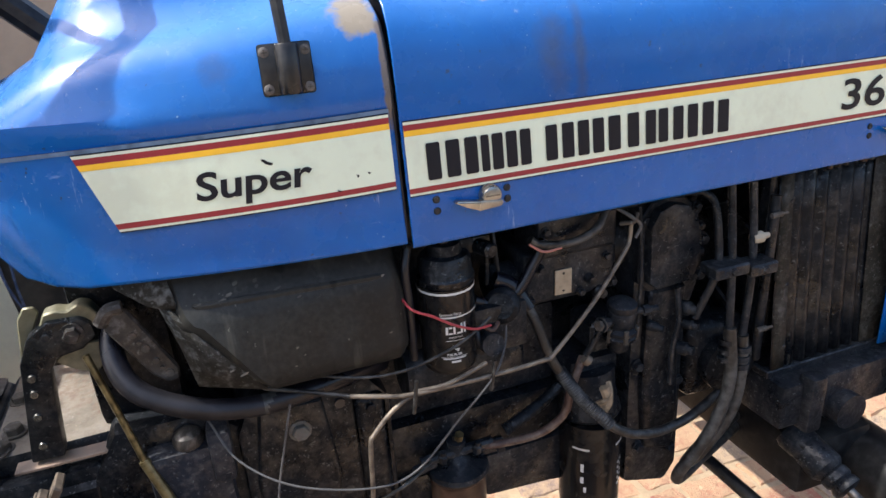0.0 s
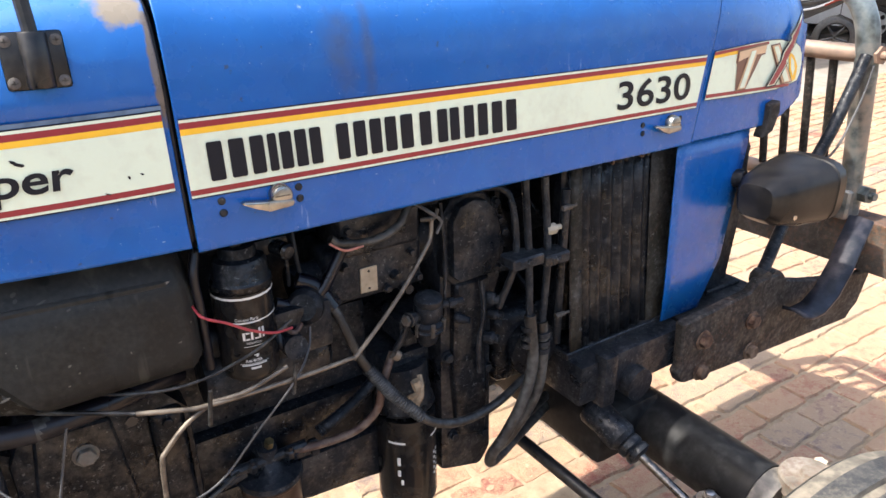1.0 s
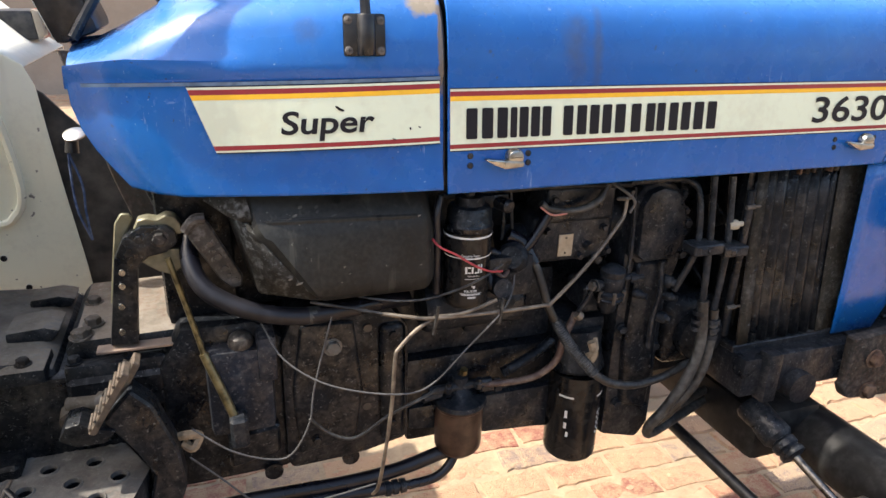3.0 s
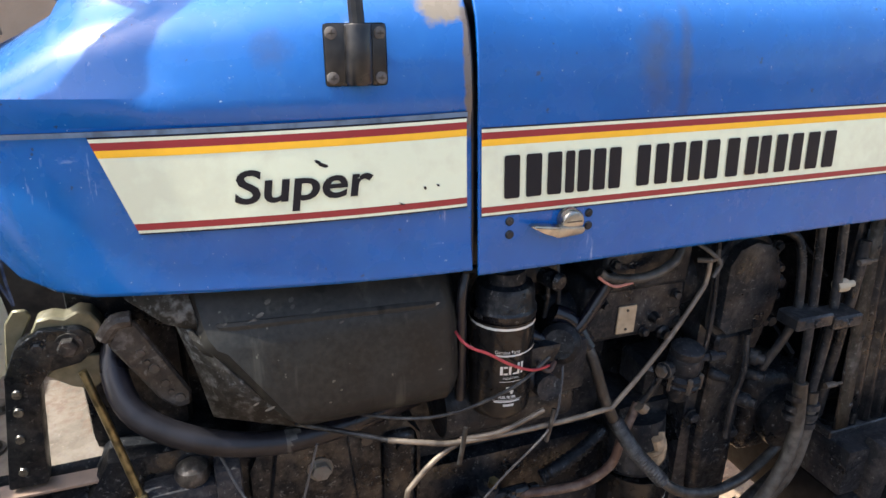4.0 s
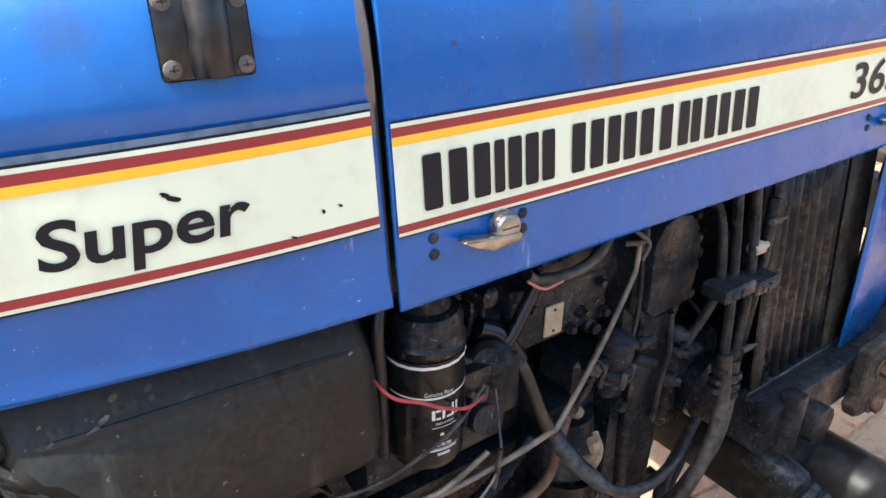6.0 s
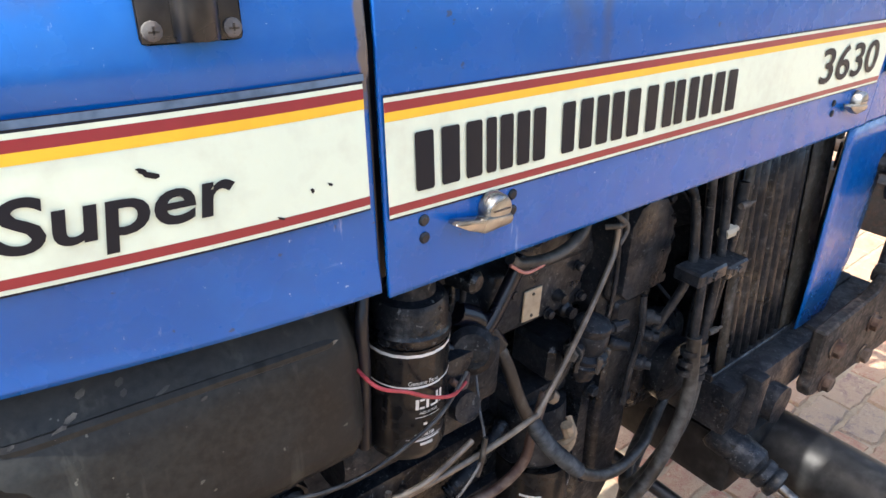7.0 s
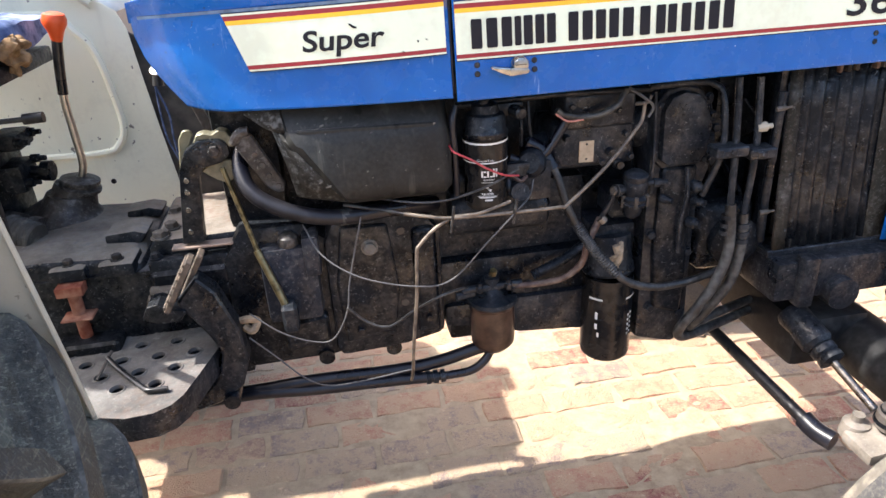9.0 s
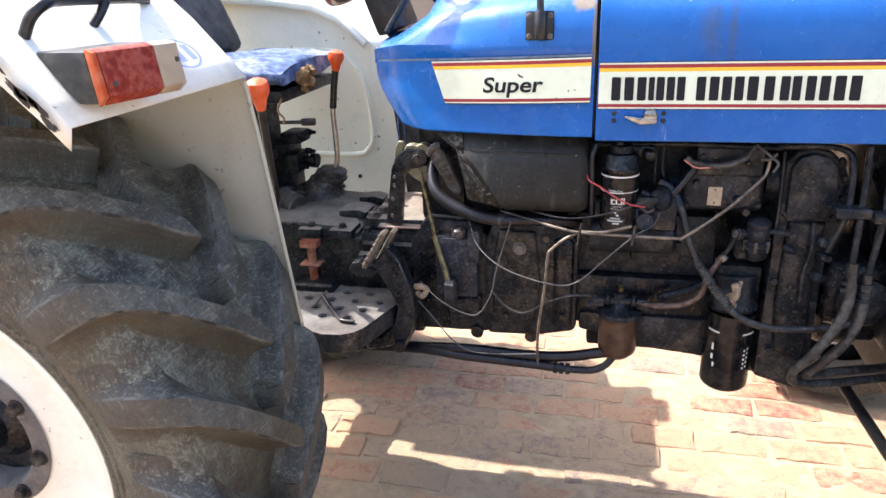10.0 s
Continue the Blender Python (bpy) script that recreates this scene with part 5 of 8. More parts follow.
for a, h, tx in (([(0.549, 0.030, 1.225), (0.549, 0.012, 1.096), (0.548, 0.000, 0.965)], [(0.548, 0.000, 0.980), (0.551, -0.010, 0.887), (0.528, -0.015, 0.814), (0.494, -0.010, 0.748), (0.471, 0.000, 0.706), (0.478, 0.015, 0.672), (0.520, 0.040, 0.652), (0.603, 0.080, 0.640), (0.753, 0.140, 0.635)], 0.548),
                 ([(0.593, 0.030, 1.222), (0.593, 0.012, 1.080), (0.582, 0.005, 0.940)], [(0.582, 0.005, 0.955), (0.584, 0.000, 0.877), (0.570, 0.000, 0.799), (0.528, 0.012, 0.723), (0.510, 0.026, 0.690), (0.522, 0.045, 0.672), (0.590, 0.080, 0.668), (0.749, 0.140, 0.662)], 0.583)):
    line("oil_cooler_pipe", a, 0.0068, IRON, "black steel pipe", 10)
    hz = line("oil_cooler_hose", h, 0.0108, HOSE_DUSTY, "dusty black hydraulic hose", 12)
    for dz in (0.0, -0.018, -0.034):
        z0 = (0.958 if tx < 0.56 else 0.934) + dz
        line("hose_clip", [(tx, 0.002, z0), (tx + 0.0003, 0.001, z0 - 0.009)], 0.0142, IRON, "", 12, 6, 0, hz)
for x0, x1, z in ((0.495, 0.562, 1.094), (0.567, 0.622, 1.084)):
    bm = B()
    box(bm, (x0, -0.016, z - 0.011), (x1, 0.026, z + 0.010), 0.003, 1)
    box(bm, (x0 + 0.012, -0.018, z - 0.006), (x0 + 0.028, 0.0, z + 0.006), 0.002)
    part("pipe_clamp", bm, IRON, tractor, "black pipe clamp block")
    bm = B()
    hexbolt(bm, ((x0 + x1) / 2, -0.012, z), (0, -1, 0), 0.006, 0.008)
    part("bolt", bm, IRON, tractor)
line("steel_pipe", [(0.645, 0.03, 1.19), (0.640, 0.025, 1.12), (0.643, 0.030, 0.984), (0.650, 0.036, 0.90), (0.655, 0.040, 0.870)], 0.009, IRON, "", 8)
for x, z, r in ((0.592, 1.127, 0.010), (0.628, 1.160, 0.005), (0.628, 0.945, 0.005)):
    bm = B()
    lathe(bm, [(r, 0), (r, 0.018), (r * 0.5, 0.021), (r * 0.5, 0.03)], (x, 0.018, z), (1, -0.15, 0.1), 10)
    part("drain_tap", bm, plain("aged_tap_plastic", (0.36, 0.32, 0.24, 1), 0.6, dust=0.3) if r > 0.008 else CAST, tractor, "pale plastic tap")
line("throttle_hose", [(0.199, 0.050, 1.191), (0.216, 0.050, 1.180), (0.271, 0.050, 1.173), (0.315, 0.050, 1.188), (0.338, 0.060, 1.215)], 0.0068, HOSE_DUSTY, "", 8)
line("red_wire", [(0.195, 0.045, 1.186), (0.22, 0.044, 1.170), (0.25, 0.046, 1.170)], 0.002, plain("pink_wire", (0.5, 0.2, 0.16, 1), 0.6), "")
line("rubber_hose", [(0.230, 0.060, 1.182), (0.212, 0.060, 1.150), (0.180, 0.058, 1.106), (0.145, 0.06, 1.092), (0.112, 0.065, 1.104)], 0.009, RUBBER, "", 10)
line("loose_wire", [(0.34, 0.05, 1.22), (0.36, 0.03, 1.205), (0.382, 0.034, 1.185), (0.375, 0.036, 1.165)], 0.003, WIRE_GREY)
line("loose_wire", [(0.352, 0.045, 1.19), (0.366, 0.03, 1.195), (0.377, 0.036, 1.205)], 0.0035, CAST)
line("steel_pipe", [(0.398, 0.06, 1.205), (0.400, 0.05, 1.10), (0.402, 0.055, 1.0)], 0.0035, IRON)
line("steel_pipe", [(0.006, 0.040, 1.22), (-0.002, 0.030, 1.19), (0.0, 0.030, 1.14), (0.002, 0.034, 1.05)], 0.0065, RUBBER, "", 10)
line("injector_pipe", [(0.14, 0.09, 1.22), (0.137, 0.07, 1.16), (0.14, 0.08, 1.12)], 0.0035, IRON)
line("injector_pipe", [(0.155, 0.09, 1.22), (0.152, 0.07, 1.17), (0.16, 0.08, 1.13)], 0.0035, IRON)
line("loose_wire", [(0.11, 0.034, 1.08), (0.125, 0.03, 1.068), (0.15, 0.05, 1.078), (0.165, 0.04, 1.095)], 0.004, HOSE_BROWN)
line("loose_wire", [(0.103, 0.04, 1.07), (0.104, 0.032, 1.05), (0.118, 0.04, 1.035)], 0.006, RUBBER)

# ---- radiator and its side baffle ----
def baffle_rows(pts):
    """Points of the plan swept up the baffle, which leans with the bonnet."""
    return [[(px, py + LEAN * (z - 1.1), z + 0.02 * (px - 0.67)) for px, py in pts] for z in (0.858, 0.95, 1.05, 1.15, 1.245)]


bm = B()
pts = [(0.662, 0.034), (0.692, 0.034), (0.695, 0.040)]
for k in range(6):
    x = 0.698 + 0.0287 * k
    pts += [(x, 0.041), (x + 0.004, 0.036), (x + 0.010, 0.034), (x + 0.016, 0.036), (x + 0.019, 0.041), (x + 0.024, 0.043)]
pts += [(0.870, 0.041), (0.872, 0.036), (0.955, 0.036)]
grid(bm, baffle_rows(pts))
baffle = solid(part("radiator_baffle", bm, IRON_DARK, tractor, "black ribbed side baffle of the radiator", 50), 0.003, 1)
for x0, x1 in ((0.664, 0.690), (0.874, 0.955)):
    bm = B()
    grid(bm, baffle_rows([(x0, 0.0315), ((x0 + x1) / 2, 0.031), (x1, 0.0315)]))
    solid(part("flange", bm, FLANGE, baffle, "olive dusty flange"), 0.002, 1)
    for z in (0.90, 1.02, 1.17):
        bm = B()
        lathe(bm, [(0.0045, 0), (0.003, 0.0025)], ((x0 + x1) / 2 + 0.012, 0.0305 + LEAN * (z - 1.1), z), (0, -1, 0), 8)
        part("rivet", bm, IRON, baffle)
bm = B()
box(bm, (0.650, 0.046, 0.85), (0.668, 0.07, 1.24), 0.003)
box(bm, (0.652, 0.004, 0.843), (0.955, 0.06, 0.858), 0.002)
part("baffle_frame", bm, IRON, tractor)
bm = B()
box(bm, (0.70, 0.07, 0.86), (0.92, 0.53, 1.24), 0.006)
part("radiator_core", bm, IRON_DARK, tractor, "black radiator")
for x, z, c in ((0.765, 1.222, RUSTY), (0.783, 1.222, IRON_RUST), (0.80, 1.223, IRON_RUST), (0.845, 1.223, RUSTY), (0.860, 1.224, CAST)):
    bm = B()
    box(bm, (x - 0.004, 0.034, z - 0.008), (x + 0.004, 0.052, z + 0.012), 0.002)
    part("baffle_clip", bm, c, tractor)

# ---- front support, axle, wheels ----
bm = B()
box(bm, (0.655, -0.035, 0.755), (0.96, 0.10, 0.845), 0.008, 2)
box(bm, (0.70, -0.055, 0.745), (0.735, -0.02, 0.86), 0.008, 2)
lathe(bm, [(0.035, 0), (0.035, 0.06)], (0.80, -0.06, 0.768), (0, 1, 0), 20)
box(bm, (0.655, 0.10, 0.77), (1.13, 0.50, 0.84), 0.01)
box(bm, (0.955, -0.034, 0.765), (1.24, 0.10, 0.852), 0.008, 2)
part("front_support", bm, IRON, tractor, "black cast front axle support")
bm = B()
prism(bm, [(0.918, 0.868), (0.926, 0.760), (0.918, 0.748), (0.932, 0.722), (0.955, 0.712), (1.10, 0.700), (1.30, 0.686), (1.62, 0.664), (1.635, 0.685), (1.66, 0.700), (1.672, 0.735), (1.690, 0.790), (1.52, 0.815), (1.36, 0.850), (1.28, 0.874), (1.26, 0.898), (1.17, 0.902), (1.14, 0.880)], -0.058, -0.034, 0.004, 1)
plate = part("side_plate", bm, IRON_RUST, tractor, "thick rusty side plate bolted to the front support")
for x, z in ((0.990, 0.810), (0.996, 0.729), (1.163, 0.804), (1.177, 0.719)):
    bm = B()
    hexbolt(bm, (x, -0.058, z), (0, -1, 0), 0.0165, 0.016)
    part("bolt", bm, RUSTY, plate, "rusted hexagon bolt")
for x, z, dx in ((1.195, 0.895, 0.05), (1.235, 0.888, -0.02)):
    bm = B()
    lathe(bm, [(0.020, 0), (0.020, 0.03)], (x, -0.055, z), (0.1, 1, 0), 16)
    part("eye", bm, IRON_RUST, plate)
bm = B()
box(bm, (0.72, -0.04, 0.58), (0.90, 0.50, 0.70), 0.02, 2)
lathe(bm, [(0.068, 0), (0.068, 1.22)], (0.895, -0.30, 0.615), (0, 1, 0.0), 26)
axle = part("front_axle", bm, plain("axle_paint", (0.010, 0.0105, 0.012, 1), 0.5, grain=0.3, dust=0.12, scale=50, gloss=0.25, dust_colour=(0.10, 0.10, 0.09, 1)), tractor, "black front axle beam")
bm = B()
lathe(bm, [(0.062, 0), (0.066, 0.01), (0.066, 0.05), (0.058, 0.06)], (0.895, -0.335, 0.613), (0, 1, 0.02), 24)
part("axle_end", bm, plain("worn_grey", (0.16, 0.15, 0.14, 1), 0.6, 0.2, grain=0.3, dust=0.6, scale=30), axle)
bm = B()
lathe(bm, [(0.048, 0.50), (0.05, 0.52), (0.050, 0.64), (0.044, 0.648), (0.044, 0.656), (0.054, 0.660), (0.055, 0.687), (0.051, 0.693), (0.020, 0.694), (0.018, 0.702), (0.002, 0.703)], (0.93, -0.36, 0), (0, 0, 1), 22)
box(bm, (0.91, -0.42, 0.47), (0.95, -0.34, 0.53), 0.01)
lathe(bm, [(0.02, 0), (0.02, 0.12)], (0.93, -0.47, 0.40), (0, 1, 0), 14)
knuckle = part("king_pin", bm, PALE, tractor, "dusty steering king pin housing")
bm = B()
hexbolt(bm, (0.985, -0.345, 0.672), (1, 0.2, 0.3), 0.013, 0.02)
part("bolt", bm, LABEL, knuckle)
bm = B()
lathe(bm, [(0.030, 0), (0.034, 0.01), (0.034, 0.09), (0.026, 0.10)], (0.745, 0.02, 0.69), (0.18, -1, -0.42), 20)
lathe(bm, [(0.024, 0.10), (0.028, 0.105), (0.028, 0.118), (0.024, 0.122), (0.028, 0.128), (0.028, 0.138), (0.018, 0.142)], (0.745, 0.02, 0.69), (0.18, -1, -0.42), 18)
cyl = part("steering_cylinder", bm, IRON, tractor, "black hydraulic steering cylinder")
bm = B()
lathe(bm, [(0.009, 0.13), (0.009, 0.26)], (0.745, 0.02, 0.69), (0.18, -1, -0.42), 14)
part("piston_rod", bm, plain("worn_chrome", (0.24, 0.22, 0.20, 1), 0.3, 1.0, grain=0.3, dust=0.3, scale=90), cyl, "worn chromed piston rod")
bm = B()
lathe(bm, [(0.028, 0), (0.032, 0.008), (0.030, 0.035), (0.024, 0.04), (0.024, 0.046), (0.012, 0.05), (0.012, 0.058)], (0.800, -0.250, 0.572), (0, 0, 1), 18)
joint = part("ball_joint", bm, PALE, cyl)
bm = B()
lathe(bm, [(0.0335, 0.012), (0.0345, 0.016), (0.0335, 0.020)], (0.800, -0.250, 0.572), (0, 0, 1), 18)
lathe(bm, [(0.0255, 0.0385), (0.0265, 0.041), (0.0255, 0.0435)], (0.800, -0.250, 0.572), (0, 0, 1), 18)
part("rubber_ring", bm, IRON_DARK, joint)
bm = B()
hexbolt(bm, (0.800, -0.250, 0.628), (0, 0, 1), 0.010, 0.008)
part("castle_nut", bm, STEEL, joint)
bm = B()
prism(bm, [(0.72, 0.530), (0.80, 0.535), (0.94, 0.52), (0.94, 0.55), (0.80, 0.565), (0.72, 0.556)], -0.30, -0.22, 0.008, 2)
lathe(bm, [(0.030, 0), (0.026, 0.03), (0.012, 0.036), (0.012, 0.05)], (0.755, -0.215, 0.535), (0, 0, 1), 14)
part("steering_arm", bm, PALE, tractor)
line("tie_rod", [(0.640, 0.155, 0.584), (0.675, -0.018, 0.547), (0.708, -0.178, 0.513)], 0.014, BLACK, "black steering tie rod", 12)
line("tie_rod_end", [(0.700, -0.138, 0.522), (0.708, -0.172, 0.514), (0.722, -0.205, 0.512)], 0.021, RUBBER, "", 12)


def front_wheel(centre, name="front_wheel", steer=0.0):
    """A ribbed front tyre on its rim, axis along y."""
    w, R = 0.10, 0.385
    b = B()
    prof = [(0.205, -0.075), (0.23, -0.088), (0.29, -0.098), (0.335, -0.096), (0.352, -0.088), (0.358, -0.082)]
    prof += [(0.362, -0.062), (0.362, -0.053), (0.374, -0.051), (0.376, -0.011), (0.364, -0.009), (0.364, 0.009), (0.376, 0.011), (0.374, 0.051), (0.362, 0.053), (0.362, 0.062)]
    prof += [(0.358, 0.082), (0.352, 0.088), (0.335, 0.096), (0.29, 0.098), (0.23, 0.088), (0.205, 0.075)]
    lathe(b, prof, (0, 0, 0), (0, 1, 0), 64, False)
    ob = part(name, b, TYRE_F, tractor, "dusty ribbed front tyre and wheel", 30)
    ob.matrix_world = Matrix.Translation(centre) @ Matrix.Rotation(steer, 4, "Z")
    ob.data.materials.append(GROOVE_F)
    for f in ob.data.polygons:
        r = math.hypot(f.center.x, f.center.z)
        f.material_index = 1 if 0.353 < r < 0.3725 and abs(f.center.y) < 0.083 else 0
    b = B()
    prism(b, [(-0.028, 0.0), (0.028, 0.0), (0.027, 0.020), (0.006, 0.0235), (-0.022, 0.023), (-0.028, 0.018)], -0.014, 0.024, 0.003)
    blk = part("tread_block", b, TYRE_F, ob)
    me = blk.data
    for k in range(36):
        a = 2 * math.pi * k / 36
        for s, off in ((-1, 0.0),):
            mm = Matrix.Rotation(a + off * 2 * math.pi / 36, 4, "Y") @ Matrix.Translation((0, s * 0.075, 0.352)) @ Matrix.Rotation(0.0 if s > 0 else math.pi, 4, "Z")
            o = blk if (k == 0 and s < 0) else new("tread_block", me)
            o.parent = ob
            o.matrix_local = mm
    b = B()
    for k in range(40):
        m4 = Matrix.Rotation(2 * math.pi * k / 40, 4, "Y")
        box(b, (-0.018, -0.102, 0.29), (0.018, -0.096, 0.302), 0.002, 1, m4)
    tagged(part("sidewall_mark", b, TYRE_F, ob), kind="stuff")
    b = B()
    lathe(b, [(0.21, -0.085), (0.205, -0.07), (0.19, -0.06), (0.18, 0.0), (0.06, 0.01), (0.06, -0.02), (0.0005, -0.022)], (0, 0, 0), (0, 1, 0), 40, False)
    part("rim", b, WHITE, ob, "white wheel rim")
    b = B()
    lathe(b, [(0.05, -0.09), (0.055, -0.05), (0.06, 0.0)], (0, 0, 0), (0, 1, 0), 24)
    part("hub", b, IRON_RUST, ob)
    return ob


front_wheel((0.93, -0.475, 0.385), steer=radians(-6))
far = front_wheel((0.93, 1.075, 0.385), steer=radians(180 - 4))

# ---- head lamp ----
bm = B()
rows = []
for s, w, h in ((0.0, 0.012, 0.012), (0.004, 0.045, 0.040), (0.03, 0.066, 0.058), (0.09, 0.082, 0.072), (0.16, 0.090, 0.079), (0.166, 0.092, 0.081), (0.170, 0.088, 0.077), (0.174, 0.092, 0.081), (0.20, 0.091, 0.080), (0.206, 0.082, 0.072)):
    ring = []
    for k in range(28):
        a = 2 * math.pi * k / 28
        c, n = math.cos(a), math.sin(a)
        q = (abs(c) ** 3.6 + abs(n) ** 3.6) ** (-1 / 3.6)
        ring.append((1.055 + 0.98 * s, -0.075 + 0.84 * w * q * c, 1.115 + 0.84 * h * q * n))
    rows.append(ring + [ring[0]])
grid(bm, rows)
bmesh.ops.remove_doubles(bm, verts=bm.verts, dist=1e-5)
bmesh.ops.holes_fill(bm, edges=bm.edges)
lamp = part("head_lamp", bm, GLOSS, tractor, "black plastic head lamp on a bracket", 40)
bm = B()
grid(bm, [[(1.2585, -0.135, 1.069), (1.2585, -0.015, 1.069)], [(1.2585, -0.135, 1.163), (1.2585, -0.015, 1.163)]])
part("lens", bm, LENS_CLEAR, lamp)
bm = B()
lathe(bm, [(0.005, 0), (0.005, 0.004)], (1.110, -0.133, 1.088), (-0.2, -1, 0), 10)
part("screw", bm, STEEL, lamp)
bm = B()
lathe(bm, [(0.020, 0), (0.020, 0.05), (0.026, 0.052), (0.026, 0.09)], (1.115, -0.01, 1.135), (-0.3, 1, 0), 16)
part("mounting_stub", bm, IRON, lamp)

# ---- front guard, bumper channel and struts ----
GX = 1.645


def gx(z):
    """The guard leans back towards the bonnet."""
    return GX - 0.206 * (z - 1.0)


guard_pts = [(gx(z), y, z) for y, z in ((0.02, 0.93), (0.02, 1.20), (0.022, 1.36), (0.035, 1.435), (0.07, 1.488), (0.13, 1.512), (0.30, 1.517), (0.47, 1.512), (0.53, 1.488), (0.565, 1.435), (0.578, 1.36), (0.58, 1.20), (0.58, 0.93))]
bm = B()
tube(bm, guard_pts, 0.026, 16, 6)
guard = part("front_guard", bm, GUARD, tractor, "bent steel tube guard with worn grey and blue paint", 60)
for z, r in ((1.352, 0.021), (1.005, 0.021)):
    line("cross_tube", [(gx(z), 0.02, z), (gx(z), 0.3, z), (gx(z), 0.58, z)], r, GUARD_RUST, "", 12, 2, 0, guard)
for k in range(8):
    y = 0.098 + k * 0.058
    line("upright_bar", [(gx(1.0), y, 1.00), (gx(1.2), y, 1.2), (gx(1.352), y, 1.352)], 0.0105, IRON_RUST, "rusty upright bar", 8, 2, 0, guard)
line("strut", [(gx(1.35) - 0.026, 0.010, 1.352), (1.467, 0.010, 1.190), (1.36, 0.005, 1.05), (1.205, -0.035, 0.892)], 0.014, IRON, "black diagonal strut", 10, 2, 0, guard)
line("cable", [(gx(1.33) - 0.02, -0.006, 1.33), (1.53, -0.008, 1.25), (1.47, -0.012, 1.16), (1.43, -0.006, 1.12)], 0.003, WIRE_GREY, "", 6, 6, 0, guard)
for z, dy in ((1.352, -0.012), (1.0, -0.03)):
    bm = B()
    lathe(bm, [(0.022, 0), (0.022, 0.03), (0.017, 0.034), (0.017, 0.05)], (gx(z) + 0.004, dy, z), (0.2, 1, 0), 6)
    lathe(bm, [(0.010, -0.014), (0.010, 0.0)], (gx(z) + 0.004, dy, z), (0.2, 1, 0), 10)
    part("pivot_bolt", bm, GUARD_RUST if z > 1.2 else GUARD, guard)
for y0 in (0.0, 0.55):
    bm = B()
    box(bm, (GX - 0.035, y0, 0.93), (GX + 0.035, y0 + 0.05, 1.01), 0.006)
    part("foot", bm, GUARD, guard)
bm = B()
profile = [(1.715, 0.938), (1.63, 0.938), (1.63, 0.806), (1.715, 0.806), (1.715, 0.815), (1.639, 0.815), (1.639, 0.929), (1.715, 0.929)]
prism(bm, profile, -0.272, 0.96, 0.0015)
channel = part("bumper_channel", bm, CHANNEL, tractor, "rusty steel channel bumper")
bm = B()
box(bm, (1.628, -0.280, 0.804), (1.717, -0.273, 0.940), 0.002)
part("end_plate", bm, CHANNEL, channel)
bm = B()
rows = []
for x, y, z in ((1.252, -0.104, 0.818), (1.29, -0.103, 0.803), (1.34, -0.100, 0.800), (1.40, -0.094, 0.822), (1.455, -0.086, 0.868), (1.51, -0.072, 0.915), (1.575, -0.055, 0.960)):
    rows.append([(x, y - 0.030, z), (x, y, z + 0.004), (x, y + 0.030, z)])
grid(bm, rows)
solid(part("bracket_strap", bm, plain("worn_dark_blue", (0.028, 0.033, 0.048, 1), 0.55, grain=0.3, dust=0.35, scale=24, dust_colour=(0.16, 0.12, 0.1, 1), gloss=0.3), tractor, "bent flat steel bracket with worn dark paint"), 0.008, 0)
bm = B()
prism(bm, [(1.095, 0.850), (1.150, 0.850), (1.185, 1.19), (1.150, 1.20)], 0.030, 0.045, 0.003)
prism(bm, [(1.165, 0.850), (1.195, 0.850), (1.215, 1.05), (1.205, 1.19), (1.180, 1.19)], 0.045, 0.065, 0.003)
box(bm, (1.06, 0.050, 0.845), (1.11, 0.062, 1.20), 0.002)
box(bm, (1.10, 0.020, 0.842), (1.22, 0.080, 0.862), 0.004)
part("lamp_bracket", bm, IRON, tractor, "black upright lamp bracket")

# ---- tractor: gearbox, levers, pedals, footplate ----
bm = B()
box(bm, (-1.45, 0.13, 0.655), (-0.44, 0.47, 0.93), 0.015, 2)
box(bm, (-1.45, 0.10, 0.66), (-1.0, 0.50, 0.90), 0.03, 2)
box(bm, (-0.86, 0.115, 0.70), (-0.46, 0.14, 0.76), 0.006)
box(bm, (-0.60, 0.110, 0.86), (-0.45, 0.14, 0.93), 0.008)
gearbox = part("gearbox_housing", bm, IRON_DARK, tractor, "oil-blackened gearbox housing")
bm = B()
prism(bm, [(-0.595, 0.925), (-0.385, 0.935), (-0.375, 0.965), (-0.395, 0.985), (-0.585, 0.982), (-0.60, 0.965)], 0.15, 0.40, 0.008, 2)
cover = dusty_top(part("gearbox_cover", bm, IRON, tractor, "black cast top cover with a dusty top"), PALE)
for x, y in ((-0.57, 0.17), (-0.41, 0.17), (-0.57, 0.30), (-0.41, 0.33)):
    bm = B()
    hexbolt(bm, (x, y, 0.981), (0, 0, 1), 0.012, 0.012)
    part("bolt", bm, CAST, cover)
bm = B()
prism(bm, [(-0.92, 0.90), (-0.615, 0.90), (-0.61, 0.93), (-0.64, 0.955), (-0.80, 0.965), (-0.92, 0.96)], 0.14, 0.46, 0.014, 3)
for x in (-0.66, -0.75):
    box(bm, (x - 0.035, 0.12, 0.925), (x + 0.035, 0.20, 0.955), 0.012, 2)
prism(bm, [(-0.70, 0.952), (-0.63, 0.950), (-0.615, 0.972), (-0.64, 0.980), (-0.70, 0.976)], 0.22, 0.30, 0.008, 2)
prism(bm, [(-0.69, 0.952), (-0.62, 0.950), (-0.61, 0.968), (-0.64, 0.976), (-0.69, 0.972)], 0.36, 0.42, 0.008, 2)
tower = dusty_top(part("gear_lever_cover", bm, IRON, tractor, "black cast cover below the gear levers, dusty on top"), DUSTCAST)
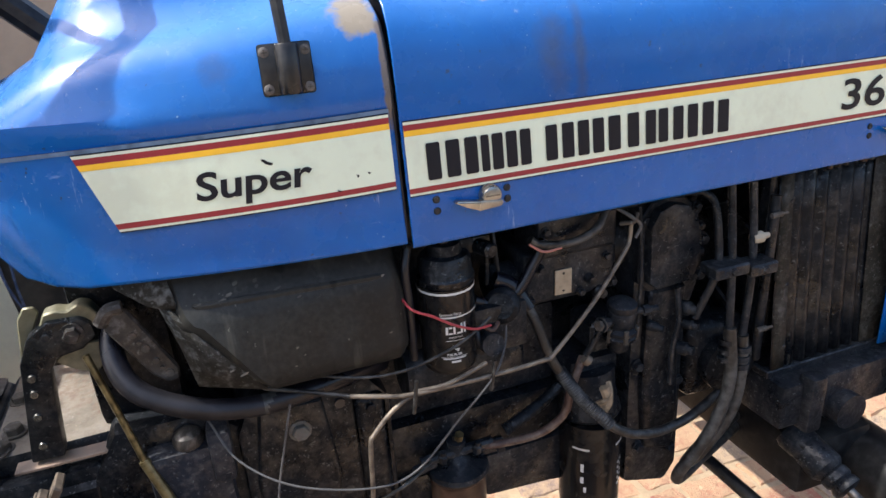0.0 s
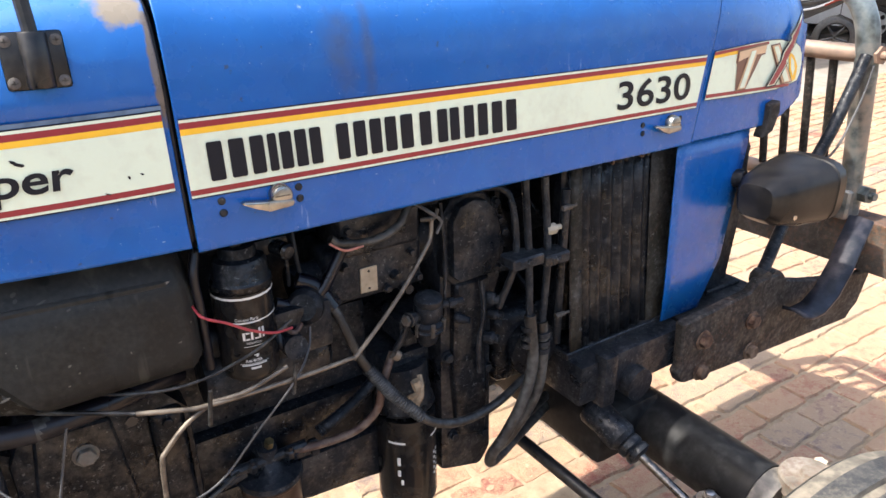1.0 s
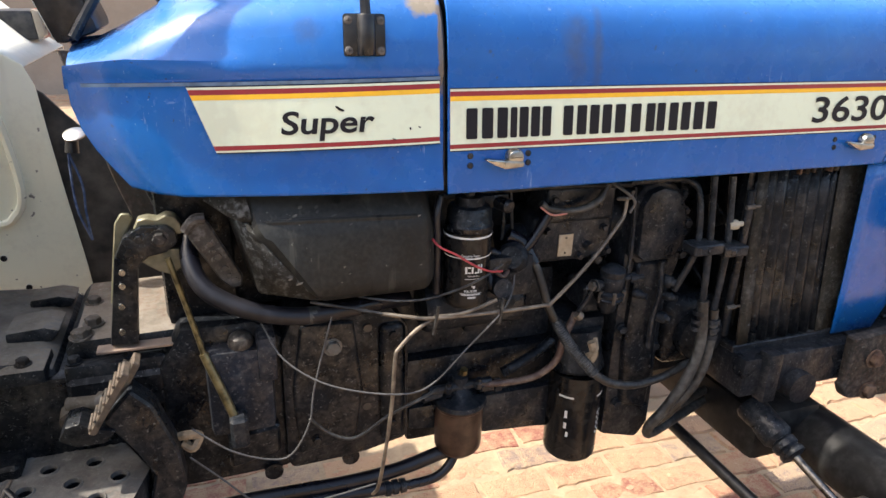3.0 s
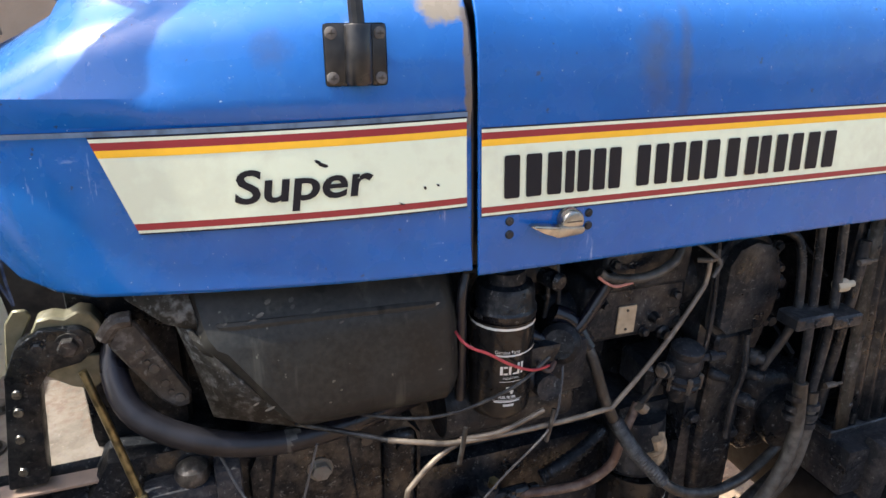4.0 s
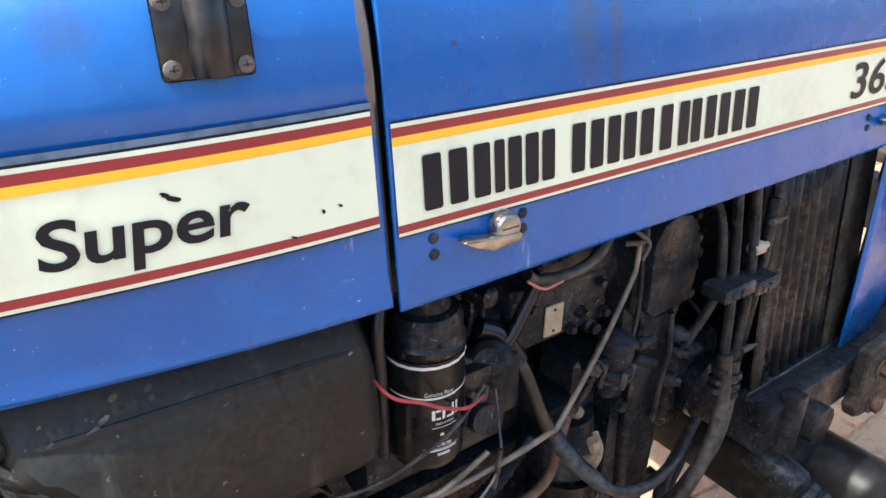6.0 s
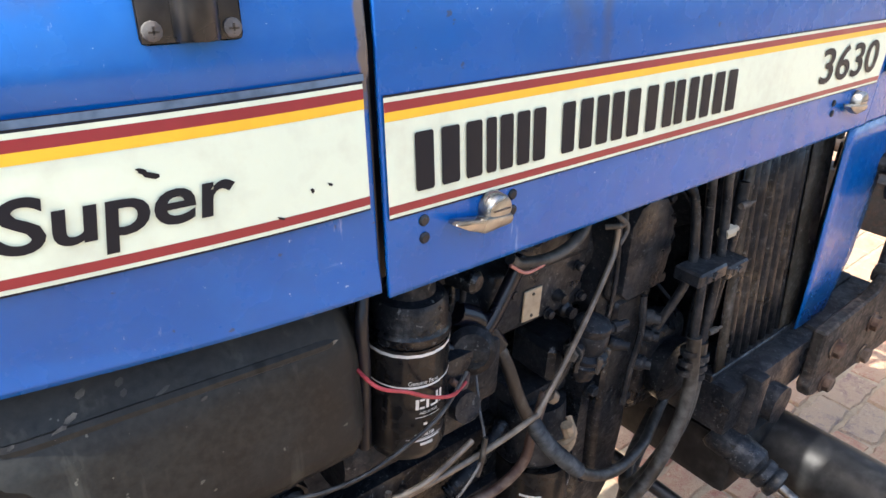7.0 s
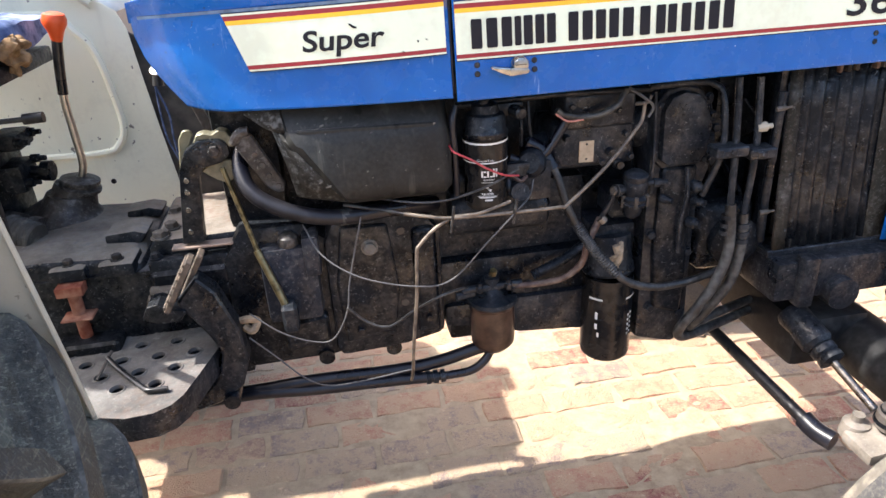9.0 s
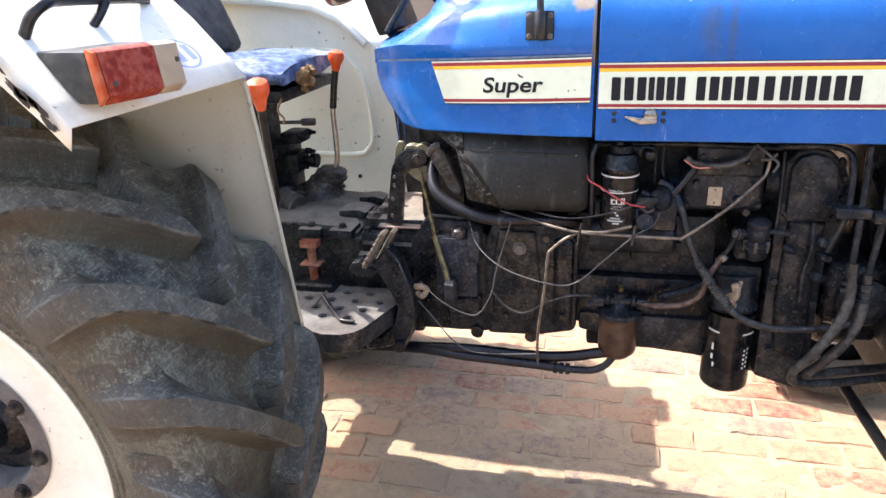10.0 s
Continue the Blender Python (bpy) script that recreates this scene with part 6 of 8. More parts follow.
for x, y in ((-0.66, 0.145), (-0.75, 0.145), (-0.65, 0.25)):
    bm = B()
    hexbolt(bm, (x, y, 0.954), (0, 0, 1), 0.010, 0.012)
    part("bolt", bm, IRON_RUST, tower)
bm = B()
tube(bm, [(-0.93, 0.40, 0.925), (-0.875, 0.405, 0.955), (-0.825, 0.41, 0.982), (-0.798, 0.415, 1.020)], 0.044, 20)
lathe(bm, [(0.105, -0.012), (0.098, 0.004), (0.074, 0.020), (0.056, 0.040), (0.044, 0.066)], (-0.825, 0.405, 0.950), (0.2, 0.0, 1), 26)
lathe(bm, [(0.036, -0.03), (0.034, 0.0), (0.043, 0.004), (0.044, 0.012), (0.034, 0.016), (0.033, 0.020), (0.041, 0.023), (0.041, 0.030), (0.012, 0.035)], (-0.790, 0.416, 1.012), (0.25, 0.0, 1), 24)
lathe(bm, [(0.045, 0), (0.045, 0.03), (0.036, 0.034), (0.036, 0.05), (0.045, 0.054), (0.045, 0.075)], (-0.93, 0.34, 0.965), (0.85, -0.25, -0.2), 18)
part("lever_boot", bm, TOWER, tractor, "black dusty lever housing and boot")
lever = line("gear_lever", [(-0.792, 0.42, 1.025), (-0.771, 0.42, 1.068), (-0.769, 0.42, 1.143), (-0.768, 0.42, 1.23), (-0.747, 0.42, 1.346)], 0.0085, STEEL, "bent steel gear lever", 10)
line("lever_sleeve", [(-0.768, 0.42, 1.228), (-0.76, 0.42, 1.282), (-0.747, 0.42, 1.351)], 0.0105, BLACK, "", 10, 4, 0, lever)


def knob(at, axis, r, h, parent):
    b = B()
    lathe(b, [(r * 0.42, 0), (r * 0.5, h * 0.12), (r * 0.62, h * 0.32), (r * 0.95, h * 0.58), (r, h * 0.75), (r * 0.86, h * 0.92), (r * 0.4, h)], at, axis, 20)
    return part("knob", b, ORANGE, parent, "orange plastic knob")


knob((-0.749, 0.42, 1.335), (0.13, 0, 1), 0.024, 0.058, lever)
lever = line("range_lever", [(-0.86, 0.13, 0.95), (-0.80, 0.06, 1.06), (-0.755, -0.03, 1.18), (-0.722, -0.10, 1.33)], 0.0095, BLACK, "black range lever", 10)
knob((-0.725, -0.094, 1.318), (0.12, -0.25, 1), 0.025, 0.072, lever)
lever = line("hydraulic_lever", [(-0.98, 0.2, 1.222), (-0.885, 0.2, 1.227), (-0.735, 0.2, 1.231)], 0.005, BLACK, "thin black hydraulic lever", 8)
line("grip", [(-0.768, 0.2, 1.230), (-0.733, 0.2, 1.2315)], 0.010, BLACK, "", 10, 2, 0, lever)
bm = B()
box(bm, (-1.0, 0.36, 0.97), (-0.91, 0.48, 1.13), 0.01, 2)
box(bm, (-0.93, 0.37, 1.125), (-0.865, 0.46, 1.162), 0.012, 2)
box(bm, (-0.92, 0.35, 1.04), (-0.87, 0.44, 1.10), 0.008, 2)
for y, z in ((0.365, 1.06), (0.425, 1.095), (0.425, 1.055), (0.37, 1.145), (0.44, 1.15)):
    lathe(bm, [(0.010, 0), (0.010, 0.016), (0.006, 0.018), (0.006, 0.030)], (-0.872, y, z), (1, -0.1, 0), 8)
lathe(bm, [(0.012, 0), (0.012, 0.035), (0.022, 0.036), (0.022, 0.055)], (-0.88, 0.40, 1.075), (1, -0.1, -0.05), 14)
lathe(bm, [(0.018, 0), (0.018, 0.05)], (-0.92, 0.35, 0.99), (0.2, -1, 0), 12)
lathe(bm, [(0.015, 0), (0.015, 0.06)], (-0.94, 0.36, 1.10), (0.3, -1, 0.2), 12)
part("control_valve", bm, IRON_DARK, tractor, "black hydraulic control valve")
bm = B()
lathe(bm, [(0.012, 0), (0.012, 0.105)], (-0.748, 0.12, 0.805), (0, 0, 1), 14)
box(bm, (-0.773, 0.100, 0.905), (-0.723, 0.140, 0.926), 0.004, 2)
box(bm, (-0.776, 0.090, 0.856), (-0.716, 0.146, 0.861), 0.002)
part("drawbar_pin", bm, PIN_ORANGE, tractor, "rusty orange steel pin")
bm = B()
box(bm, (-0.80, 0.08, 0.77), (-0.68, 0.16, 0.807), 0.006)
part("pin_bracket", bm, IRON_DARK, tractor)
bm = B()
for k in range(6):
    lathe(bm, [(0.030, 0.012 * k), (0.033, 0.012 * k + 0.004), (0.033, 0.012 * k + 0.008), (0.030, 0.012 * k + 0.012)], (-0.91, 0.30, 0.985), (0.85, -0.35, -0.25), 18)
part("ribbed_cap", bm, DUSTY, tractor, "dusty ribbed rubber cap")
bm = B()
box(bm, (-0.600, 0.118, 0.918), (-0.372, 0.148, 0.952), 0.008, 2)
part("cover_rim", bm, IRON, cover)
for x in (-0.585, -0.50, -0.44, -0.385):
    bm = B()
    hexbolt(bm, (x, 0.135, 0.951), (0, 0, 1), 0.010, 0.012)
    part("bolt", bm, IRON, cover)
bm = B()
lathe(bm, [(0.012, 0), (0.012, 0.05), (0.018, 0.051), (0.018, 0.062)], (-0.60, 0.11, 0.89), (1, -0.3, 0.1), 12)
lathe(bm, [(0.016, 0), (0.016, 0.03)], (-0.60, 0.12, 0.87), (0.1, -1, 0), 12)
part("oil_union", bm, CAST, gearbox)

# black upright bracket, olive plates and adjuster rod
bm = B()
prism(bm, [(-0.526, 0.980), (-0.484, 0.980), (-0.470, 1.110), (-0.457, 1.128), (-0.424, 1.134), (-0.406, 1.150), (-0.408, 1.168), (-0.420, 1.178), (-0.459, 1.180), (-0.486, 1.162), (-0.502, 1.128)], 0.120, 0.146, 0.004, 2)
upright = part("lever_bracket", bm, IRON_DARK, tractor, "black upright lever bracket with rivets")
for x, z in ((-0.505, 1.005), (-0.500, 1.050), (-0.495, 1.085), (-0.492, 1.108)):
    bm = B()
    lathe(bm, [(0.006, 0), (0.005, 0.003)], (x, 0.118, z), (0, -1, 0), 10)
    part("rivet", bm, ALU, upright)
bm = B()
hexbolt(bm, (-0.432, 0.119, 1.160), (0, -1, 0), 0.011, 0.011)
part("pivot_bolt", bm, IRON_RUST, upright)
bm = B()
hexbolt(bm, (-0.462, 0.119, 1.162), (0, -1, 0), 0.006, 0.006)
part("pivot_bolt", bm, IRON, upright)
bm = B()
prism(bm, [(-0.521, 1.040), (-0.502, 1.040), (-0.490, 1.130), (-0.482, 1.160), (-0.470, 1.184), (-0.474, 1.193), (-0.487, 1.194), (-0.498, 1.178)], 0.152, 0.158, 0.002)
prism(bm, [(-0.470, 1.172), (-0.462, 1.188), (-0.447, 1.191), (-0.434, 1.187), (-0.420, 1.194), (-0.407, 1.190), (-0.399, 1.176), (-0.398, 1.160), (-0.408, 1.160), (-0.425, 1.172)], 0.130, 0.156, 0.002)
prism(bm, [(-0.466, 1.118), (-0.438, 1.138), (-0.405, 1.136), (-0.398, 1.118), (-0.404, 1.102), (-0.420, 1.090), (-0.440, 1.098)], 0.132, 0.138, 0.002)
part("olive_plate", bm, OLIVE, upright, "yellow-passivated steel plates")
line("adjuster_rod", [(-0.423, 0.112, 1.128), (-0.402, 0.098, 1.04), (-0.381, 0.080, 0.949)], 0.0048, BRASS, "brass-coloured adjuster rod", 10, 3, 0, upright)
line("adjuster_sleeve", [(-0.385, 0.083, 0.965), (-0.344, 0.050, 0.850)], 0.0076, BRASS, "", 10, 3, 0, upright)
bm = B()
box(bm, (-0.355, 0.03, 0.80), (-0.325, 0.07, 0.86), 0.006)
part("clevis", bm, IRON, upright)
bm = B()
box(bm, (-0.548, 0.114, 0.970), (-0.428, 0.140, 0.975), 0.001)
part("angle_strip", bm, GUARD_RUST, gearbox, "worn steel strip")
for x in (-0.575, -0.560):
    bm = B()
    hexbolt(bm, (x, 0.158 + 3 * (x + 0.575), 0.984), (0, 0, 1), 0.013, 0.014)
    part("bolt", bm, CAST, cover)
# slotted strap behind the tank
bm = B()
prism(bm, [(-0.390, 1.170), (-0.372, 1.198), (-0.358, 1.192), (-0.312, 1.095), (-0.314, 1.077), (-0.330, 1.075), (-0.346, 1.09)], 0.085, 0.095, 0.003)
tube(bm, [(-0.392, 0.088, 1.178), (-0.378, 0.086, 1.196), (-0.362, 0.086, 1.198)], 0.009, 10, 4)
strap = part("steering_strap", bm, TOWER, tractor, "worn slotted steel strap")
for x, z, r in ((-0.325, 1.090, 0.006), (-0.338, 1.112, 0.005), (-0.347, 1.133, 0.006), (-0.358, 1.155, 0.005), (-0.333, 1.100, 0.003), (-0.353, 1.143, 0.003)):
    bm = B()
    lathe(bm, [(r, 0), (r * 0.9, 0.0015)], (x, 0.0845, z), (0, -1, 0), 10)
    part("slot", bm, CAST if r > 0.004 else BIKE_BLACK, strap)
# dark lining behind the cowl and steering box
bm = B()
box(bm, (-0.44, 0.16, 0.98), (-0.32, 0.44, 1.36), 0.02, 2)
lathe(bm, [(0.03, 0), (0.03, 0.28)], (-0.40, 0.22, 1.15), (-0.35, 0, 1), 16)
part("steering_box", bm, IRON_DARK, tractor, "black steering box under the cowl")
bm = B()
grid(bm, [[(-0.48, 0.18, 1.40), (-0.48, 0.44, 1.40)], [(-0.43, 0.17, 1.27), (-0.43, 0.45, 1.27)], [(-0.37, 0.14, 1.25), (-0.37, 0.46, 1.25)]])
solid(part("cowl_lining", bm, CAST, tractor, "grey dusty inner cowl sheet"), 0.003)

bm = B()
prism(bm, [(-0.60, 1.41), (-0.40, 1.41), (-0.40, 1.0), (-0.49, 1.0), (-0.535, 1.15), (-0.572, 1.30)], 0.525, 0.535, 0.002)
part("dash_side_panel", bm, CAST, tractor, "dusty brown-grey lower dash panel")
bm = B()
prism(bm, [(-0.75, 1.315), (-0.708, 1.318), (-0.678, 1.299), (-0.636, 1.248), (-0.52, 1.12), (-0.46, 1.0), (-0.46, 0.75), (-0.75, 0.75)], 0.74, 0.746, 0.002)
part("far_shield", bm, SHEET, tractor, "dusty brown-grey shield beside the far footplate")

# ignition switch with its key and a knotted blue cord
bm = B()
lathe(bm, [(0.018, 0), (0.022, 0.002), (0.022, 0.005), (0.018, 0.007)], (-0.606, 0.60, 1.231), (-0.1, -0.45, 0.9), 20)
key = part("ignition_switch", bm, STEEL, tractor, "chromed ignition switch with a knotted blue cord")
bm = B()
lathe(bm, [(0.014, 0), (0.012, 0.03)], (-0.618, 0.61, 1.193), (0.1, 0.2, 1), 14)
part("key_barrel", bm, BLACK, key)
for dx in (0.0, 0.012):
    line("key_cord", [(-0.624, 0.605, 1.193), (-0.627 + dx * 1.6, 0.605, 1.124), (-0.624 + dx * 1.2, 0.605, 1.062), (-0.606, 0.605, 0.998)], 0.0028, CLOTH, "", 6, 4, 0, key)

# brake pedals
bm = B()
prism(bm, [(-0.554, 0.908), (-0.544, 0.904), (-0.486, 0.997), (-0.496, 1.004)], -0.014, 0.028, 0.002)
PAD = plain("worn_pedal_steel", (0.165, 0.140, 0.115, 1), 0.55, 0.3, grain=0.35, dust=0.6, scale=60, dust_colour=(0.14, 0.10, 0.07, 1), bump=0.5)
pedal = part("brake_pedal", bm, PAD, tractor, "worn bright steel brake pedal")
bm = B()
prism(bm, [(-0.536, 0.906), (-0.526, 0.902), (-0.476, 0.985), (-0.486, 0.992)], 0.036, 0.072, 0.002)
part("pedal_pad", bm, PAD, pedal)
for k in range(7):
    bm = B()
    u = 0.08 + 0.14 * k
    x, z = -0.555 + 0.058 * u, 0.9085 + 0.095 * u
    box(bm, (x - 0.002, -0.014, z - 0.003), (x + 0.002, 0.028, z + 0.003), 0.001)
    part("pad_ridge", bm, PAD, pedal)
bm = B()
out = [(-0.537, 0.907), (-0.494, 0.955), (-0.465, 0.922), (-0.437, 0.838), (-0.429, 0.763), (-0.45, 0.705), (-0.499, 0.672), (-0.567, 0.655), (-0.575, 0.675), (-0.523, 0.702), (-0.490, 0.735), (-0.476, 0.790), (-0.496, 0.839)]
prism(bm, out, 0.015, 0.060, 0.004)
part("pedal_arm", bm, IRON, pedal, "black curved pedal arm")
bm = B()
prism(bm, [(-0.600, 0.888), (-0.575, 0.872), (-0.535, 0.872), (-0.520, 0.892), (-0.548, 0.900), (-0.568, 0.914), (-0.588, 0.910)], 0.010, 0.062, 0.004, 2)
part("pedal_latch", bm, IRON_DARK, pedal)
bm = B()
lathe(bm, [(0.016, 0), (0.016, 0.14)], (-0.475, 0.0, 0.68), (0, 1, 0), 14)
part("pedal_shaft", bm, IRON_DARK, pedal)
bm = B()
tube(bm, [(-0.435, 0.05, 0.835), (-0.42, 0.04, 0.842), (-0.405, 0.05, 0.83), (-0.415, 0.04, 0.815), (-0.43, 0.05, 0.82)], 0.008, 7)
tube(bm, [(-0.44, 0.05, 0.825), (-0.46, 0.045, 0.815), (-0.455, 0.04, 0.80)], 0.005, 6)
part("rope_knot", bm, ROPE, tractor, "frayed knot of pale cord")

# perforated footplate
def footplate():
    outline = [(-0.90, 0.20), (-0.78, 0.198), (-0.646, 0.203), (-0.56, 0.185), (-0.486, 0.046), (-0.53, -0.095), (-0.548, -0.122), (-0.575, -0.138), (-0.62, -0.142), (-0.68, -0.125), (-0.90, -0.03)]
    b = B()
    top = [b.verts.new((x, y, 0.785)) for x, y in outline]
    mid = [b.verts.new((-0.66 + (x + 0.66) * 1.006, 0.05 + (y - 0.05) * 1.006, 0.781)) for x, y in outline]
    low = [b.verts.new((-0.66 + (x + 0.66) * 1.006, 0.05 + (y - 0.05) * 1.006, 0.735)) for x, y in outline]
    places = [(x, y) for y, xs in ((0.140, (-0.818, -0.750, -0.682, -0.614, -0.546)), (0.089, (-0.775, -0.708, -0.641, -0.573)), (0.041, (-0.801, -0.734, -0.668, -0.600, -0.532)), (-0.006, (-0.760, -0.694, -0.627, -0.561)), (-0.052, (-0.655, -0.588))) for x in xs]
    loops = [top] + [[b.verts.new((x + 0.0125 * math.cos(a), y + 0.0125 * math.sin(a), 0.785)) for a in [2 * math.pi * k / 14 for k in range(14)]] for x, y in places]
    edges = [b.edges.new((ring[i], ring[(i + 1) % len(ring)])) for ring in loops for i in range(len(ring))]
    bmesh.ops.triangle_fill(b, edges=edges, use_beauty=True)
    for u, w in ((top, mid), (mid, low)):
        for i in range(len(u)):
            b.faces.new((u[i], w[i], w[(i + 1) % len(u)], u[(i + 1) % len(u)]))
    ob = part("footplate", b, PLATE, tractor, "worn perforated steel footplate", 30)
    ob.data.materials.append(IRON)
    for f in ob.data.polygons:
        f.material_index = 1 if abs(f.normal.z) < 0.4 else 0
    for x, y in places:
        b = B()
        lathe(b, [(0.0165, 0.0), (0.0150, 0.0018), (0.0130, 0.0022), (0.0122, 0.0008), (0.0120, -0.006)], (x, y, 0.785), (0, 0, 1), 14, False)
        part("hole_rim", b, PLATE, ob)
        # closed dark cup added below each hole, standing in for shade underneath
        b = B()
        lathe(b, [(0.0124, -0.006), (0.0124, -0.032), (0.001, -0.033)], (x, y, 0.785), (0, 0, 1), 14, False)
        part("hole_sleeve", b, IRON_DARK, ob)
    return ob


plate = footplate()
line("loose_rod", [(-0.689, 0.035, 0.800), (-0.66, 0.0, 0.793), (-0.605, -0.066, 0.791), (-0.59, -0.078, 0.791), (-0.560, -0.080, 0.791)], 0.0055, BLACK, "thin bent black rod", 8)
line("loose_rod", [(-0.684, 0.050, 0.806), (-0.690, 0.02, 0.798), (-0.697, -0.02, 0.790)], 0.003, CAST, "", 6)
bm = B()
box(bm, (-0.80, 0.05, 0.62), (-0.60, 0.14, 0.735), 0.01)
part("footplate_bracket", bm, IRON_DARK, tractor)

# ---- seat ----
bm = B()
rows = []
for i in range(21):
    u = i / 20
    row = []
    for k in range(40):
        a = 2 * math.pi * k / 40
        c, s = math.cos(a), math.sin(a)
        q = (abs(c) ** 3 + abs(s) ** 3) ** (-1 / 3)
        w = 0.032 * (1 - 0.35 * abs(2 * u - 1) ** 4)
        n = noise.noise(Vector((u * 9, a * 2.5, 1.3))) * 0.014
        row.append((-1.18 + 0.385 * u, 0.355 + 0.245 * q * c * (1 - 0.15 * abs(2 * u - 1) ** 3), 1.352 + 0.012 * math.sin(u * 3) + w * q * s + n))
    rows.append(row + [row[0]])
grid(bm, rows)
bmesh.ops.remove_doubles(bm, verts=bm.verts, dist=1e-5)
bmesh.ops.holes_fill(bm, edges=bm.edges)
seat = part("seat_cushion", bm, CLOTH, tractor, "seat cushion in torn blue cloth", 60)
bm = B()
for cx, cy, cz, r in ((-0.792, 0.275, 1.345, 0.022), (-0.784, 0.295, 1.326, 0.020), (-0.790, 0.285, 1.306, 0.013), (-0.786, 0.315, 1.348, 0.017)):
    got = bmesh.ops.create_icosphere(bm, subdivisions=3, radius=r, matrix=Matrix.Translation((cx, cy, cz)))
    for v in got["verts"]:
        v.co += (v.co - Vector((cx, cy, cz))) * 0.9 * noise.noise(v.co * 70)
part("torn_edge", bm, FOAM, seat, "torn brown foam edge")
bm = B()
box(bm, (-1.15, 0.16, 1.285), (-0.80, 0.52, 1.318), 0.008, 2)
box(bm, (-1.1, 0.22, 0.93), (-0.95, 0.44, 1.29), 0.02, 2)
part("seat_frame", bm, IRON_DARK, seat)
bm = B()
box(bm, (-0.05, -0.24, 0.0), (0.05, 0.275, 0.45), 0.04, 3, Matrix.Translation((-1.17, 0.34, 1.37)) @ Matrix.Rotation(radians(-22), 4, "Y"))
part("backrest", bm, plain("black_vinyl", (0.03, 0.033, 0.045, 1), 0.5, grain=0.2, dust=0.2, scale=25), seat, "dark vinyl backrest")
line("hanging_thread", [(-0.80, 0.16, 1.30), (-0.81, 0.15, 1.27), (-0.795, 0.15, 1.25), (-0.80, 0.15, 1.235)], 0.003, FOAM, "", 6, 4, 0, seat)


# ---- rear mudguards ----
def mudguard(s, near):
    """One mudguard; s maps the near side's y to either side."""
    arch = [(-0.690, 1.405), (-0.72, 1.440), (-0.79, 1.520), (-0.86, 1.585), (-0.98, 1.635), (-1.2, 1.665), (-1.5, 1.64), (-1.7, 1.56), (-1.82, 1.42)]
    if not near:
        arch = [(-0.695, 1.362), (-0.74, 1.394), (-0.83, 1.480), (-0.91, 1.514), (-1.05, 1.534), (-1.22, 1.545), (-1.42, 1.540), (-1.62, 1.462), (-1.75, 1.33)]
    b = B()
    rows = []
    for x, z in arch:
        rows.append([(x, s(y), z) for y in (-0.700, -0.692, -0.5, -0.26, -0.200)])
        rows[-1][0] = (x, s(-0.704), z - 0.030 - 0.030 * sm((-0.69 - x) / 0.22))
    grid(b, rows)
    ob = solid(part("mudguard", b, WHITE, tractor, "white rear mudguard, chipped along its edge", 30), 0.004)
    b = B()
    inner = [(-0.694, 1.403), (-0.680, 1.30), (-0.660, 1.10), (-0.637, 0.86), (-0.625, 0.70), (-0.72, 0.66), (-1.1, 0.80), (-1.5, 0.80), (-1.8, 1.3), (-1.7, 1.56), (-1.5, 1.64), (-1.2, 1.665), (-0.98, 1.635), (-0.86, 1.585), (-0.79, 1.518), (-0.72, 1.436)]
    if not near:
        inner = [(-0.698, 1.363), (-0.682, 1.32), (-0.672, 1.20), (-0.660, 1.08), (-0.640, 0.90), (-0.632, 0.78), (-1.20, 0.80), (-1.58, 0.93), (-1.62, 1.456), (-1.42, 1.532), (-1.22, 1.536), (-1.05, 1.526), (-0.91, 1.508), (-0.83, 1.476), (-0.74, 1.390)]
    y0 = s(-0.200)
    prism(b, inner, y0 - 0.002, y0 + 0.002, 0.0)
    wall = part("inner_wall", b, INNER if near else GREYWHITE, ob, "dusty cream inner wall of the mudguard, darkened for shade" if near else "grey-white inner wall of the mudguard", 20)
    if near:
        b = B()
        tube(b, [(-0.692, y0 - 0.008, 1.396), (-0.680, y0 - 0.008, 1.30), (-0.660, y0 - 0.008, 1.10), (-0.637, y0 - 0.008, 0.86), (-0.625, y0 - 0.008, 0.70)], 0.0045, 8)
        part("rolled_edge", b, INNER, ob)
    else:
        b = B()
        # inward lip added to block a strip of sun beside the seat
        lip = arch[1:8]
        grid(b, [[(x, y0 - 0.044, z - 0.022) for x, z in lip], [(x, y0 - 0.040, z - 0.004) for x, z in lip], [(x, y0 + 0.004, z - 0.003) for x, z in lip]])
        solid(part("rolled_lip", b, GREYWHITE, ob), 0.003)
        b = B()
        tube(b, [(-1.16, y0 - 0.002, 1.366), (-0.87, y0 - 0.002, 1.364), (-0.80, y0 - 0.002, 1.32), (-0.767, y0 - 0.002, 1.266), (-0.75, y0 - 0.002, 1.17), (-0.746, y0 - 0.002, 1.083), (-0.766, y0 - 0.002, 1.037), (-0.818, y0 - 0.002, 1.016), (-1.06, y0 - 0.002, 1.02)], 0.0095, 8)
        part("pressed_rib", b, GREYWHITE, ob)
        for x, z in ((-0.873, 0.90), (-0.826, 0.853), (-0.94, 0.91), (-0.769, 0.862), (-0.807, 0.938)):
            b = B()
            lathe(b, [(0.007, 0), (0.007, 0.002)], (x, y0 - 0.002, z), (0, -1, 0), 10)
            part("hole", b, IRON_DARK, ob)
    return ob


near_guard = mudguard(lambda y: y, True)
far_guard = mudguard(lambda y: 0.50 - y, False)

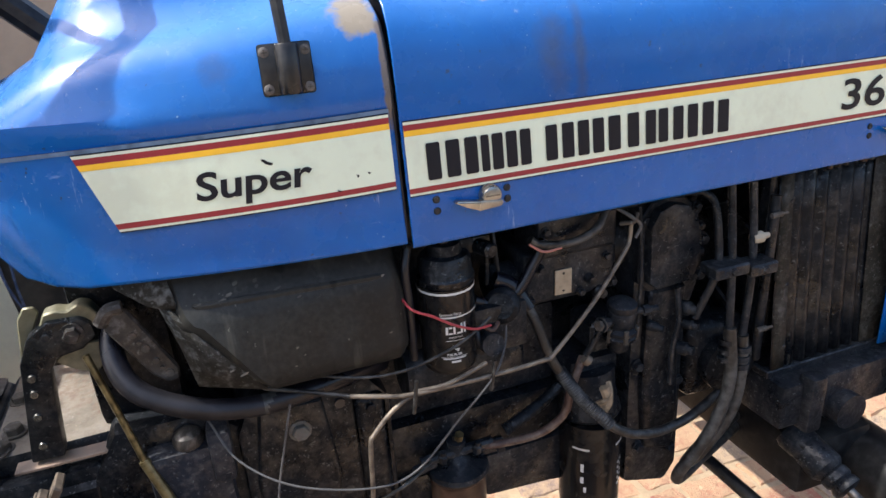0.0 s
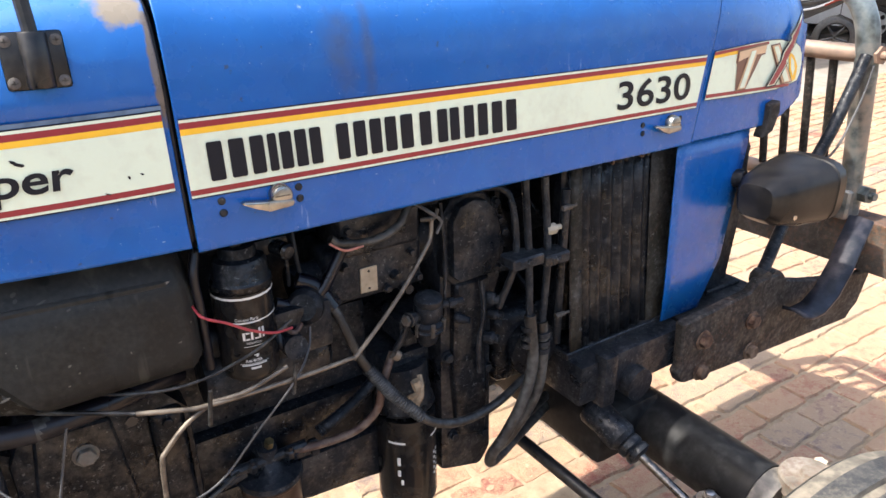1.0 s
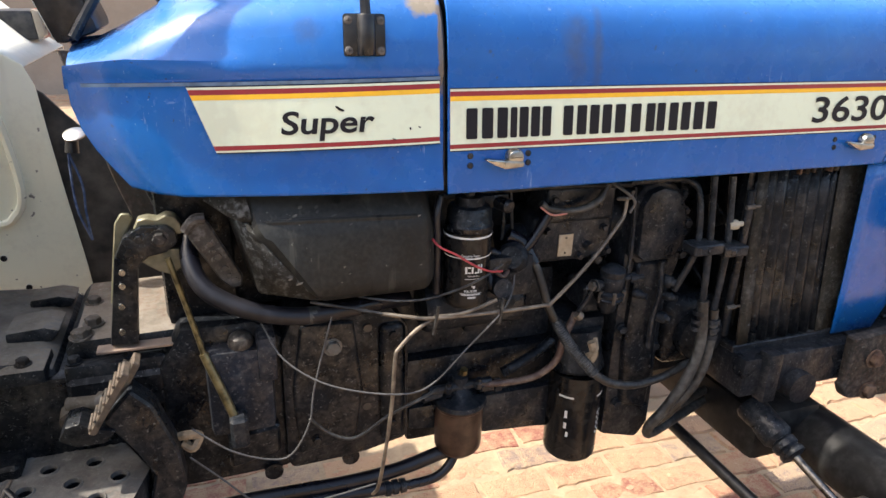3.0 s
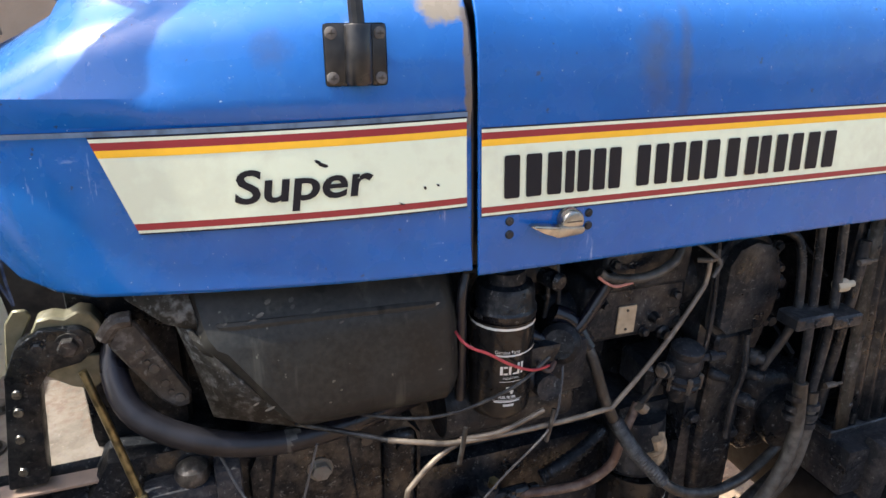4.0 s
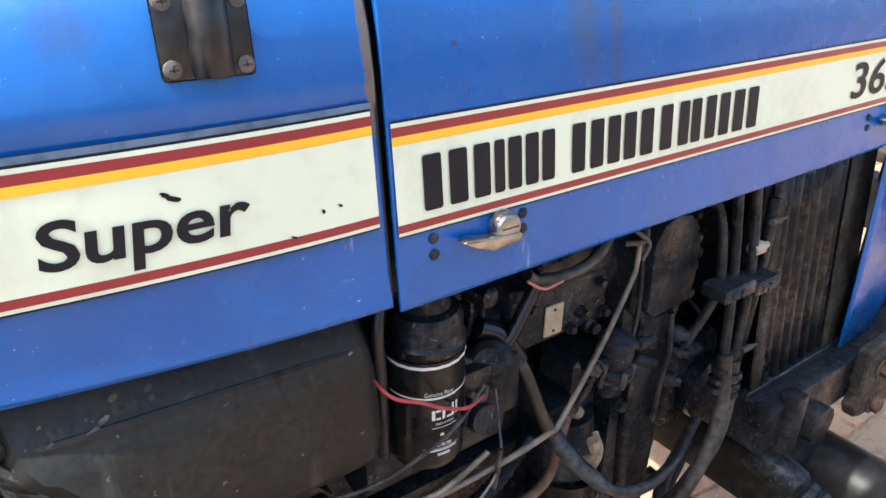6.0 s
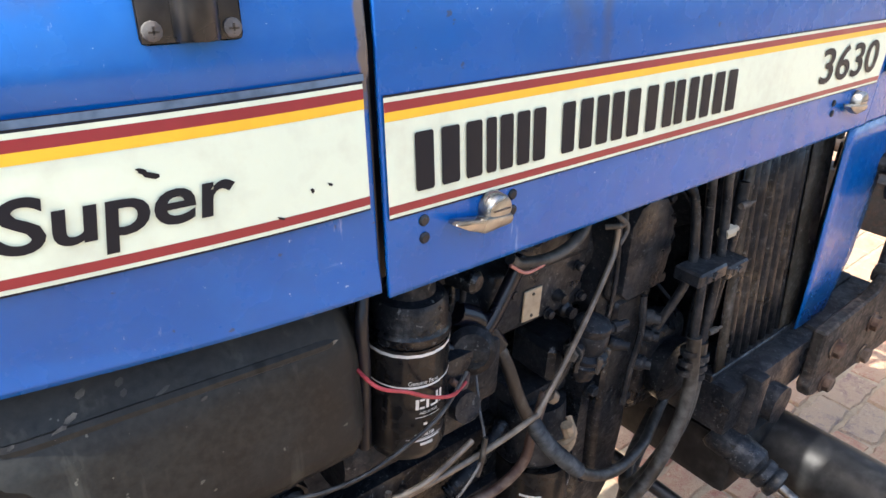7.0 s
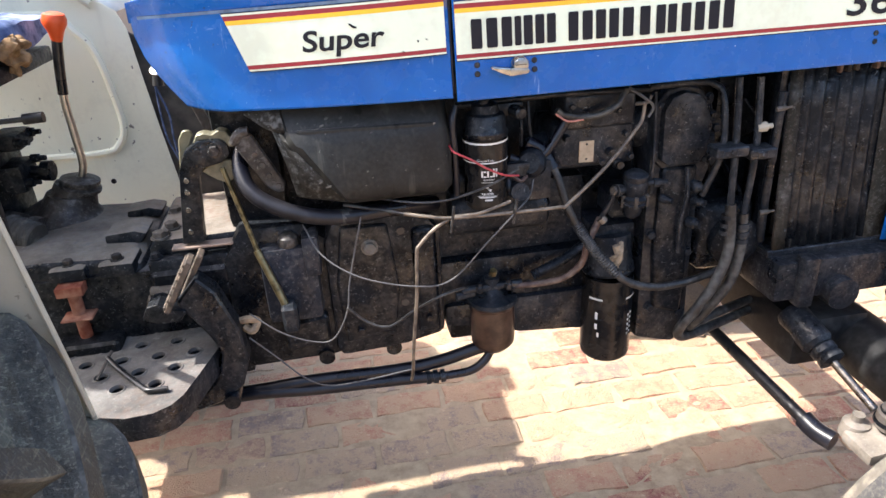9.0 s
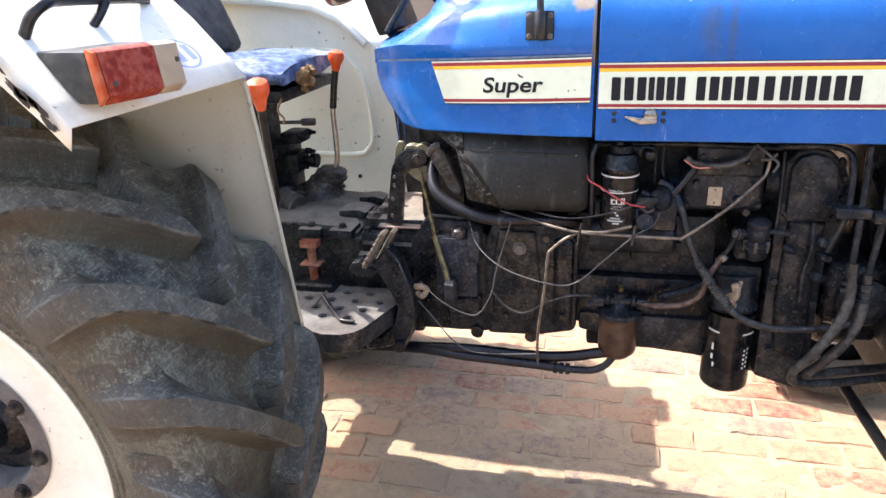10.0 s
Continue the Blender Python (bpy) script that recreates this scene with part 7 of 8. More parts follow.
# lamp, badge and grab rail on the near mudguard
def tail_lamp(parent, centre, flip, size=(0.06, 0.20, 0.078), turn=0.0):
    x, y, z = centre
    dx, dy, dz = size
    b = B()
    prism(b, [(x - 0.095, z + dz - 0.004), (x + 0.015, z + dz - 0.002), (x + 0.022, z - 0.01), (x - 0.02, z - 0.012)], y - dy / 2, y + dy / 2, 0.006, 2)
    ob = part("tail_lamp", b, PLASTIC, parent, "boxy tail lamp with scuffed red and clear lenses")
    cuts = ((-0.5, -0.44, LENS_ORANGE), (-0.44, 0.2, LENS_RED), (0.2, 0.5, LENS_CLEAR))
    for a, c, mat in cuts:
        if flip:
            a, c = -c, -a
        b = B()
        prism(b, [(x + 0.015, z + dz + 0.001), (x + 0.030, z + dz - 0.004), (x + 0.038, z + 0.0), (x + 0.022, z - 0.013)], y + dy * a + 0.0006, y + dy * c - 0.0006, 0.002, 2)
        part("lens", b, mat, ob)
    for q, h in ((-0.34, 0.016), (0.44, 0.036)):
        b = B()
        lathe(b, [(0.0045, 0), (0.0035, 0.003)], (x + 0.0365 - 0.1 * h, y + dy * q, z + h), (1, 0, 0.1), 10)
        part("screw", b, CAST, ob)
    # moulded flutes of the clear lens
    for k in range(9):
        b = B()
        q = y + dy * ((0.23 + 0.03 * k) * (-1 if flip else 1))
        tube(b, [(x + 0.0305, q, z + dz - 0.008), (x + 0.0375, q, z + 0.004)], 0.0014, 5, 1)
        part("flute", b, LENS_CLEAR, ob)
    if turn:
        m4 = Matrix.Translation(centre) @ Matrix.Rotation(turn, 4, "Z") @ Matrix.Translation([-v for v in centre])
        for o in [ob] + list(ob.children):
            o.data.transform(m4)
    return ob


tail_lamp(near_guard, (-0.670, -0.582, 1.440), False, (0.06, 0.152, 0.064), radians(-13))
tail_lamp(far_guard, (-0.735, 1.06, 1.402), True, (0.05, 0.14, 0.06))
bm = B()
n = 28
ring = []
for r in (0.040, 0.034):
    ring.append([(-0.722 + 0.86 * r * math.sin(2 * math.pi * k / n) * -0.69, -0.365 + 1.2 * r * math.cos(2 * math.pi * k / n), 1.464 + 0.86 * r * math.sin(2 * math.pi * k / n) * 0.72) for k in range(n + 1)])
grid(bm, ring)
for y0 in (-0.385, -0.352):
    c = [(-0.722 + 0.69 * dz, y0 + dy, 1.4645 - 0.72 * dz) for dz, dy in ((-0.018, 0), (-0.018, 0.018), (0.018, 0.018), (0.018, 0))]
    bm.faces.new([bm.verts.new(p) for p in c])
for v in bm.verts:
    v.co += Vector((0.004, 0, 0.004))
part("badge", bm, plain("faded_blue_print", srgb(146, 160, 202), 0.5, grain=0.1, scale=60), near_guard, "faded blue oval badge", 0)
rail = line("grab_rail", [(-0.794, -0.626, 1.520), (-0.775, -0.623, 1.548), (-0.766, -0.60, 1.564), (-0.780, -0.55, 1.566), (-0.800, -0.42, 1.564), (-0.822, -0.30, 1.560), (-0.836, -0.278, 1.552)], 0.0085, BLACK, "black tube grab rail", 12, 6, 0, near_guard)
line("rail_leg", [(-0.800, -0.478, 1.522), (-0.792, -0.462, 1.542), (-0.790, -0.445, 1.560)], 0.008, BLACK, "", 10, 4, 0, near_guard)
chips = B()
for k in range(30):
    t = random.random() ** 0.8
    x = -0.694 - 0.165 * t
    z = 1.405 + 1.15 * (-0.690 - x) - 0.20 * (-0.690 - x) ** 2 - random.uniform(0.006, 0.018 + 0.022 * t)
    w, h = random.uniform(0.003, 0.016), random.uniform(0.0015, 0.006)
    chips.faces.new([chips.verts.new((x - w * math.cos(a) * q + 0.5 * h * math.sin(a), -0.7062, z + w * math.cos(a) * q * 1.1 + h * math.sin(a) * q)) for a, q in [(a0, random.uniform(0.7, 1.2)) for a0 in (0, 0.8, 1.5, 2.3, 3.1, 3.9, 4.7, 5.5)]])
part("paint_chip", chips, TOWER, near_guard, "bare chipped metal", 0)


# ---- rear wheels ----
def rear_wheel(centre, turn=0.0):
    b = B()
    prof = [(0.372, -0.155), (0.388, -0.170), (0.398, -0.176), (0.408, -0.174), (0.414, -0.182), (0.424, -0.186), (0.430, -0.184), (0.47, -0.204), (0.53, -0.212), (0.585, -0.208), (0.615, -0.198), (0.628, -0.180), (0.638, -0.150), (0.643, -0.07), (0.645, 0.0)]
    prof += [(r, -y) for r, y in prof[-2::-1]]
    lathe(b, prof, (0, 0, 0), (0, 1, 0), 96, False)
    ob = part("rear_wheel", b, TYRE_MUD, tractor, "big muddy rear tyre with curved lugs, on a white wheel", 40)
    ob.matrix_world = Matrix.Translation(centre) @ Matrix.Rotation(turn, 4, "Y")
    # y, degrees round the wheel, radius of the top face, height, tilt towards the side wall
    path = [(0.022, 19.0, 0.708, 0.058, 0), (0.014, 18.2, 0.711, 0.0, 0), (-0.02, 15.6, 0.712, 0.0, 0), (-0.06, 12.2, 0.711, 0.0, 0), (-0.10, 8.9, 0.708, 0.0, 0), (-0.14, 5.6, 0.703, 0.0, 3), (-0.175, 2.8, 0.696, 0.0, 8),
            (-0.203, 0.6, 0.685, 0.0, 22), (-0.222, -0.9, 0.667, 0.0, 45), (-0.234, -2.0, 0.640, 0.0, 68), (-0.239, -3.0, 0.605, 0.0, 82), (-0.238, -3.8, 0.565, 0.0, 90), (-0.232, -4.4, 0.525, 0.0, 90), (-0.220, -4.8, 0.49, 0.0, 90)]
    high = [0.070, 0.070, 0.070, 0.069, 0.067, 0.065, 0.062, 0.058, 0.052, 0.042, 0.034, 0.026, 0.016, 0.004]
    cross = [(-2.9, -1.08), (-2.15, -0.97), (-1.6, -0.72), (-1.22, -0.33), (-1.06, -0.10), (-0.93, -0.015), (0.92, -0.015), (1.05, -0.10), (1.20, -0.42), (1.46, -0.78), (1.9, -0.99), (2.5, -1.08)]
    for s in (-1, 1):
        b = B()
        rows = []
        for i, ((y, deg, r, drop, tilt), h) in enumerate(zip(path, high)):
            w = (0.0275 + 0.003 * sm((i - 3) / 6) + 0.007 * sm((i - 8) / 4)) * (0.62, 0.84, 1.06, 1.03)[min(i, 3)]
            row = []
            for dw, dh in cross:
                d = (-1.08 if i == 0 else dh) * h
                rr, yy = r + d * math.cos(radians(tilt)), y - d * math.sin(radians(tilt))
                a = radians(deg) + dw * w / 0.7
                row.append((rr * math.sin(a), yy if s < 0 else -yy, rr * math.cos(a)))
            rows.append(row)
        grid(b, rows)
        lug = part("tread_lug", b, TYRE, ob, "", 28)
        me = lug.data
        me.materials.append(TYRE_EDGE)
        me.materials.append(TYRE_MUD)
        n = len(cross) - 1
        for i, f in enumerate(me.polygons):
            f.material_index = 1 if i % n in (4, 6) and i // n < 12 else 2 if i % n in (0, 1, 8, 9, 10) else 0
        for k in range(18):
            a = radians(12.1 + 360 / 18 * (k + (0.5 if s > 0 else 0)))
            o = lug if k == 0 else new("tread_lug", me)
            o.parent = ob
            o.matrix_local = Matrix.Rotation(a, 4, "Y")
    b = B()
    lathe(b, [(0.392, -0.160), (0.388, -0.172), (0.375, -0.172), (0.362, -0.155), (0.345, -0.130), (0.30, -0.100), (0.24, -0.088), (0.20, -0.095), (0.183, -0.102)], (0, 0, 0), (0, 1, 0), 64, False)
    lathe(b, [(0.392, 0.160), (0.375, 0.172), (0.352, 0.12), (0.345, -0.06)], (0, 0, 0), (0, 1, 0), 64, False)
    part("rim", b, WHITE, ob, "white steel rim")
    b = B()
    lathe(b, [(0.187, -0.104), (0.180, -0.108), (0.145, -0.108), (0.138, -0.10), (0.132, -0.05)], (0, 0, 0), (0, 1, 0), 48, False)
    part("disc_ring", b, PLATE, ob, "dusty grey disc ring")
    b = B()
    lathe(b, [(0.133, -0.052), (0.10, -0.05), (0.06, -0.08), (0.055, -0.10), (0.001, -0.102)], (0, 0, 0), (0, 1, 0), 32, False)
    part("hub", b, IRON_DARK, ob)
    for k in range(8):
        a = 2 * math.pi * (k + 0.3) / 8
        b = B()
        hexbolt(b, (0.163 * math.sin(a), -0.107, 0.163 * math.cos(a)), (0, -1, 0), 0.014, 0.018)
        part("wheel_bolt", b, IRON_RUST, ob)
    return ob


RW = Vector((-1.265, -0.435, 0.705))
wheel = rear_wheel(RW, 0.0)
far_wheel = rear_wheel(Vector((-1.265, 1.075, 0.705)), 0.21)
far_wheel.matrix_world = Matrix.Translation((-1.265, 1.075, 0.705)) @ Matrix.Rotation(math.pi, 4, "Z")
bm = B()
lathe(bm, [(0.11, 0), (0.09, 0.1), (0.075, 0.5), (0.075, 1.0), (0.09, 1.5), (0.11, 1.6)], (-1.265, -0.43, 0.705), (0, 1, 0), 24)
part("rear_axle", bm, IRON_DARK, tractor, "black rear axle housing")

# steering wheel on its column
bm = B()
tube(bm, [(-0.37, 0.30, 1.50), (-0.47, 0.30, 1.60), (-0.51, 0.30, 1.645)], 0.02, 10, 3)
tube(bm, [(-0.526, 0.235, 1.452), (-0.487, 0.254, 1.516), (-0.43, 0.27, 1.60)], 0.0085, 10, 3)
box(bm, (-0.035, -0.09, -0.09), (0.035, 0.09, 0.09), 0.015, 2, Matrix.Translation((-0.550, 0.33, 1.535)) @ Matrix.Rotation(radians(-20), 4, "Y"))
column = part("steering_column", bm, BLACK, tractor)
bm = B()
ring = [Vector((-0.525, 0.30, 1.655)) + 0.20 * (math.cos(a) * Vector((0, 1, 0)) + math.sin(a) * Vector((0.76, 0, 0.62)).normalized()) for a in [2 * math.pi * k / 24 for k in range(25)]]
tube(bm, ring, 0.013, 8, 2)
for a in (0.5, 2.6, 4.7):
    tube(bm, [Vector((-0.525, 0.30, 1.655)), Vector((-0.525, 0.30, 1.655)) + 0.19 * (math.cos(a) * Vector((0, 1, 0)) + math.sin(a) * Vector((0.76, 0, 0.62)).normalized())], 0.007, 6, 2)
part("steering_wheel", bm, BLACK, column, "black steering wheel")


# ---- surroundings ----
def rise(x, y):
    """The yard lies level round the tractor and climbs gently further off."""
    d = math.hypot(x, y - 0.3)
    return 0.0 if d < 4 else 0.18 * sm((d - 4) / 8.5)


def drift(x, y):
    """Sand lies over the bricks in low drifts round the tractor."""
    fade = sm((x + 1.9) / 0.4) * sm((4.4 - x) / 0.6) * sm((y + 0.9) / 0.3) * sm((3.6 - y) / 0.6)
    n = noise.noise
    return fade * (0.0042 * n(Vector((x * 2.1, y * 2.6, 0.3))) + 0.0042 * n(Vector((x * 7, y * 8, 5.1))) + 0.0030 * n(Vector((x * 19, y * 23, 9.7))))


bm = B()
far_out, far_in = [-400, -120, -50, -25, -16, -11, -8, -6, -4.5, -3.2], [5.2, 6, 7, 8.2, 9.6, 11, 12.5, 16, 25, 50, 120, 400]
xs = far_out + [-1.9 + 0.03 * k for k in range(211)] + far_in
ys = far_out + [-2.0, -1.2] + [-0.9 + 0.03 * k for k in range(151)] + [4.2] + far_in
grid(bm, [[(x, y, rise(x, y) - 0.0055 - 0.0075 * sm((x - 0.7) / 0.8) + drift(x, y)) for x in xs] for y in ys])
ground = part("ground", bm, SAND, None, "", 60)
tagged(ground, "sandy yard floor under worn brick paving", "ground", kind="structure")

# worn paving bricks, each its own piece near the tractor
BL, BW, JX, JY = 0.226, 0.111, 0.012, 0.011


def brick_mesh(seed):
    rnd = random.Random(seed)
    b = B()
    hl, hw = BL / 2, BW / 2
    nx = 7
    ring = [(-hl + 2 * hl * i / nx, -hw) for i in range(nx + 1)] + [(hl, 0.0)] + [(hl - 2 * hl * i / nx, hw) for i in range(nx + 1)] + [(-hl, 0.0)]
    top, low = [], []
    for x, y in ring:
        jx, jy = rnd.uniform(-0.007, 0.004), rnd.uniform(-0.006, 0.004)
        jx, jy = math.copysign(jx, -x) * (-1 if jx < 0 else 1), jy * (1 if y > 0 else -1)
        k = 0.94
        top.append(b.verts.new((x * k + jx, y * 0.90 + jy, rnd.uniform(-0.0035, 0.0005))))
        low.append(b.verts.new((x + jx, y + jy, -0.012)))
    mid = b.verts.new((rnd.uniform(-0.03, 0.03), rnd.uniform(-0.01, 0.01), rnd.uniform(0.0, 0.0025)))
    n = len(ring)
    for i in range(n):
        b.faces.new((top[i], top[(i + 1) % n], mid))
        b.faces.new((low[i], low[(i + 1) % n], top[(i + 1) % n], top[i]))
    bmesh.ops.recalc_face_normals(b, faces=b.faces)
    me = bpy.data.meshes.new("brick")
    b.to_mesh(me)
    b.free()
    me.materials.append(BRICK)
    return me


brick_meshes = [brick_mesh(k) for k in range(24)]
placed = []
rng = random.Random(7)
row_n = 0
y = -3.0
while y < 11.0:
    shift = (row_n % 2) * 0.5 + rng.uniform(-0.06, 0.06)
    x = -4.0 + shift * (BL + JX)
    while x < 12.0:
        d = math.hypot(x, y - 0.3)
        if d < 11.5:
            placed.append((x + rng.uniform(-0.004, 0.004), y + rng.uniform(-0.003, 0.003), rise(x, y) + rng.uniform(-0.0055, 0.0015), rng.uniform(-0.035, 0.035), rng.uniform(-0.012, 0.012), rng.uniform(-0.012, 0.012), rng.randrange(24)))
        x += BL + JX
    y += BW + JY
    row_n += 1
near_bricks = sorted(placed, key=lambda p: (max(-0.7 - p[0], 0, p[0] - 2.2) + max(0.05 - p[1], 0, p[1] - 1.35)))[:300]
chosen = set(near_bricks)
for p in near_bricks:
    ob = new("brick", brick_meshes[p[6]])
    ob.parent = ground
    ob.matrix_world = Matrix.Translation(p[:3]) @ Euler((p[4], p[5], p[3])).to_matrix().to_4x4()
coords, faces = [], []
arrays = []
for me in brick_meshes:
    v = np.empty(len(me.vertices) * 3)
    me.vertices.foreach_get("co", v)
    arrays.append((v.reshape(-1, 3), [tuple(f.vertices) for f in me.polygons]))
for p in placed:
    if p in chosen:
        continue
    v, fs = arrays[p[6]]
    m3 = np.array(Euler((p[4], p[5], p[3])).to_matrix())
    base = len(coords)
    coords.extend((v @ m3.T + np.array(p[:3])).tolist())
    faces.extend(tuple(i + base for i in f) for f in fs)
me = bpy.data.meshes.new("brick_paving")
me.from_pydata(coords, [], faces)
me.materials.append(BRICK)
paving = new("brick_paving", me)
paving.parent = ground
tagged(paving, kind="stuff")

# the wall across the yard, and its blue posts
bm = B()
box(bm, (-30, 9.0, -0.2), (40, 9.25, 5.2), 0.0)
wall = part("wall_north", bm, PLASTER)
tagged(wall, "plain grey-brown plastered wall across the yard", "wall", kind="structure")
# unseen wall added behind the camera to block low sky light
bm = B()
box(bm, (-30, -12.25, -0.2), (40, -12.0, 3.4), 0.0)
tagged(part("wall_south", bm, PLASTER), "unseen plain plastered wall added to block the low sky", "wall", kind="structure")
bm = B()
box(bm, (-30, 8.98, 3.1), (40, 9.0, 3.16), 0.0)
part("ledge", bm, PLASTER, wall)
bm = B()
box(bm, (15.15, 8.93, 2.33), (15.62, 9.0, 2.56), 0.01)
part("wall_box", bm, plain("grey_box_paint", (0.05, 0.05, 0.052, 1), 0.6, scale=20), wall, "dark grey junction box")


# unseen roof slab, added to keep the cars and wall in shade
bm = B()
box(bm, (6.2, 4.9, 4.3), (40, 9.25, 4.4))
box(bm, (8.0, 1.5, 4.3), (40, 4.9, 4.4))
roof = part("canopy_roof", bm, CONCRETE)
tagged(roof, "unseen flat canopy roof added to shade the cars and wall", "roof", kind="structure")


def post(x, y):
    b = B()
    lathe(b, [(0.05, rise(x, y)), (0.05, 4.3)], (0, 0, 0), (0, 0, 1), 16)
    ob = part("post", b, POLE_BLUE)
    ob.location = (x, y, 0)
    return tagged(ob, "blue painted steel post in front of the wall", "post", "posts along the wall")


bm = B()
rows = []
for k in range(15):
    u = (k / 14) ** 1.3
    rows.append([(x, (3.35 + 0.125 * (x - 8.1)) * (1 - u) + 9.0 * u, rise(x, (3.35 + 0.125 * (x - 8.1)) * (1 - u) + 9.0 * u) + 0.012 - (0.03 if k == 0 else 0)) for x in [4.0 + 0.5 * i for i in range(40)]])
grid(bm, rows)
tagged(part("pavement", bm, CONCRETE, None, "", 60), "grey concrete apron under the added canopy", "pavement", kind="structure")

post(3.64, 8.1)
post(11.94, 8.1)


# ---- parked cars and motorcycle ----
def small_wheel(parent, at, r, w, tyre, rim, axis, alloy):
    """A road wheel; alloy: a pierced disc, otherwise thin spokes."""
    q = Vector((0, 0, 1)).rotation_difference(Vector(axis)).to_matrix()
    face = -w / 2 + 0.02
    b = B()
    lathe(b, [(r * 0.66, -w / 2), (r * 0.9, -w / 2), (r, -w * 0.35), (r, w * 0.35), (r * 0.9, w / 2), (r * 0.66, w / 2)], at, axis, 36, False)
    ob = part("wheel", b, tyre, parent)
    b = B()
    lathe(b, [(r * 0.68, -w / 2 + 0.004), (r * 0.64, -w / 2 + 0.012), (r * 0.60, face + 0.004), (r * 0.22, face - 0.006), (r * 0.20, face - 0.014), (0.002, face - 0.016)] if alloy else [(r * 0.70, -w / 2 + 0.004), (r * 0.62, face), (r * 0.62, w / 2 - 0.01)], at, axis, 32, False)
    part("rim", b, rim, ob)
    for k in range(5):
        a = 2 * math.pi * (k + 0.25) / 5
        way = Vector((math.cos(a), math.sin(a), 0))
        b = B()
        if alloy:
            c = Vector(at) + q @ (way * r * 0.43 + Vector((0, 0, face - 0.012)))
            lathe(b, [(0.001, 0.0), (r * 0.115, 0.0), (r * 0.13, 0.006)], c, axis, 12)
            part("rim_hole", b, BIKE_BLACK, ob)
        else:
            tube(b, [Vector(at) + q @ (way * 0.02), Vector(at) + q @ (way * r * 0.64)], 0.016, 6, 2)
            part("spoke", b, rim, ob)
    return ob


def car(at, turn, label, paint, high=1.0):
    ob = thing("car", label, "car", at)
    ob.rotation_euler = (0, 0, turn)
    belt = 0.98 * high
    xs = [(-2.05, 0.42, 0.70, 0.78), (-2.0, 0.30, 1.0, 0.84), (-1.8, 0.24, 1.06, 0.86), (-1.2, 0.22, 1.02, 0.865), (-0.5, 0.22, 0.99, 0.87), (0.3, 0.22, 0.98, 0.865), (0.62, 0.22, 1.0, 0.855), (1.0, 0.24, 0.975, 0.845), (1.4, 0.25, 0.92, 0.82), (1.66, 0.28, 0.83, 0.76), (1.80, 0.30, 0.68, 0.68), (1.86, 0.36, 0.52, 0.60)]
    b = B()
    rows = [[(x, sy * w * k, (zb + (zt - zb) * u) * (high if u > 0.5 else 1)) for sy, k, u in ((-1, 0.94, 0), (-1, 1.0, 0.18), (-1, 1.0, 0.55), (-1, 0.985, 0.74), (-1, 0.95, 0.92), (-1, 0.86, 1.0), (0, 0, 1.03), (1, 0.86, 1.0), (1, 0.95, 0.92), (1, 0.985, 0.74), (1, 1.0, 0.55), (1, 1.0, 0.18), (1, 0.94, 0), (-1, 0.94, 0))] for x, zb, zt, w in xs]
    grid(b, rows)
    bmesh.ops.remove_doubles(b, verts=b.verts, dist=1e-4)
    bmesh.ops.holes_fill(b, edges=b.edges)
    part("body", b, paint, ob, "painted body with a sloping bonnet", 40)
    b = B()
    rows = []
    for x, z, w in ((-1.98, 1.03, 0.80), (-1.85, 1.24, 0.72), (-1.6, 1.44, 0.655), (-1.15, 1.545, 0.62), (-0.6, 1.565, 0.61), (-0.2, 1.54, 0.61), (-0.04, 1.50, 0.615), (0.3, 1.26, 0.70), (0.64, 1.02, 0.79)):
        z *= high
        low = min(z - 0.04, belt - 0.03)
        rows.append([(x, sy * k, h) for sy, k, h in ((-1, 0.85, low), (-1, w, z - 0.045), (-1, w * 0.93, z - 0.012), (-1, w * 0.6, z + 0.012), (0, 0, z + 0.02), (1, w * 0.6, z + 0.012), (1, w * 0.93, z - 0.012), (1, w, z - 0.045), (1, 0.85, low))])
    grid(b, rows)
    solid(part("cabin", b, paint, ob, "", 50), 0.03)
    for sy in (-1, 1):
        for pts in ([(-1.72, 1.07), (-1.52, 1.32), (-1.15, 1.445), (-0.82, 1.455), (-0.82, 1.02)], [(-0.71, 1.01), (-0.71, 1.455), (-0.35, 1.46), (-0.10, 1.43), (0.50, 1.05), (0.48, 1.01)]):
            b = B()
            b.faces.new([b.verts.new((x, sy * (0.866 - 0.45 * (z - 0.98)), z * high)) for x, z in pts])
            solid(part("side_window", b, DARK_GLASS, ob, "dark side window"), 0.012)
        b = B()
        lathe(b, [(0.001, -0.10), (0.05, -0.095), (0.075, -0.06), (0.08, 0.0), (0.07, 0.07), (0.04, 0.10), (0.001, 0.105)], (0.36, sy * 0.97, 1.10 * high), (0.15, sy, 0.05), 16)
        part("door_mirror", b, paint, ob)
        b = B()
        prism(b, [(1.34, 0.86), (1.60, 0.74), (1.76, 0.70), (1.74, 0.79), (1.58, 0.86), (1.42, 0.89)], sy * 0.765 - 0.055, sy * 0.765 + 0.055, 0.02, 2)
        lamp = part("headlight", b, DARK_GLASS, ob, "dark smoked headlight")
        b = B()
        lathe(b, [(0.001, 0.0), (0.05, 0.0), (0.055, -0.03)], (1.62, sy * 0.825, 0.79), (0.4, sy, 0.1), 16)
        part("reflector", b, STEEL, lamp)
        for x in (-1.30, 1.13):
            b = B()
            lathe(b, [(0.37, 0.0), (0.37, 0.012), (0.345, 0.016)], (x, sy * 0.856, 0.33), (0, sy, 0), 30)
            part("wheel_arch", b, BIKE_BLACK, ob)
            small_wheel(ob, (x, sy * 0.80, 0.31), 0.31, 0.20, BIKE_BLACK, SILVER, (0, -sy, 0), True)
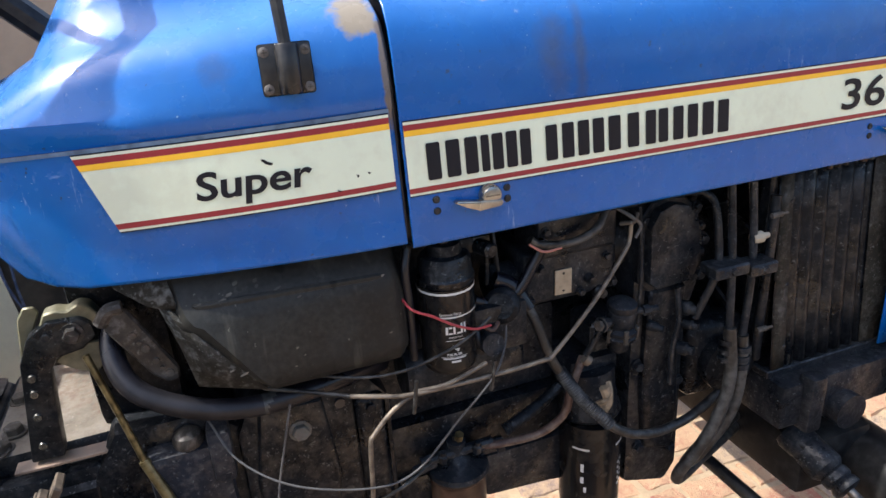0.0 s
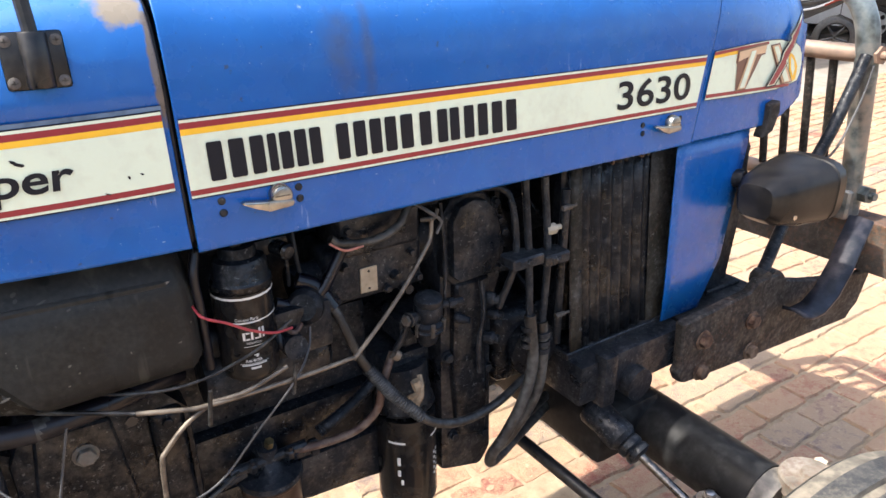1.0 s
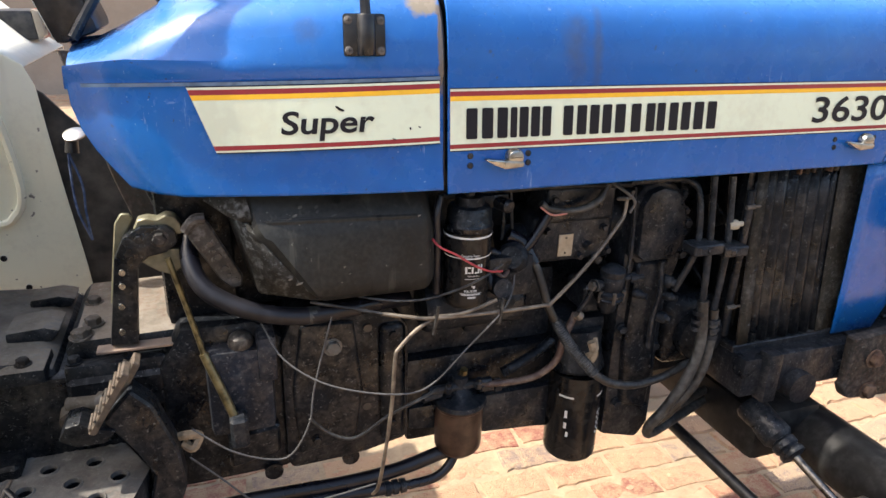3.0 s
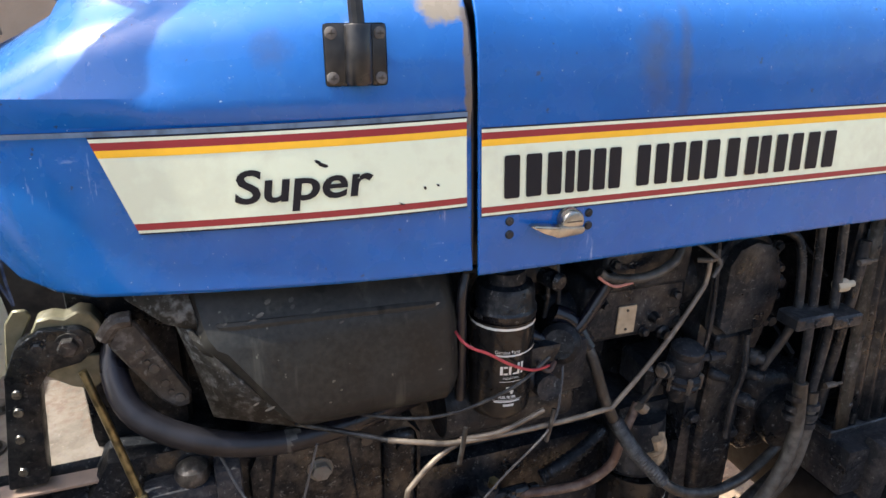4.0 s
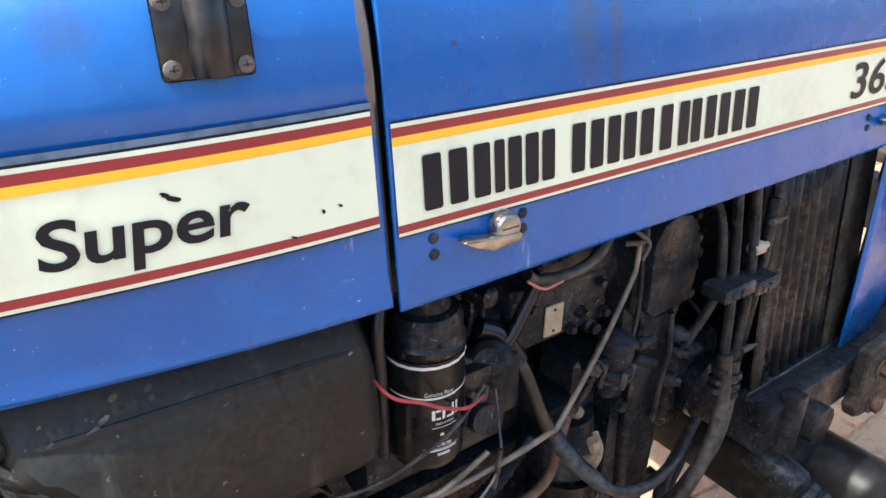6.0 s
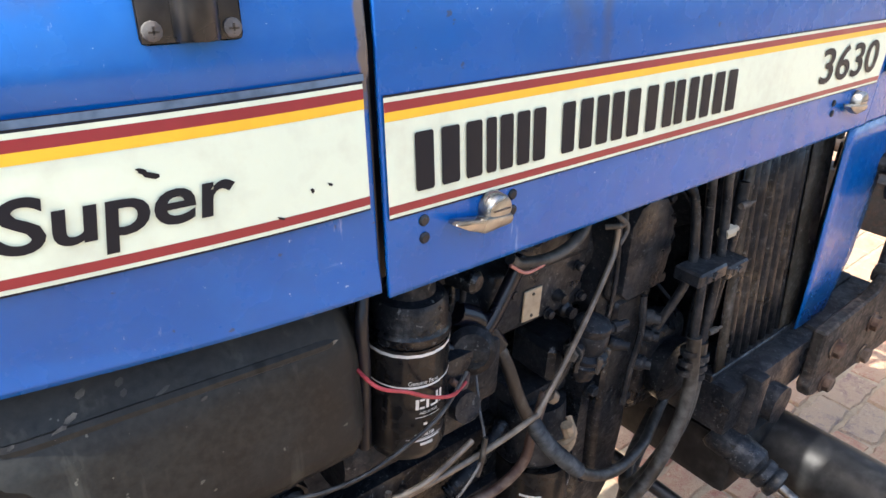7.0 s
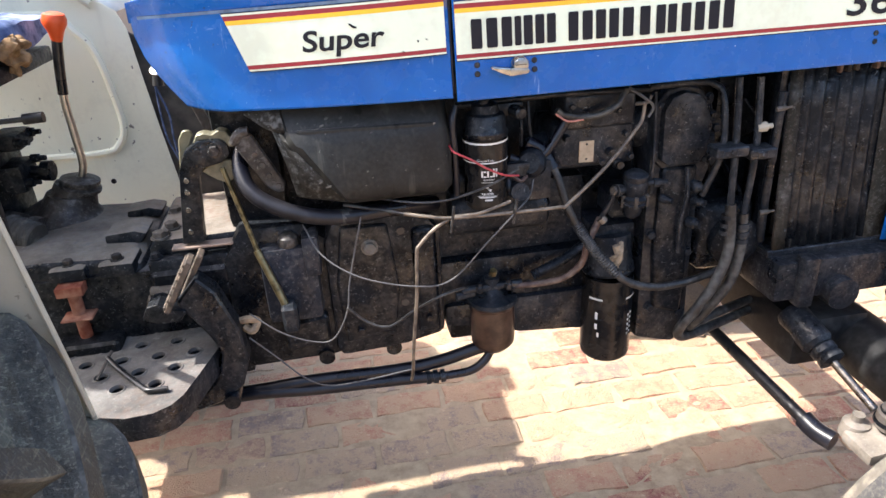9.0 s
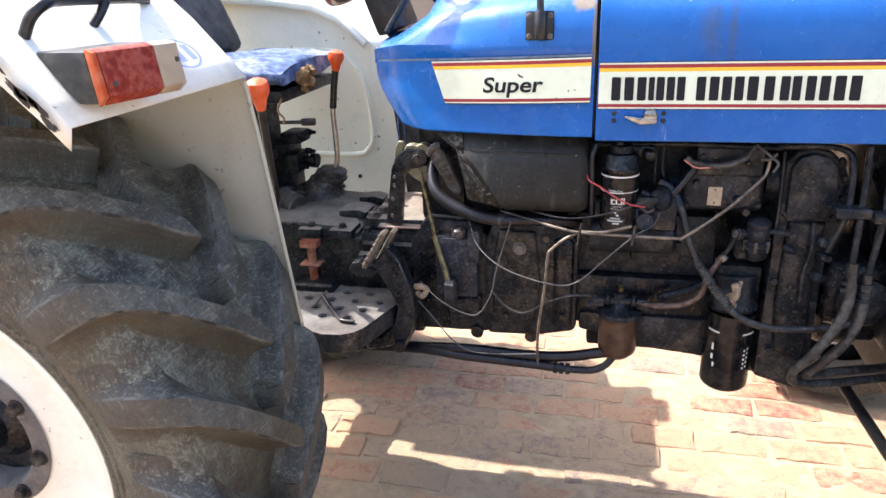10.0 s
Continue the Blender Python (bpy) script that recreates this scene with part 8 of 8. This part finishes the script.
        for x in (-0.765, 0.42):
            b = B()
            box(b, (x - 0.006, sy * 0.871 - 0.003, 0.36), (x + 0.006, sy * 0.871 + 0.003, 0.95))
            part("door_gap", b, BIKE_BLACK, ob)
        for x in (-0.60, -1.38):
            b = B()
            box(b, (x - 0.09, sy * 0.88 - 0.015, 0.82), (x + 0.09, sy * 0.88 + 0.015, 0.85), 0.006, 2)
            part("door_handle", b, paint, ob)
    b = B()
    box(b, (1.80, -0.42, 0.40), (1.885, 0.42, 0.50), 0.02, 2)
    part("grille", b, BIKE_BLACK, ob)
    b = B()
    grid(b, [[(x + 0.02 + 0.07 * (1 - (k / 3) ** 2), w * k / 3, z * high + 0.035) for k in range(-3, 4)] for x, z, w in ((-0.03, 1.505, 0.57), (0.3, 1.27, 0.65), (0.60, 1.06, 0.72))])
    solid(part("windscreen", b, DARK_GLASS, ob), 0.01)
    b = B()
    tube(b, [(-0.30, 0.1, 1.54 * high), (-0.48, 0.1, 1.70 * high)], 0.006, 6, 2)
    part("aerial", b, BIKE_BLACK, ob)
    return ob


CX, CY = 13.52, 6.19
car((CX, CY, rise(CX, CY)), radians(-98.6), "white hatchback car parked under the added canopy", CAR_WHITE)
car((CX + 2.45, CY + 0.25, rise(CX + 2.45, CY + 0.25)), radians(-98.6), "dark grey hatchback car parked beside the white one", CAR_DARK, 1.06)


def motorcycle(at, turn):
    ob = thing("motorcycle", "black motorcycle with white flashes and a red tail lamp", "motorcycle", at)
    ob.rotation_euler = (0, 0, turn)
    for x in (-0.62, 0.66):
        small_wheel(ob, (x, 0, 0.30), 0.30, 0.10, BIKE_BLACK, BIKE_BLACK, (0, 1, 0), False)
    for sy in (-1, 1):
        b = B()
        tube(b, [(0.66, sy * 0.07, 0.30), (0.55, sy * 0.08, 0.65), (0.45, sy * 0.08, 0.95)], 0.022, 8, 3)
        part("fork_leg", b, STEEL, ob)
        # pale flashes sweeping from the tank to the tail
        b = B()
        tube(b, [(0.42, sy * 0.145, 0.86), (0.26, sy * 0.155, 0.78), (0.14, sy * 0.15, 0.70), (-0.05, sy * 0.14, 0.66), (-0.30, sy * 0.135, 0.70), (-0.52, sy * 0.125, 0.80)], 0.016, 8, 4)
        tube(b, [(0.40, sy * 0.148, 0.78), (0.26, sy * 0.156, 0.72), (0.12, sy * 0.15, 0.62)], 0.014, 8, 4)
        part("side_flash", b, CAR_WHITE, ob, "white side flash")
        b = B()
        tube(b, [(-0.40, sy * 0.125, 0.86), (-0.60, sy * 0.115, 0.93), (-0.78, sy * 0.09, 0.97)], 0.012, 8, 4)
        part("grab_bar", b, SILVER, ob)
        b = B()
        tube(b, [(-0.42, sy * 0.13, 0.74), (-0.58, sy * 0.12, 0.82), (-0.72, sy * 0.10, 0.87)], 0.020, 8, 4)
        part("tail_flash", b, LENS_RED, ob, "red tail panel")
        b = B()
        tube(b, [(0.44, sy * 0.30, 1.06), (0.50, sy * 0.33, 1.20), (0.53, sy * 0.34, 1.26)], 0.007, 6, 3)
        lathe(b, [(0.001, -0.012), (0.05, -0.008), (0.055, 0.004), (0.001, 0.014)], (0.53, sy * 0.36, 1.30), (1, 0, 0.1), 14)
        part("mirror", b, BIKE_BLACK, ob)
    b = B()
    tube(b, [(0.42, -0.36, 1.02), (0.40, -0.2, 1.06), (0.46, -0.08, 0.99), (0.46, 0.08, 0.99), (0.40, 0.2, 1.06), (0.42, 0.36, 1.02)], 0.016, 8, 4)
    part("handlebar", b, BIKE_BLACK, ob)
    b = B()
    lathe(b, [(0.02, -0.20), (0.09, -0.17), (0.14, -0.06), (0.15, 0.05), (0.12, 0.15), (0.04, 0.20)], (0.28, 0, 0.80), (1, 0, 0.25), 18)
    part("fuel_tank", b, BIKE_BLACK, ob, "black fuel tank")
    b = B()
    prism(b, [(0.14, 0.78), (0.02, 0.76), (-0.26, 0.80), (-0.42, 0.86), (-0.70, 0.93), (-0.72, 0.88), (-0.44, 0.78), (-0.24, 0.72), (0.10, 0.70)], -0.12, 0.12, 0.02, 2)
    part("saddle", b, BIKE_BLACK, ob)
    b = B()
    prism(b, [(-0.20, 0.54), (0.10, 0.58), (-0.05, 0.72), (-0.45, 0.80), (-0.80, 0.95), (-0.84, 0.90), (-0.60, 0.74)], -0.10, 0.10, 0.02, 2)
    part("tail_panel", b, BIKE_BLACK, ob)
    b = B()
    prism(b, [(-0.62, 0.62), (-0.86, 0.52), (-0.92, 0.40), (-0.88, 0.40), (-0.80, 0.52), (-0.60, 0.60)], -0.06, 0.06, 0.006)
    part("rear_mudguard", b, BIKE_BLACK, ob)
    b = B()
    box(b, (-0.86, -0.06, 0.83), (-0.78, 0.06, 0.90), 0.02, 2)
    part("tail_lamp", b, LENS_RED, ob, "red tail lamp")
    b = B()
    box(b, (-0.20, -0.13, 0.26), (0.24, 0.13, 0.46), 0.05, 3)
    box(b, (0.02, -0.11, 0.40), (0.24, 0.11, 0.70), 0.04, 3)
    part("engine", b, IRON_DARK, ob)
    b = B()
    tube(b, [(0.22, -0.12, 0.40), (0.0, -0.16, 0.24), (-0.4, -0.17, 0.28), (-0.78, -0.17, 0.40)], 0.036, 10, 4)
    part("exhaust", b, BIKE_BLACK, ob)
    b = B()
    box(b, (0.44, -0.12, 0.80), (0.60, 0.12, 1.0), 0.05, 3)
    part("head_lamp", b, BIKE_BLACK, ob)
    b = B()
    tube(b, [(-0.05, -0.12, 0.30), (-0.10, -0.24, 0.02)], 0.012, 6, 2)
    part("side_stand", b, BIKE_BLACK, ob)
    return ob


MX, MY = 9.91, 5.21
motorcycle((MX, MY, rise(MX, MY)), radians(115.5))
